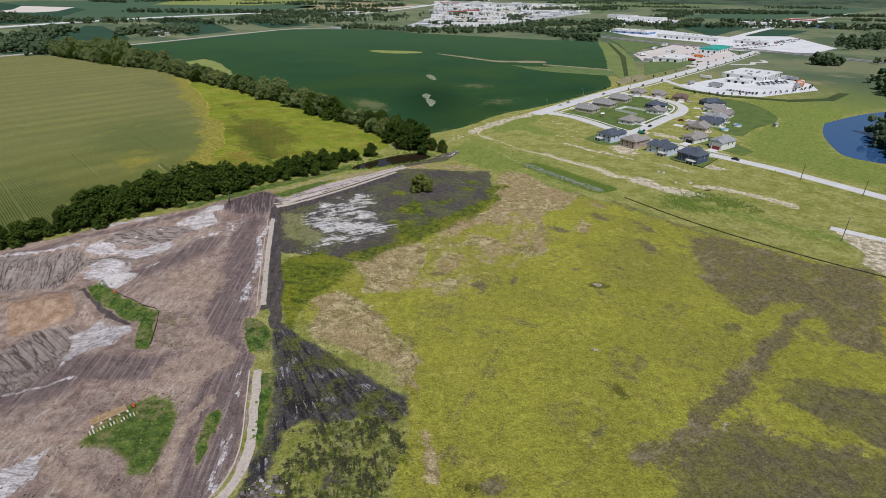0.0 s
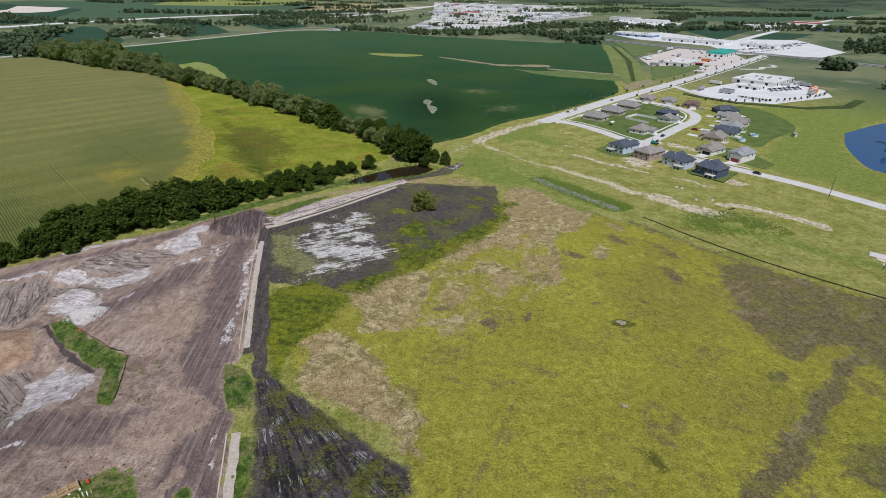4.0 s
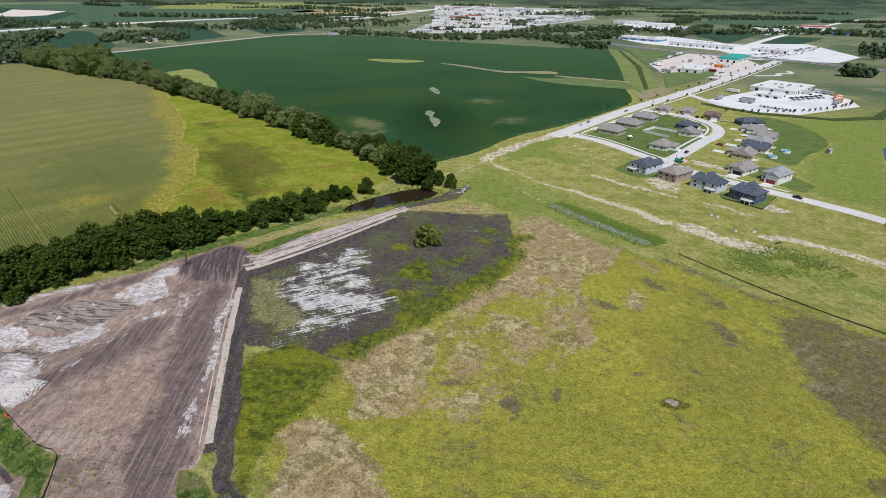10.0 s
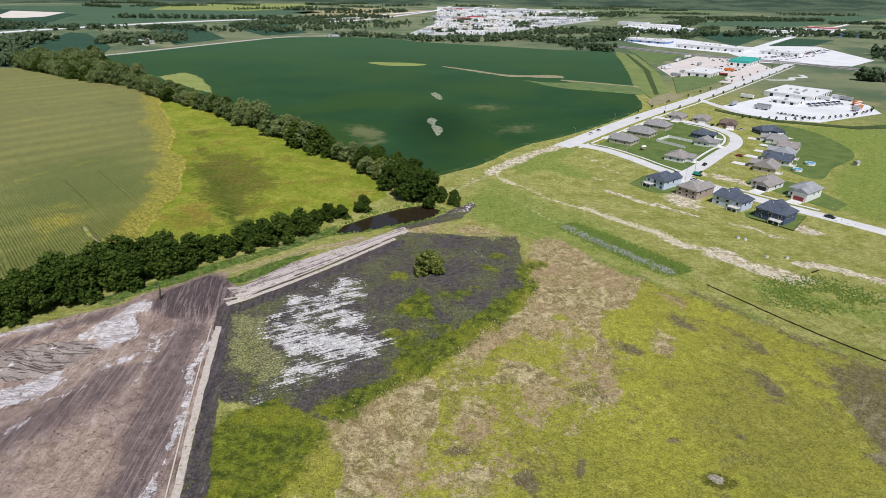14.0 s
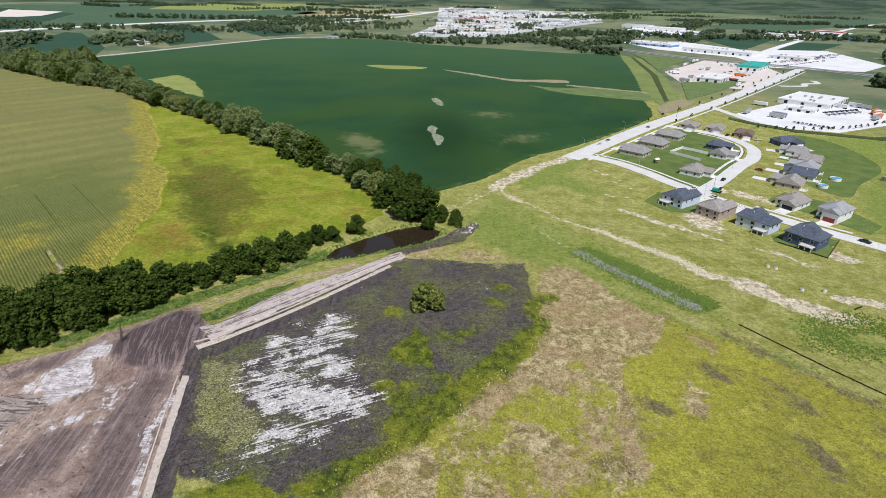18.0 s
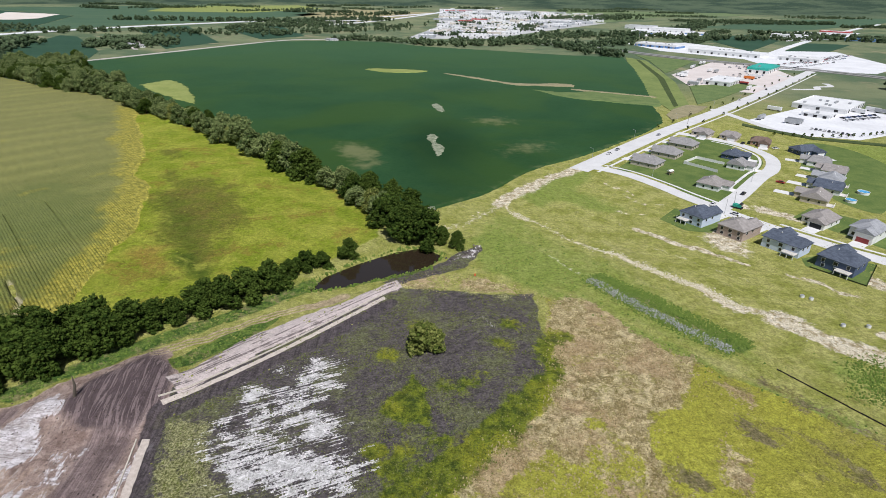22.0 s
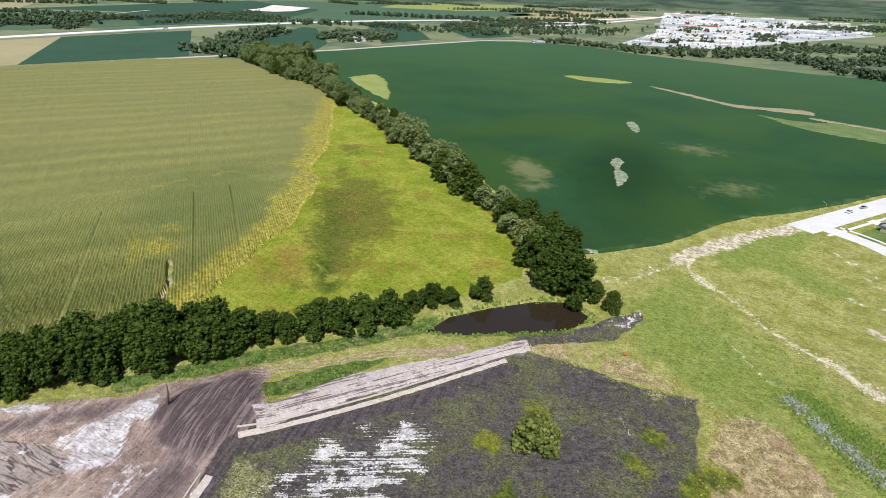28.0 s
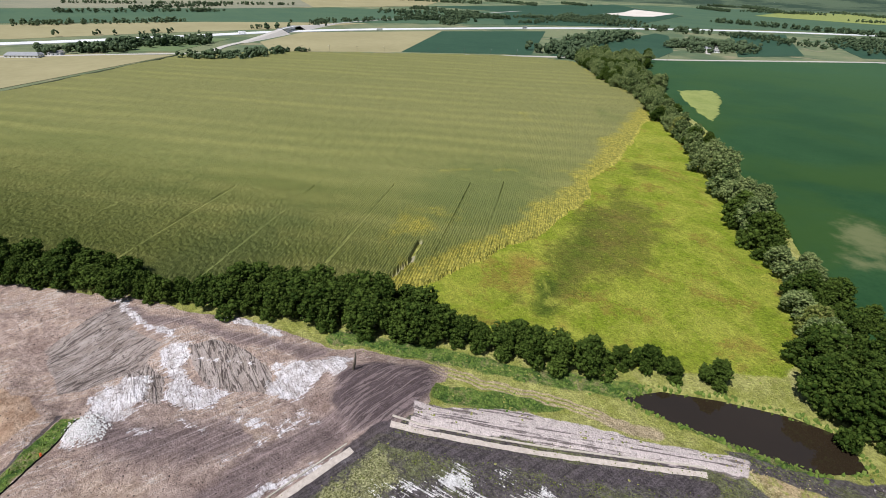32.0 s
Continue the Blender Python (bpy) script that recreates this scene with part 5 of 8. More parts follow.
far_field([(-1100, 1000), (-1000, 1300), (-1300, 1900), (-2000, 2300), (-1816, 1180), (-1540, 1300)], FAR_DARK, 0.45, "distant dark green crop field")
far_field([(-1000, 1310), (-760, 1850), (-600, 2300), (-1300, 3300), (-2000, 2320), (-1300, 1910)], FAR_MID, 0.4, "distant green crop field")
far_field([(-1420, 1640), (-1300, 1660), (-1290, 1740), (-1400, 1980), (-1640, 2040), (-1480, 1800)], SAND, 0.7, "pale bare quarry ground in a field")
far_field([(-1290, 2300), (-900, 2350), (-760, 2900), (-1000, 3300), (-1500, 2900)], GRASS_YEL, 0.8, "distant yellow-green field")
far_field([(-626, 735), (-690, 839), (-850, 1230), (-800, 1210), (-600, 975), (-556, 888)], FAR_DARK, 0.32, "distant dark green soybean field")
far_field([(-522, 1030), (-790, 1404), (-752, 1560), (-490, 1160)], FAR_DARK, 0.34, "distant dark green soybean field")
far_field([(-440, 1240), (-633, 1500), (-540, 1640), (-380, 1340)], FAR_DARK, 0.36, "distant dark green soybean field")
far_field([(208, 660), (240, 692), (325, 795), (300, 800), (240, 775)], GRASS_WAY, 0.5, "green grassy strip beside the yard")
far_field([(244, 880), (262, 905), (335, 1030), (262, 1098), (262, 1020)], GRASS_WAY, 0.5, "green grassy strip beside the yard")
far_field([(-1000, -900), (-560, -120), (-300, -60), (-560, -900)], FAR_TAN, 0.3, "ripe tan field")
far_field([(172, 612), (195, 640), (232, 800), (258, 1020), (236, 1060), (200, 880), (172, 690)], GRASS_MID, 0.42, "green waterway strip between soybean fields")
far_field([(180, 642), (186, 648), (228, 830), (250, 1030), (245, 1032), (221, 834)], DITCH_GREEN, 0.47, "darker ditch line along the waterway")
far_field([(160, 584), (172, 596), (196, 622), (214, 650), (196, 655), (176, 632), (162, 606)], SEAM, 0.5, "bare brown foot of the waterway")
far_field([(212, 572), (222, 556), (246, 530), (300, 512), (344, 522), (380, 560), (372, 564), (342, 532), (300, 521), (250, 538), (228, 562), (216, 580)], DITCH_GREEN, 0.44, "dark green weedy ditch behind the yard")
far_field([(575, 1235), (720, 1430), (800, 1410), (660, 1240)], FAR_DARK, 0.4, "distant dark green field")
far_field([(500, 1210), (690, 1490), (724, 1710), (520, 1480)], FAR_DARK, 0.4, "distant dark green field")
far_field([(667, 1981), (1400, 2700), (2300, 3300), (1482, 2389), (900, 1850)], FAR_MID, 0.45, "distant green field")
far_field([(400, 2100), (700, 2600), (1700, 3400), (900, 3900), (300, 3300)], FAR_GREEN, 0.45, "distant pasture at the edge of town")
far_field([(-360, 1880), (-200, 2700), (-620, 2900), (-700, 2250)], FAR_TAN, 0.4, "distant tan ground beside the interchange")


# ---------------------------------------------------------------- roads and paving
CONCRETE = plain("road_concrete", (0.54, 0.535, 0.53), (0.66, 0.655, 0.65), 0.12, rough=0.9)
WALKWAY = plain("walkway_concrete", (0.60, 0.595, 0.58), (0.71, 0.705, 0.69), 0.4, rough=0.9)
GRAVEL = plain("pale_gravel", (0.42, 0.39, 0.35), (0.55, 0.52, 0.48), 0.3, rough=0.95, bump=0.3)
TOWN_LOT = plain("town_paving", (0.32, 0.325, 0.33), (0.60, 0.595, 0.59), 0.012, rough=0.9)
LOT = plain("parking_concrete", (0.60, 0.605, 0.62), (0.76, 0.765, 0.78), 0.04, rough=0.9)
PINKLOT = plain("dusty_gravel_yard", (0.55, 0.49, 0.46), (0.68, 0.62, 0.59), 0.04, rough=0.95)
ASPHALT = plain("old_asphalt", (0.20, 0.20, 0.20), (0.27, 0.27, 0.26), 0.1, rough=0.9)
BALLAST = plain("rail_ballast", (0.22, 0.21, 0.20), (0.32, 0.31, 0.29), 0.3)
STRAW = plain("straw_erosion_mat", (0.38, 0.32, 0.275), (0.60, 0.53, 0.475), 1.1, rough=0.95, bump=0.5, bdist=0.05)
HEDGE_DARK = plain("ditch_weeds", (0.02, 0.028, 0.01), (0.04, 0.05, 0.015), 0.2)

laid("road", slab_along(MAIN_ROAD, 6.2, -0.2, 0.09), CONCRETE, "pale concrete collector road", "road")
laid("road", slab_along(STREET, 4.3, -0.2, 0.075), CONCRETE, "pale concrete residential street", "road")
laid("road", slab_along(CRESCENT, 4.2, -0.2, 0.082), CONCRETE, "pale concrete residential crescent", "road")
for line, off in ((MAIN_ROAD[:5], -10.5), (STREET[:5], 7.6), (CRESCENT[1:8], 7.4), (STREET[5:9], 7.6)):
    laid("pavement", slab_along(offset_line(smooth_line(line, 4)[2:-1], off), 0.8, -0.2, 0.10), WALKWAY, "narrow pale concrete walkway beside the street", "pavement")
laid("road", slab_along([(-810, 60), (-790, 230), (-760, 366), (-699, 533), (-624, 706), (-537, 872), (-400, 1205), (-330, 1262), (-250, 1290)], 4.5, -0.2, 0.5, 12), GRAVEL, "pale gravel section road between the fields", "road")
laid("highway", slab_along([(-900, -300), (-945, 92), (-990, 300), (-1033, 465), (-1040, 678), (-995, 1080), (-885, 1450), (-690, 1785), (-430, 2090), (-250, 2500), (0, 3200), (200, 3900)], 15, -0.2, 0.9, 20), LOT, "distant pale divided highway", "road")
laid("road", slab_along([(-762, 280), (-807, 302), (-853, 327), (-928, 390), (-985, 432)], 5, -0.2, 0.8, 12), GRAVEL, "pale gravel road climbing to an overpass", "road")
laid("road", slab_along([(-1080, 505), (-1191, 627), (-1330, 900), (-1560, 1400)], 5, -0.2, 0.8, 12), GRAVEL, "pale gravel road beyond the overpass", "road")
laid("road", slab_along([(-690, 1960), (-480, 1745), (-360, 1870), (-200, 2600), (-150, 3300)], 10, -0.2, 1.0, 20), LOT, "distant pale interchange ramp", "road")
laid("road", slab_along([(462, 1092), (700, 1420), (1084, 1906), (1500, 2400)], 7, -0.2, 0.6, 14), LOT, "pale concrete road leading out of town", "road")
laid("road", slab_along([(-560, 1010), (-640, 1100), (-690, 1150)], 3.5, -0.2, 0.6, 8), GRAVEL, "pale farm drive", "road")
laid("road", slab_along([(130, 1290), (226, 1215), (345, 1062), (480, 955), (560, 860), (700, 700), (900, 480)], 6.5, -0.2, 0.5, 12), ASPHALT, "grey highway beside the railway", "road")
laid("railway_bed", slab_along([(120, 1270), (216, 1195), (335, 1046), (468, 940), (545, 848), (684, 690), (880, 470)], 4, -0.2, 0.7, 12), BALLAST, "grey ballast railway bed with steel rails", "railway")
laid("field_track", slab_along([(-560, 84), (-660, 168), (-760, 250)], 2.6, 0.0, 1.7, 10), HEDGE_DARK, "dark weedy ditch between two fields", "ditch")


def lot(outline, material, z, label):
    return laid("parking_lot", slab(outline, -0.2, z), material, label, "parking lot")


lot([(228, 596), (231, 546), (282, 534), (360, 578), (374, 617), (352, 706), (334, 690), (300, 655)], LOT, 0.06, "pale concrete yard round a white warehouse")
lot([(249, 868), (240, 775), (262, 752), (300, 735), (404, 848), (420, 940), (412, 977), (359, 1022)], PINKLOT, 0.07, "dusty pale yard round a teal-roofed dealership")
lot([(432, 1080), (425, 950), (545, 925), (632, 1010), (672, 1240), (579, 1250)], LOT, 0.08, "wide pale parking lot full of cars")
lot([(300, 1330), (330, 1185), (440, 1070), (520, 1200), (440, 1380)], LOT, 0.07, "pale paved yard round industrial sheds")
lot([(-160, 1330), (-120, 1760), (-220, 3250), (600, 2950), (420, 2100), (160, 1640), (20, 1370)], TOWN_LOT, 0.10, "pale paved ground of the distant town")
lot([(380, 1540), (480, 1960), (620, 1900), (570, 1600)], LOT, 0.09, "pale paved yard of distant sheds")
lot([(700, 1480), (760, 1610), (1060, 1870), (1080, 1830), (900, 1600)], LOT, 0.09, "pale paved yard of distant stores")
laid("driveway", slab_along([(352, 770), (382, 775), (392, 792), (412, 800), (418, 822)], 3.5, -0.2, 0.07), CONCRETE, "curving pale concrete drive", "driveway")
for pts, half in (([(232, 560), (215, 640)], 4), ([(330, 780), (300, 800)], 4), ([(408, 868), (392, 885)], 5)):
    laid("driveway", slab_along(pts, half, -0.2, 0.085), CONCRETE, "pale concrete yard entrance", "driveway")
# straw mats on the site
for k, (line, half) in enumerate(((STRIP_A, 0.9), (STRIP_B, 1.1), (BANK, 0.7))):
    laid("straw_mat", slab_along(line, half, -0.1, 0.10 + 0.004 * k, 0.8, True, 0.35), STRAW, "long pale straw erosion mat laid on bare soil", "erosion mat", kind="structure")
WATTLE = plain("straw_wattle", (0.42, 0.37, 0.31), (0.62, 0.56, 0.49), 1.4, rough=0.95, bump=0.4)
for line, off in ((STRIP_A, 2.0), (STRIP_B, 2.1), (BANK, 1.9)):
    laid("straw_wattle", slab_along(offset_line(smooth_line(line, 3.0), off if line[0][1] < line[-1][1] else -off), 0.16, -0.1, 0.30, 0.9, True, 0.3), WATTLE, "thin pale straw roll lying beside an erosion mat", "erosion roll", kind="structure")
laid("road_slab", slab_along([(166, 220), (184, 207), (210, 186)], 2.4, -0.2, 0.12), CONCRETE, "end of a pale concrete road slab", "road")


# ---------------------------------------------------------------- trees
def leaf_material(name, dark, light):
    m = Mat(name, 0.75, spec=0.08)
    f = m.calc("MULTIPLY_ADD", m.island(), 0.55, m.calc("MULTIPLY", m.rnd(), 0.25))
    f = m.calc("MULTIPLY_ADD", m.noise(0.9, 3), 0.3, f)
    return m.done(m.mix(m.step(f, 0.15, 0.85), dark, light))


LEAF_DARK = leaf_material("dark_leaves", (0.015, 0.033, 0.004), (0.066, 0.100, 0.017))
LEAF_GREY = leaf_material("grey_green_leaves", (0.036, 0.066, 0.018), (0.205, 0.248, 0.092))
LEAF_LIGHT = leaf_material("yellow_green_leaves", (0.055, 0.082, 0.014), (0.20, 0.215, 0.06))
BARK = plain("bark", (0.06, 0.05, 0.04), (0.13, 0.11, 0.085), 2.0, bump=0.5)
ICO_V, ICO_F = None, None
_b = bmesh.new()
bmesh.ops.create_icosphere(_b, subdivisions=1, radius=1)
ICO_V = np.array([v.co[:] for v in _b.verts])
ICO_F = np.array([[v.index for v in f.verts] for f in _b.faces])
_b.free()


def clumps(centres, radii, rng, squash=0.8):
    """Uneven leaf clumps as arrays of corners and faces."""
    n, k = len(centres), len(ICO_V)
    v = ICO_V[None] * (1 + 0.45 * (rng.random((n, k, 1)) - 0.5)) * radii[:, None, None]
    v[:, :, 2] *= squash
    v = v + centres[:, None]
    return v.reshape(-1, 3), (ICO_F[None] + (np.arange(n) * k)[:, None, None]).reshape(-1, 3)


def leaves(centres, size, rng):
    n = len(centres)
    a, b = rng.normal(size=(n, 3)), rng.normal(size=(n, 3))
    a /= np.linalg.norm(a, axis=1)[:, None]
    b = np.cross(a, b)
    b /= np.linalg.norm(b, axis=1)[:, None]
    s = size * (0.6 + 0.8 * rng.random((n, 1)))
    v = np.stack([centres - a * s, centres + b * s * 0.5, centres + a * s, centres - b * s * 0.5], 1)
    i = np.arange(n)[:, None] * 4
    return v.reshape(-1, 3), np.concatenate([i + [0, 1, 2], i + [0, 2, 3]])


def tree(height, spread, leaf, seed, label, category="tree", lobes=9, low=0.25, n_leaf=7000):
    """A trunk with limbs and a crown of leaf clumps in uneven lobes. Stands at the origin."""
    rng = np.random.default_rng(seed)
    root = empty("tree", Matrix(), label, category, "trees")
    bm = bmesh.new()
    add_tube(bm, (0, 0, -0.6), (0.1, 0.05, height * 0.45), height * 0.026, height * 0.016, 8)
    cs, rs = [], []
    for k in range(lobes):
        a = k * 2.4 + rng.random()
        f = k / max(lobes - 1, 1)
        z = height * (low + 0.12 + (0.72 - low) * f)
        reach = spread * (0.62 * (1 - 0.75 * f**1.6)) * (0.75 + 0.5 * rng.random())
        c = np.array([math.cos(a) * reach, math.sin(a) * reach, z])
        add_tube(bm, (0.05, 0.02, height * (0.18 + 0.25 * f)), tuple(c * 0.92), height * 0.009, height * 0.003, 5)
        r = spread * (0.36 + 0.16 * rng.random())
        m = 74
        d = rng.normal(size=(m, 3))
        d /= np.linalg.norm(d, axis=1)[:, None]
        cs.append(c + d * (r * (0.55 + 0.5 * rng.random((m, 1)))) * [1, 1, 0.8])
        rs.append(r * (0.09 + 0.15 * rng.random(m)))
    cs, rs = np.concatenate(cs), np.concatenate(rs)
    cs[:, 2] = np.maximum(cs[:, 2], height * low * 0.6)
    part("trunk", bm, BARK, root)
    v1, f1 = clumps(cs, rs, rng)
    pick = rng.integers(0, len(cs), n_leaf)
    d = rng.normal(size=(n_leaf, 3))
    d /= np.linalg.norm(d, axis=1)[:, None]
    v2, f2 = leaves(cs[pick] + d * rs[pick][:, None] * (0.95 + 0.75 * rng.random((n_leaf, 1))), 0.024 * spread + 0.15, rng)
    me = mesh_np("crown", np.concatenate([v1, v2]), np.concatenate([f1, f2 + len(v1)]), leaf, smooth=False)
    new("crown", me).parent = root
    return root


rng = np.random.default_rng(7)
DARK_TREES = [tree(11 + k, 6.0 + 0.5 * k, LEAF_DARK, 10 + k, "dense dark green broadleaf tree in a tree row", low=0.06) for k in range(4)]
GREY_TREES = [tree(13 + k, 6.4 + 0.4 * k, LEAF_GREY, 30 + k, "grey-green broadleaf tree in a hedgerow", low=0.08) for k in range(4)]
SHRUB = [tree(5.5 + k, 3.6 + 0.4 * k, LEAF_DARK, 50 + k, "round dark green bush by the pond", "bush", 7, 0.02) for k in range(2)]
PALE_TREES = [tree(11 + k, 6.2, LEAF_LIGHT, 40 + k, "yellow-green broadleaf tree in a hedgerow", low=0.08) for k in range(2)]
PROTOS = {"dark": DARK_TREES, "grey": GREY_TREES, "pale": PALE_TREES, "bush": SHRUB}
used = set()


def plant(kind, x, y, size=1.0):
    protos = PROTOS[kind]
    p = protos[int(rng.integers(len(protos)))]
    m = Matrix.Translation((x, y, zat(x, y) - 0.1)) @ Matrix.Rotation(rng.random() * math.tau, 4, "Z")
    if p.name not in used:
        used.add(p.name)
        p.matrix_basis = m
        ob = p
    else:
        ob = copy_thing(p, m)
    ob.scale = (size * (0.92 + 0.16 * rng.random()), size * (0.92 + 0.16 * rng.random()), size * (0.9 + 0.2 * rng.random()))
    return ob


# row of dark trees behind the graded site
line = smooth_line(ROW_N[:-2], 6.2)
for k, (x, y) in enumerate(line):
    f = k / len(line)
    big = float(np.interp(x, (-175, -152, -140, -112, -98, -85), (0.88, 0.84, 1.12, 1.08, 0.88, 0.82)))
    plant("dark", x - 5 + rng.normal(), y + 4 + rng.normal(), big * 0.92)
    if x > -150 and f < 0.85 or x < -176:
        plant("dark", x - 11 + rng.normal(), y + 9 + rng.normal(), big)
for x, y, s in ((-80, 274, 0.9), (-75, 281, 0.85), (-86, 270, 0.9)):
    plant("dark", x, y, s)
for x, y, s in ((-67, 297, 1.25), (-62, 300, 1.1), (-53, 309, 1.3), (-72, 291, 1.0)):
    plant("bush", x, y, s)
# hedgerow between the corn and the soybeans
line = smooth_line(HEDGE, 9.5)
for k, (x, y) in enumerate(line):
    near = k / len(line)
    kind = "dark" if near > 0.95 or rng.random() < 0.26 else "pale" if rng.random() < 0.16 else "grey"
    plant(kind, x + rng.normal() * 3, y + rng.normal() * 3, (1.2 if near < 0.35 else 1.0) * (0.72 + 0.6 * rng.random()))
    if near < 0.42 or near > 0.86 or rng.random() < 0.35:
        plant("dark" if near > 0.93 or rng.random() < 0.2 else kind, x + 8 + rng.normal() * 3, y + 8 + rng.normal() * 3, (0.95 if near < 0.35 else 0.8) * (0.75 + 0.6 * rng.random()))
    if near < 0.30:
        for ox, oy in ((-11, -6), (16, 14), (24, 20)):
            plant("grey" if rng.random() < 0.6 else "dark", x + ox + rng.normal() * 3, y + oy + rng.normal() * 3, 1.15)
for x, y, s in ((-17, 326, 0.68), (-24, 330, 0.8), (-11, 322, 0.5)):
    plant("dark", x, y, s)
for x, y in ((-520, 760), (-535, 790), (-505, 780), (-550, 815), (-560, 775), (-490, 760), (-470, 745), (-520, 820), (-480, 775), (-540, 845), (-455, 720), (-580, 800)):
    plant("dark" if rng.random() < 0.5 else "grey", x + rng.normal() * 3, y + rng.normal() * 3, 1.1 + 0.35 * rng.random())
lone = tree(8.0, 6.4, LEAF_LIGHT, 77, "lone yellow-green tree standing on dark bare soil", "tree", 11, 0.05, 6500)
lone.matrix_basis = pose(-17.5, 251.5, zat(-17.5, 251.5) - 0.1, 0, 0, 30)


# ---------------------------------------------------------------- houses
def shingles(name, a, b):
    m = Mat(name, 0.9, spec=0.2)
    row = m.noise(1.0, 3, 0.6, m.mapped(0, (1.4, 1.4, 0.25)))
    f = m.calc("MULTIPLY_ADD", row, 0.6, m.calc("MULTIPLY", m.noise(0.5, 4), 0.4))
    m.bump(row, 0.4, 0.05)
    return m.done(m.mix(m.step(f, 0.3, 0.7), a, b))


def siding(name, a, b):
    m = Mat(name, 0.75, spec=0.3)
    s = m.noise(1.0, 2, 0.5, m.mapped(0, (9.0, 9.0, 0.16)))
    m.bump(s, 0.3, 0.03)
    return m.done(m.mix(m.step(s, 0.3, 0.7), a, b))


ROOFS = {"slate": shingles("slate_shingles", (0.055, 0.068, 0.095), (0.115, 0.135, 0.175)), "grey": shingles("grey_shingles", (0.21, 0.205, 0.205), (0.32, 0.31, 0.305)),
         "brown": shingles("brown_shingles", (0.12, 0.085, 0.07), (0.21, 0.155, 0.13)), "pale": shingles("pale_shingles", (0.24, 0.245, 0.26), (0.36, 0.37, 0.39)),
         "dun": shingles("dun_shingles", (0.22, 0.20, 0.19), (0.34, 0.315, 0.30))}
WALLS = {"blue": siding("blue_siding", (0.50, 0.58, 0.72), (0.60, 0.68, 0.80)), "navy": siding("navy_siding", (0.06, 0.085, 0.15), (0.09, 0.12, 0.20)), "white": siding("white_siding", (0.70, 0.70, 0.69), (0.80, 0.80, 0.79)),
         "tan": siding("tan_siding", (0.45, 0.39, 0.31), (0.55, 0.49, 0.41)), "grey": siding("grey_siding", (0.40, 0.42, 0.44), (0.52, 0.54, 0.56)), "brick": siding("brown_brick", (0.22, 0.13, 0.10), (0.33, 0.21, 0.16)),
         "raw": siding("bare_sheathing", (0.33, 0.26, 0.22), (0.46, 0.37, 0.32))}
TRIM = plain("white_trim", (0.74, 0.74, 0.72), (0.82, 0.82, 0.80), 1.0, rough=0.6)
PANE = Mat("window_glass", 0.08, spec=0.6).done((0.02, 0.025, 0.03))
WOOD = plain("deck_wood", (0.30, 0.21, 0.13), (0.46, 0.34, 0.22), 1.5)
DECK_PALE = plain("pale_deck_boards", (0.52, 0.49, 0.45), (0.66, 0.63, 0.59), 1.5)
DOOR_WHITE = plain("garage_door_white", (0.66, 0.66, 0.65), (0.76, 0.76, 0.75), 0.6, rough=0.5)
DOOR_RED = plain("garage_door_red", (0.20, 0.03, 0.03), (0.28, 0.05, 0.05), 0.6, rough=0.5)
DOOR_DARK = plain("open_dark_doorway", (0.02, 0.02, 0.022), (0.035, 0.035, 0.035), 0.6)


def roof_bm(x0, x1, y0, y1, z, rise, hip=0.0, over=0.55, along_x=True, thick=0.2):
    """A roof with its ridge along x or y; hip: how far the ridge ends stand in."""
    if not along_x:
        bm = roof_bm(y0, y1, x0, x1, z, rise, hip, over, True, thick)
        for v in bm.verts:
            v.co.x, v.co.y = v.co.y, v.co.x
        bmesh.ops.reverse_faces(bm, faces=bm.faces)
        return bm
    x0, x1, y0, y1 = x0 - over, x1 + over, y0 - over, y1 + over
    ym = (y0 + y1) / 2
    bm = bmesh.new()
    up = [bm.verts.new(p) for p in ((x0, y0, z), (x1, y0, z), (x1, y1, z), (x0, y1, z))]
    lo = [bm.verts.new((v.co.x, v.co.y, z - thick)) for v in up]
    ra, rb = bm.verts.new((x0 + hip, ym, z + rise)), bm.verts.new((x1 - hip, ym, z + rise))
    for f in ((up[0], up[1], rb, ra), (up[2], up[3], ra, rb), (up[1], up[2], rb), (up[3], up[0], ra), tuple(lo[::-1])):
        bm.faces.new(f)
    for k in range(4):
        bm.faces.new((lo[k], lo[(k + 1) % 4], up[(k + 1) % 4], up[k]))
    return bm


def wall_bm(x0, x1, y0, y1, z0, z1):
    return box(x0, y0, z0, x1, y1, z1)


def wall_piece(name, root, side, at, along, z, wide, tall, proud, material, label=""):
    """A flat fitting on a wall. side: -y, +y, -x, +x."""
    if side in "-y+y":
        s = -1 if side == "-y" else 1
        y0, y1 = sorted((at - s * 0.05, at + s * proud))
        bm = box(along - wide / 2, y0, z, along + wide / 2, y1, z + tall)
    else:
        s = -1 if side == "-x" else 1
        x0, x1 = sorted((at - s * 0.05, at + s * proud))
        bm = box(x0, along - wide / 2, z, x1, along + wide / 2, z + tall)
    return part(name, bm, material, root, label)


def window(root, side, at, along, z, wide=1.3, tall=1.3):
    w = wall_piece("window", root, side, at, along, z - 0.1, wide + 0.2, tall + 0.2, 0.06, TRIM)
    wall_piece("pane", w, side, at, along, z, wide, tall, 0.10, PANE)


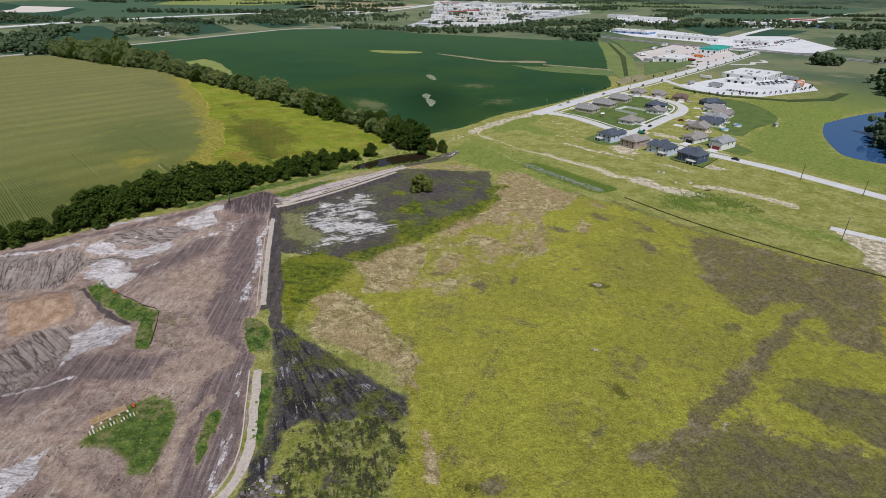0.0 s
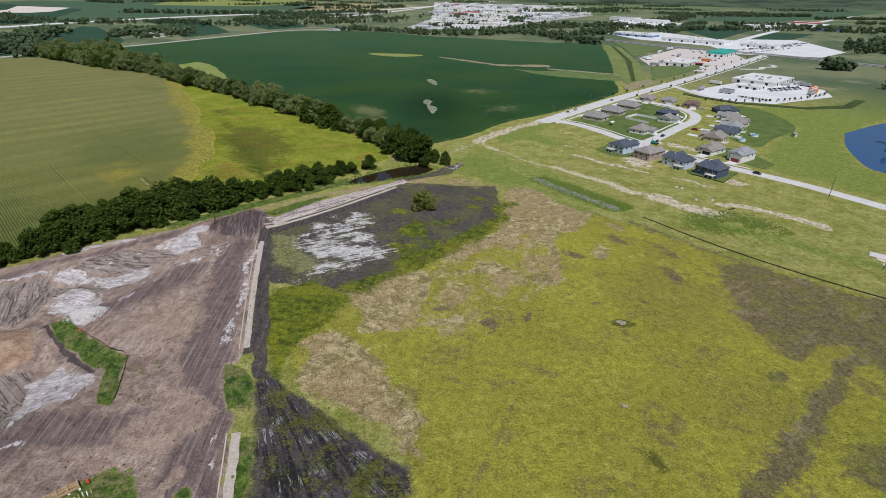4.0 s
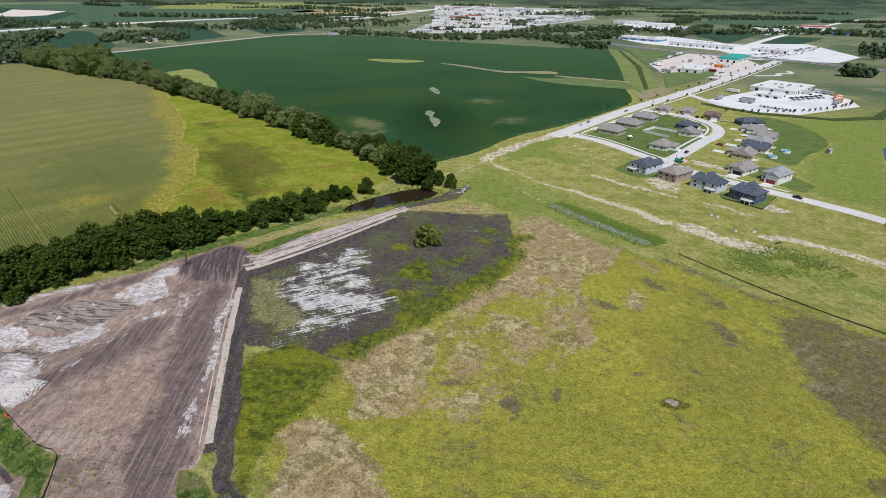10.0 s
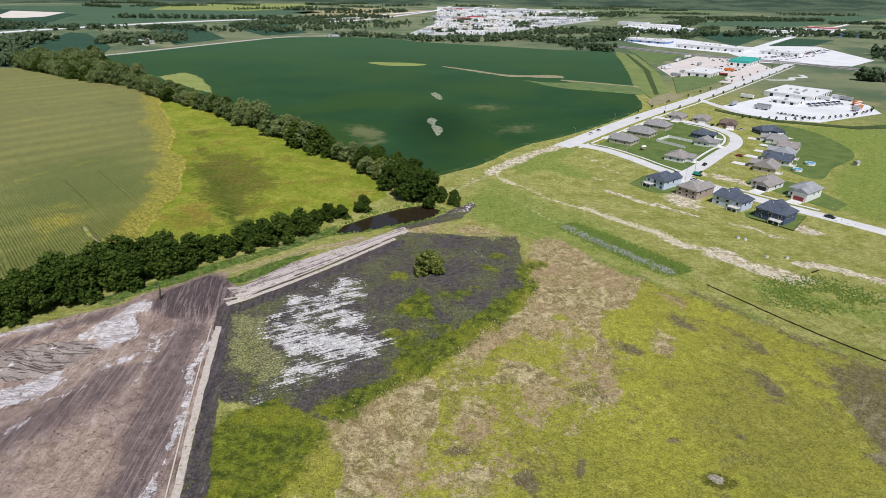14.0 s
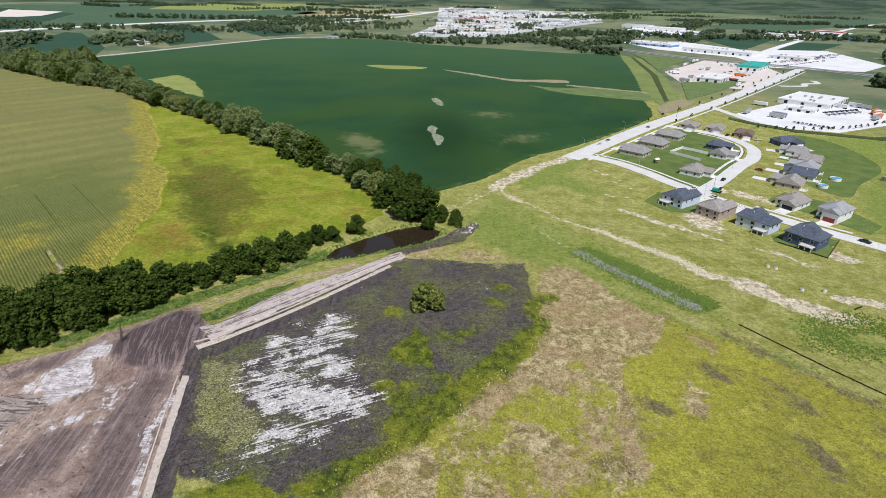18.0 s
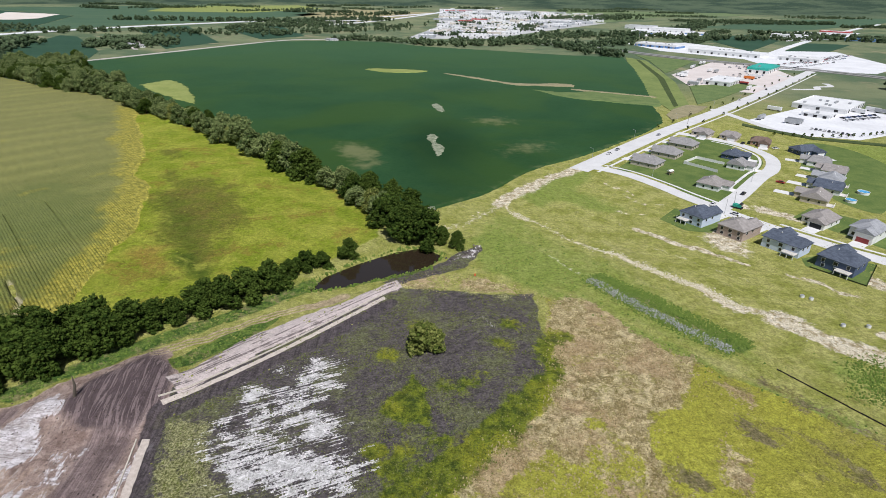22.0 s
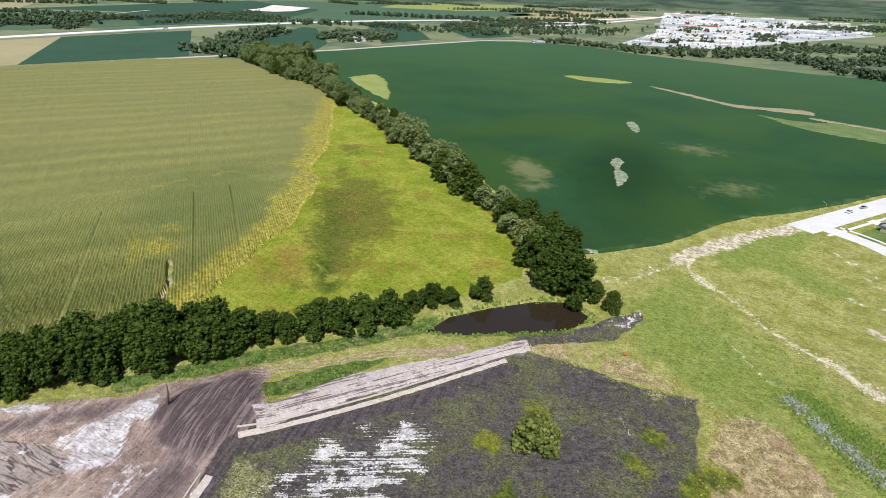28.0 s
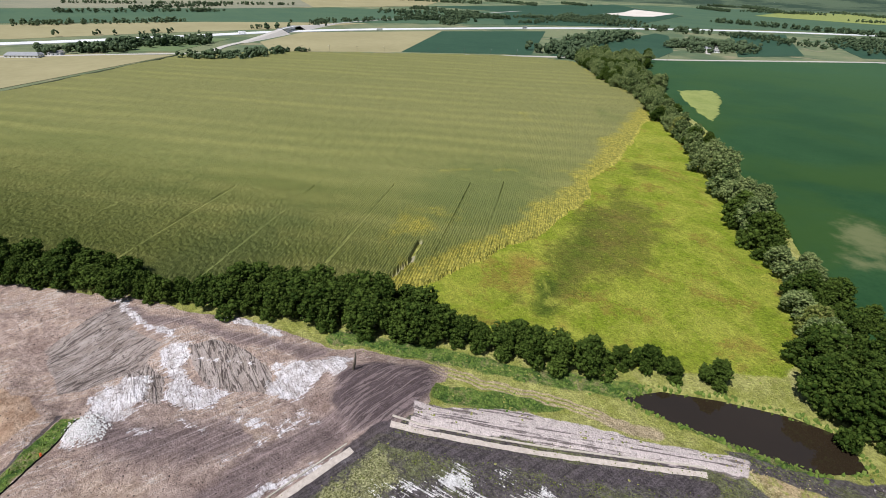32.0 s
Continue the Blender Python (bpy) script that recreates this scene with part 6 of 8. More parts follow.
def house(x, y, turn, w, d, wall, roof, front, label, low=0.0, door=DOOR_WHITE, wing=5.0, hip=3.0, deck=False, drive=10.0, garage_side=1, bare=False):
    """A one-storey house, w along the street and d deep; low: extra storey height at the back. front: +1 if its garage looks along +y."""
    w, d, low, wing = w * 0.88, d * 0.84, low * 0.75, wing * 0.8
    root = empty("house", pose(x, y, 0.0, 0, 0, turn), label, "house", "houses of the subdivision")
    hw, hd, z1 = w / 2, d / 2, 3.0 + low
    part("wall", wall_bm(-hw, hw, -hd, hd, -0.3, z1), WALLS[wall], root)
    rise = 0.5 * min(w, d) * 0.55
    part("roof", roof_bm(-hw, hw, -hd, hd, z1, rise, hip, along_x=w >= d), ROOFS[roof], root)
    s = front
    gx = garage_side * (hw - 3.6)
    y0, y1 = sorted((s * (hd - 1.0), s * (hd + wing)))
    wing_ob = part("garage_wing", wall_bm(gx - 3.5, gx + 3.5, y0, y1, -0.3, z1 - 0.15), WALLS[wall], root)
    part("wing_roof", roof_bm(gx - 3.5, gx + 3.5, min(y0, s * 0.5), max(y1, s * 0.5), z1 - 0.15, 2.1, 0.0, 0.45, False), ROOFS[roof], root)
    g0 = bmesh.new()
    yy = s * (hd + wing)
    tri = [g0.verts.new(p) for p in ((gx - 3.4, yy, z1 - 0.35), (gx + 3.4, yy, z1 - 0.35), (gx, yy, z1 + 1.62))]
    g0.faces.new(tri if s < 0 else tri[::-1])
    ext = bmesh.ops.extrude_face_region(g0, geom=g0.faces[:])
    bmesh.ops.translate(g0, verts=[v for v in ext["geom"] if isinstance(v, bmesh.types.BMVert)], vec=(0, s * 0.05, 0))
    bmesh.ops.recalc_face_normals(g0, faces=g0.faces)
    part("gable", g0, WALLS[wall], wing_ob)
    side = "+y" if s > 0 else "-y"
    wall_piece("garage_door", root, side, yy, gx, 0.0, 4.9, 2.25, 0.07, door)
    wall_piece("front_door", root, side, s * hd, -gx * 0.35, low * 0 + 0.1, 1.0, 2.1, 0.06, DOOR_DARK if bare else TRIM)
    window(root, side, s * hd, -garage_side * hw * 0.6, 1.0, 1.8, 1.4)
    back, bs = ("-y", -1) if s > 0 else ("+y", 1)
    n = max(3, int(w / 4))
    for k in range(n):
        a = -hw + (k + 0.5) * w / n
        window(root, back, bs * hd, a, z1 - 2.1, 1.5 if k % 2 else 1.1, 1.3)
        if low > 1:
            window(root, back, bs * hd, a + 0.4, 0.7, 1.2, 1.2)
    for sd, at in (("-x", -hw), ("+x", hw)):
        for a in (-hd * 0.45, hd * 0.35):
            window(root, sd, at, a, z1 - 2.0, 1.0, 1.2)
    ch = part("vent", box(-hw * 0.3 - 0.15, bs * 1.2 - 0.15, z1 + 1.0, -hw * 0.3 + 0.15, bs * 1.2 + 0.15, z1 + rise * 0.8 + 0.5), TRIM, root)
    if deck:
        dz, dx = z1 - 2.7, -garage_side * (hw - 3.0)
        e0, e1 = sorted((bs * hd, bs * (hd + 3.4)))
        dk = part("deck", box(dx - 2.6, e0, dz - 0.2, dx + 2.6, e1, dz), DECK_PALE, root)
        out = bs * (hd + 3.2)
        for px in (dx - 2.4, dx, dx + 2.4):
            part("post", box(px - 0.12, out - 0.12, -0.3, px + 0.12, out + 0.12, dz - 0.2), TRIM, dk)
        rail = bmesh.new()
        add_box(rail, dx - 2.6, out - 0.05, dz + 0.95, dx + 2.6, out + 0.05, dz + 1.05)
        for k in range(14):
            px = dx - 2.5 + k * 0.385
            add_box(rail, px - 0.03, out - 0.03, dz, px + 0.03, out + 0.03, dz + 0.95)
        part("railing", rail, TRIM, dk)
    if drive:
        e0, e1 = sorted((yy, yy + s * drive))
        m = pose(x, y, 0, 0, 0, turn)
        corners = [m @ Vector(p) for p in ((gx - 2.9, e0, 0), (gx + 2.9, e0, 0), (gx + 2.9, e1, 0), (gx - 2.9, e1, 0))]
        laid("driveway", slab([(c.x, c.y) for c in corners], -0.2, 0.065), WALKWAY, "short white concrete house driveway", "driveway")
    return root


LAWN = plain("watered_lawn", (0.062, 0.112, 0.024), (0.150, 0.195, 0.050), 0.12, bump=0.3, bdist=0.15)
for outline in ([(84, 362), (96, 377), (113, 362), (103, 348), (92, 349)], [(130, 325), (142, 330), (158, 322), (142, 303), (128, 318)],
                [(92, 436), (82, 441), (130, 506), (160, 532), (182, 516), (174, 498), (181, 484), (180, 466), (160, 436), (121, 388), (112, 396), (104, 414)],
                [(196, 452), (206, 470), (236, 520), (258, 500), (252, 440), (216, 402), (196, 380), (186, 402), (206, 430)], [(150, 371), (166, 385), (184, 368), (188, 340), (176, 330)]):
    laid("lawn", slab(outline if len(outline) < 8 else smooth_line(outline + outline[:1], 3)[:-1], -0.1, 0.035), LAWN, "dark green watered house lawn", "lawn")

S = -52
house(101, 361, S, 13, 14, "blue", "slate", 1, "blue-sided house with a dark slate roof and a walkout back", 2.4, deck=True)
house(113, 347, S, 13, 14, "raw", "dun", 1, "unfinished house with bare sheathing on graded soil", 2.4, hip=4, bare=True, door=DOOR_DARK)
house(127.5, 333.5, S, 17, 12, "blue", "slate", 1, "long pale blue house with a dark slate roof", 2.4, deck=True, hip=1.5, garage_side=-1)
house(141, 318, S, 15, 14, "navy", "slate", 1, "navy house with a dark roof and a white back deck", 2.4, deck=True, garage_side=-1)
house(160, 366, S, 13, 15, "white", "dun", -1, "white house with a dun roof and an open garage", door=DOOR_DARK, drive=7)
house(172, 351, S, 12, 15, "white", "pale", -1, "white house with a pale slate roof and a red garage door", 2.4, door=DOOR_RED, drive=7)
house(174, 396, 51, 15, 14, "tan", "dun", 1, "tan house with a dun roof and a wooden deck", deck=True, hip=1.0)
house(190, 413, 51, 14, 15, "white", "slate", 1, "white house with a dark roof beside a round pool", deck=True, hip=0.5)
house(200, 428, 51, 14, 14, "grey", "pale", 1, "grey-sided house with a pale roof", deck=True, drive=8)
house(211, 444, 51, 13, 14, "white", "dun", 1, "white gabled house with a dun roof", hip=0.5, drive=8)
house(213, 464, 60, 13, 15, "white", "grey", 1, "white house with a grey roof", drive=8)
house(219, 492, 15, 18, 13, "navy", "slate", -1, "dark blue house with a slate roof", drive=10)
house(199, 512, -28, 14, 12, "brick", "brown", -1, "brown brick house with a brown roof", drive=6)
house(184, 527, -35, 14, 12, "tan", "dun", -1, "tan house with a dun roof", drive=6)
house(167, 535, -38, 15, 12, "tan", "dun", -1, "tan house with a grey-brown roof and wide drive", drive=6)
house(103, 452, 51, 15, 19, "tan", "grey", 1, "broad ranch house with a grey hipped roof", hip=5, drive=7, wing=3)
house(122, 475, 51, 15, 19, "tan", "grey", 1, "broad ranch house with a grey hipped roof", hip=5, drive=7, wing=3)
house(141, 499, 51, 15, 19, "tan", "grey", 1, "broad ranch house with a grey hipped roof", hip=5, drive=7, wing=3)
house(127, 413, 51, 14, 14, "white", "dun", -1, "white house with a grey-brown roof on a wide lawn", hip=3.5, drive=10)
house(164, 474, 51, 13, 13, "navy", "slate", -1, "dark blue house with a slate roof inside the crescent", drive=5)
house(158, 452, 51, 12, 12, "white", "grey", -1, "white gabled house with a grey roof inside the crescent", hip=0.5, drive=6)


def rail_fence(pts, tall, material, label, board=0.05, step=2.4):
    """A board fence: posts and panels along a line."""
    root = empty("fence", Matrix(), label, "fence")
    line = smooth_line(pts, step) if step > 3 else [tuple(Vector(a).lerp(Vector(b), k / n)) for a, b in zip(pts, pts[1:]) for n in [max(1, round((Vector(b) - Vector(a)).length / step))] for k in range(n)] + [pts[-1]]
    for a, b in zip(line, line[1:]):
        part("post", box(a[0] - 0.06, a[1] - 0.06, -0.2, a[0] + 0.06, a[1] + 0.06, tall + 0.1), material, root)
        d = Vector((b[0] - a[0], b[1] - a[1]))
        n = Vector((-d.y, d.x)).normalized() * board / 2
        bm = bmesh.new()
        v = [bm.verts.new((p[0] + q * n.x, p[1] + q * n.y, z)) for z in (0.08, tall) for q in (-1, 1) for p in (a, b)]
        for f in ((0, 1, 5, 4), (3, 2, 6, 7), (0, 4, 6, 2), (1, 3, 7, 5), (4, 5, 7, 6), (0, 2, 3, 1)):
            bm.faces.new([v[k] for k in f])
        bmesh.ops.recalc_face_normals(bm, faces=bm.faces)
        part("panel", bm, material, root)
    return root


rail_fence([(141, 440), (127, 457), (139, 469), (152, 457)], 1.8, TRIM, "white board fence round a back lawn")
rail_fence([(129, 317), (142, 303), (158, 322)], 0.55, HEDGE_DARK, "thin dark wire fence round a lawn", 0.03)


def pool(x, y, r):
    root = empty("pool", pose(x, y, 0), "round blue garden pool with a pale rim", "pool")
    bm = bmesh.new()
    bmesh.ops.create_cone(bm, cap_ends=False, segments=20, radius1=r, radius2=r, depth=1.3, matrix=Matrix.Translation((0, 0, 0.65)))
    part("shell", bm, TRIM, root)
    bm = bmesh.new()
    bmesh.ops.create_circle(bm, cap_ends=True, segments=20, radius=r - 0.05, matrix=Matrix.Translation((0, 0, 1.15)))
    part("pool_water", bm, POOL, root, "clear blue water")
    rim = bmesh.new()
    for k in range(20):
        a, b = k * math.tau / 20, (k + 1) * math.tau / 20
        add_tube(rim, (math.cos(a) * r, math.sin(a) * r, 1.3), (math.cos(b) * r, math.sin(b) * r, 1.3), 0.14, 0.14, 5)
    part("rim", rim, TRIM, root)


POOL = Mat("pool_water", 0.1, spec=0.5).done((0.08, 0.36, 0.62))
pool(192, 396, 2.6)
pool(207, 410, 2.9)


def shed(x, y, turn):
    root = empty("garden_shed", pose(x, y, 0, 0, 0, turn), "small pale garden shed on a lawn", "shed")
    part("wall", box(-1.6, -1.3, -0.1, 1.6, 1.3, 2.1), WALLS["tan"], root)
    part("roof", roof_bm(-1.6, 1.6, -1.3, 1.3, 2.1, 0.9, 0, 0.25), ROOFS["pale"], root)
    wall_piece("door", root, "-y", -1.3, 0, 0, 1.2, 1.8, 0.05, TRIM)


shed(236, 412, 30)


# ---------------------------------------------------------------- commercial buildings
CLAD = {"white": plain("white_metal_cladding", (0.68, 0.68, 0.68), (0.80, 0.80, 0.80), 0.1, rough=0.5), "teal": plain("teal_metal_cladding", (0.03, 0.36, 0.30), (0.05, 0.46, 0.38), 0.1, rough=0.5),
        "blue": plain("blue_metal_cladding", (0.10, 0.22, 0.46), (0.16, 0.29, 0.55), 0.1, rough=0.5), "red": plain("red_metal_cladding", (0.38, 0.05, 0.05), (0.50, 0.08, 0.07), 0.1, rough=0.5),
        "cream": plain("cream_concrete_wall", (0.55, 0.50, 0.43), (0.66, 0.61, 0.54), 0.1), "grey": plain("grey_metal_cladding", (0.38, 0.40, 0.42), (0.48, 0.50, 0.52), 0.1, rough=0.5)}
UNIT = plain("rooftop_unit_metal", (0.35, 0.36, 0.37), (0.50, 0.51, 0.52), 0.5, rough=0.5, metal=0.4)


def hall(x, y, turn, w, d, h, wall, top, band, label, units=4, doors=5, seed=0):
    """A flat-roofed commercial hall with a parapet band, doors and rooftop units."""
    r = np.random.default_rng(int(abs(x * 7 + y)) + seed)
    root = empty("warehouse", pose(x, y, 0, 0, 0, turn), label, "building", "commercial buildings")
    part("wall", box(-w / 2, -d / 2, -0.3, w / 2, d / 2, h - 1.2), CLAD[wall], root)
    bm = bmesh.new()
    for b in ((-w / 2 - 0.2, -d / 2 - 0.2, w / 2 + 0.2, -d / 2 + 0.2), (-w / 2 - 0.2, d / 2 - 0.2, w / 2 + 0.2, d / 2 + 0.2), (-w / 2 - 0.2, -d / 2 + 0.2, -w / 2 + 0.2, d / 2 - 0.2), (w / 2 - 0.2, -d / 2 + 0.2, w / 2 + 0.2, d / 2 - 0.2)):
        add_box(bm, b[0], b[1], h - 1.2 - (1.6 if band != wall else 0), b[2], b[3], h)
    part("parapet", bm, CLAD[band], root)
    part("roof", box(-w / 2 + 0.2, -d / 2 + 0.2, h - 1.2, w / 2 - 0.2, d / 2 - 0.2, h - 0.6), CLAD[top], root)
    for k in range(units):
        ux, uy = (r.random() - 0.5) * w * 0.7, (r.random() - 0.5) * d * 0.7
        part("rooftop_unit", box(ux - 1.4, uy - 1.0, h - 0.6, ux + 1.4, uy + 1.0, h + 0.9), UNIT, root)
    for k in range(doors):
        a = -w / 2 + (k + 0.5) * w / doors
        wall_piece("loading_door", root, "-y", -d / 2, a, 0.0, min(3.6, w / doors * 0.6), 3.4, 0.08, DOOR_DARK if k % 2 else UNIT)
    for k in range(3):
        wall_piece("loading_door", root, "-x", -w / 2, -d / 2 + (k + 0.5) * d / 3, 0.0, 3.0, 3.2, 0.08, DOOR_DARK)
    return root


hall(394, 930, 52, 64, 26, 7.0, "white", "teal", "teal", "large white dealership hall with a teal parapet and roof", 3, 6)
hall(290, 806, 52, 54, 30, 5, "white", "white", "white", "white workshop hall on a gravel yard", 2, 5)
hall(310, 796, 52, 3, 9, 3.6, "red", "red", "red", "low red annex of a workshop", 0, 1)
hall(334, 668, 45, 62, 44, 4.6, "white", "white", "white", "large white flat-roofed warehouse", 8, 8)
hall(300, 622, 45, 20, 22, 3.4, "white", "white", "white", "small white annex beside the warehouse", 1, 2)
hall(352, 1270, -42, 84, 40, 6.5, "blue", "white", "white", "long blue and grey industrial hall", 5, 9)
hall(434, 1150, -42, 120, 46, 6.5, "white", "white", "white", "long white industrial hall", 6, 10)
hall(520, 1075, -42, 60, 30, 5.5, "white", "white", "white", "white flat-roofed industrial hall", 4, 6)
hall(760, 1580, -40, 80, 40, 9, "white", "white", "white", "distant white flat-roofed store", 3, 5)
hall(860, 1660, -40, 90, 40, 9, "cream", "white", "white", "distant cream flat-roofed store", 3, 5)
hall(970, 1760, -40, 70, 40, 9, "white", "white", "red", "distant white store with a red band", 3, 5)
hall(900, 1540, -40, 60, 26, 6, "blue", "blue", "blue", "distant low blue-roofed hall", 0, 3)
hall(430, 1640, -35, 90, 40, 6, "blue", "white", "white", "distant blue industrial hall", 3, 6)
hall(520, 1740, -35, 90, 46, 9, "white", "white", "white", "distant white industrial hall", 3, 6)
hall(560, 1640, -35, 60, 30, 6, "blue", "white", "white", "distant blue and white hall", 3, 4)
hall(470, 1850, -35, 80, 50, 9, "white", "grey", "white", "distant white industrial hall", 3, 4)
# the distant town
TOWN = [(-140, 1350), (-110, 1760), (-190, 3100), (560, 2850), (400, 2150), (150, 1650), (15, 1400)]
r2 = np.random.default_rng(21)
count, tries = 0, 0
spots = []
while count < 150 and tries < 6000:
    tries += 1
    bx, by = -220 + 800 * r2.random(), 1340 + 1700 * r2.random() ** 1.4
    if not inside(np.array([bx]), np.array([by]), TOWN)[0] or any((bx - a) ** 2 + (by - b) ** 2 < (30 + 0.020 * (by - 1300)) ** 2 for a, b in spots):
        continue
    spots.append((bx, by))
    far = (by - 1340) / 1700
    w, d, h = 18 + 50 * r2.random() * (0.4 + far), 14 + 24 * r2.random(), 4 + 3.5 * r2.random()
    wall = ("white", "cream", "white", "grey", "white", "cream", "grey", "white")[int(r2.integers(8))]
    hall(bx, by, -12 + 6 * r2.random(), w, d, h, wall, "white" if r2.random() < 0.75 else "grey", "red" if r2.random() < 0.04 else wall, "distant flat-roofed town building", 2, 3, count)
    count += 1
# farmsteads
for x, y, t, w, d, wl, rf in ((-600, 1060, 25, 22, 12, "white", "pale"), (-572, 1046, 25, 14, 10, "white", "grey"), (-620, 1100, 20, 30, 14, "white", "dun"), (-292, 1238, 30, 18, 11, "white", "pale"), (-305, 1246, 30, 10, 8, "white", "grey"),
                              (-722, 322, -20, 16, 10, "white", "pale"), (-800, 92, 70, 40, 14, "white", "pale"), (-812, 122, 70, 16, 10, "white", "grey")):
    house(x, y, t, w, d, wl, rf, 1, "distant white farm building among trees", drive=0)


# ---------------------------------------------------------------- vehicles
GLASS_DARK = Mat("car_glass", 0.1, spec=0.6).done((0.02, 0.022, 0.026))
TYRE = plain("tyre_rubber", (0.015, 0.015, 0.015), (0.03, 0.03, 0.03), 4.0)


def car(colour, label, long=4.6, cab=0.5):
    root = empty("car", Matrix(), label, "car", "parked cars")
    bm = bmesh.new()
    prof = [(-long / 2, 0.35), (-long / 2, 0.82), (-long / 2 + 0.9, 0.92), (long / 2 - 0.9, 0.92), (long / 2 - 0.1, 0.80), (long / 2, 0.40)]
    a, b = [bm.verts.new((x, -0.88, z)) for x, z in prof], [bm.verts.new((x, 0.88, z)) for x, z in prof]
    bm.faces.new(a)
    bm.faces.new(b[::-1])
    for k in range(len(prof)):
        j = (k + 1) % len(prof)
        bm.faces.new((a[k], b[k], b[j], a[j]))
    bmesh.ops.recalc_face_normals(bm, faces=bm.faces)
    part("body", bm, colour, root)
    bm = bmesh.new()
    lo = [bm.verts.new(p) for p in ((-1.5, -0.78, 0.9), (1.1, -0.78, 0.9), (1.1, 0.78, 0.9), (-1.5, 0.78, 0.9))]
    hi = [bm.verts.new(p) for p in ((-1.1, -0.62, 1.42), (0.5, -0.62, 1.42), (0.5, 0.62, 1.42), (-1.1, 0.62, 1.42))]
    for k in range(4):
        bm.faces.new((lo[k], lo[(k + 1) % 4], hi[(k + 1) % 4], hi[k]))
    bm.faces.new(hi)
    cabin = part("window", bm, GLASS_DARK, root)
    part("roof", box(-1.08, -0.6, 1.42, 0.48, 0.6, 1.47), colour, root)
    for sx in (-1, 1):
        for sy in (-1, 1):
            bm = bmesh.new()
            bmesh.ops.create_cone(bm, cap_ends=True, segments=10, radius1=0.33, radius2=0.33, depth=0.22, matrix=Matrix.Translation((sx * long * 0.3, sy * 0.82, 0.33)) @ Matrix.Rotation(radians(90), 4, "X"))
            part("wheel", bm, TYRE, root)
    return root


def paint_coat(name, c):
    return plain(name, tuple(v * 0.85 for v in c), c, 0.5, rough=0.3, spec=0.5)


CARS = [car(paint_coat("car_paint_white", (0.75, 0.75, 0.75)), "white car parked on concrete"), car(paint_coat("car_paint_black", (0.03, 0.03, 0.035)), "black car parked on concrete"), car(paint_coat("car_paint_silver", (0.38, 0.39, 0.41)), "silver car parked on concrete"),
        car(paint_coat("car_paint_red", (0.35, 0.03, 0.03)), "red car parked on concrete"), car(paint_coat("car_paint_blue", (0.04, 0.09, 0.25)), "blue car parked on concrete")]
placed = set()


def park(k, x, y, turn, z=0.09):
    c = CARS[k]
    m = pose(x, y, z, 0, 0, turn)
    if k not in placed:
        placed.add(k)
        c.matrix_basis = m
    else:
        copy_thing(c, m)


for k, x, y, t in ((0, 84, 473, 52), (2, 92, 484, 52), (1, 168, 321, -51), (1, 140, 402, 51), (0, 123, 371, -52), (0, 128, 364, -52), (3, 170, 424, 140), (0, 204, 500, 10), (1, 187, 512, 50), (2, 196, 505, 160), (0, 117, 384, 51),
                   (2, 133, 530, 52), (0, 260, 690, 52), (1, 320, 762, 52)):
    park(k, x, y, t)
for k in range(64):
    r = k // 13
    park(int(r2.integers(5)) if k % 3 else 0, 448 + 26 * r + 12.5 * (k % 13) * 0.78 + r2.normal(), 965 + 30 * r + 12.5 * (k % 13) * 0.62 + r2.normal() + 20 * (r % 2), 142 + 180 * (k % 2), 0.1)
for k in range(22):
    park(int(r2.integers(5)), 360 + 42 * r2.random(), 960 + 40 * r2.random() - 30 * (k % 2), 52 + 90 * (k % 2), 0.1)
for k in range(34):
    u, v = k % 12, k // 12
    park((0, 2, 1, 0, 3)[int(r2.integers(5))], 444 + 34 * v + 9.0 * u + r2.normal(), 1000 + 26 * v + 7.0 * u + r2.normal(), 142 + 180 * (k % 2), 0.1)
for k in range(16):
    park((0, 2, 1, 0, 4)[int(r2.integers(5))], 300 + 5 * k + 2 * r2.normal(), 850 + 4 * k - 12 * (k % 3) + 2 * r2.normal(), 52 + 90 * (k % 2), 0.1)
for k in range(14):
    park((0, 1, 2, 4)[k % 4], 312 + 3.1 * k, 602 + 1.4 * k + (9 if k % 2 else 0), 115, 0.1)
for k in range(10):
    park((0, 1, 2)[k % 3], 264 + 3.6 * k * 0.62, 566 - 2.0 * k, 50, 0.1)


def trailer(colour, label):
    root = empty("trailer", Matrix(), label, "trailer", "parked trailers")
    part("box_body", box(-6, -1.25, 1.1, 6, 1.25, 3.9), colour, root)
    part("frame", box(-5.6, -0.5, 0.8, 5.6, 0.5, 1.1), TYRE, root)
    for sx in (-4.6, -3.4, 3.8):
        for sy in (-1, 1):
            bm = bmesh.new()
            bmesh.ops.create_cone(bm, cap_ends=True, segments=10, radius1=0.5, radius2=0.5, depth=0.3, matrix=Matrix.Translation((sx, sy * 1.0, 0.5)) @ Matrix.Rotation(radians(90), 4, "X"))
            part("wheel", bm, TYRE, root)
    return root


TRAILERS = [trailer(CLAD["white"], "white box trailer parked in a yard"), trailer(plain("orange_paint", (0.6, 0.16, 0.03), (0.7, 0.2, 0.04), 0.5, rough=0.5), "orange box trailer parked in a yard"), trailer(UNIT, "grey box trailer parked in a yard")]
placed_t = set()


def park_trailer(k, x, y, turn):
    m = pose(x, y, 0.92 if x < -900 else 0.07, 0, 0, turn)
    if k not in placed_t:
        placed_t.add(k)
        TRAILERS[k].matrix_basis = m
    else:
        copy_thing(TRAILERS[k], m)


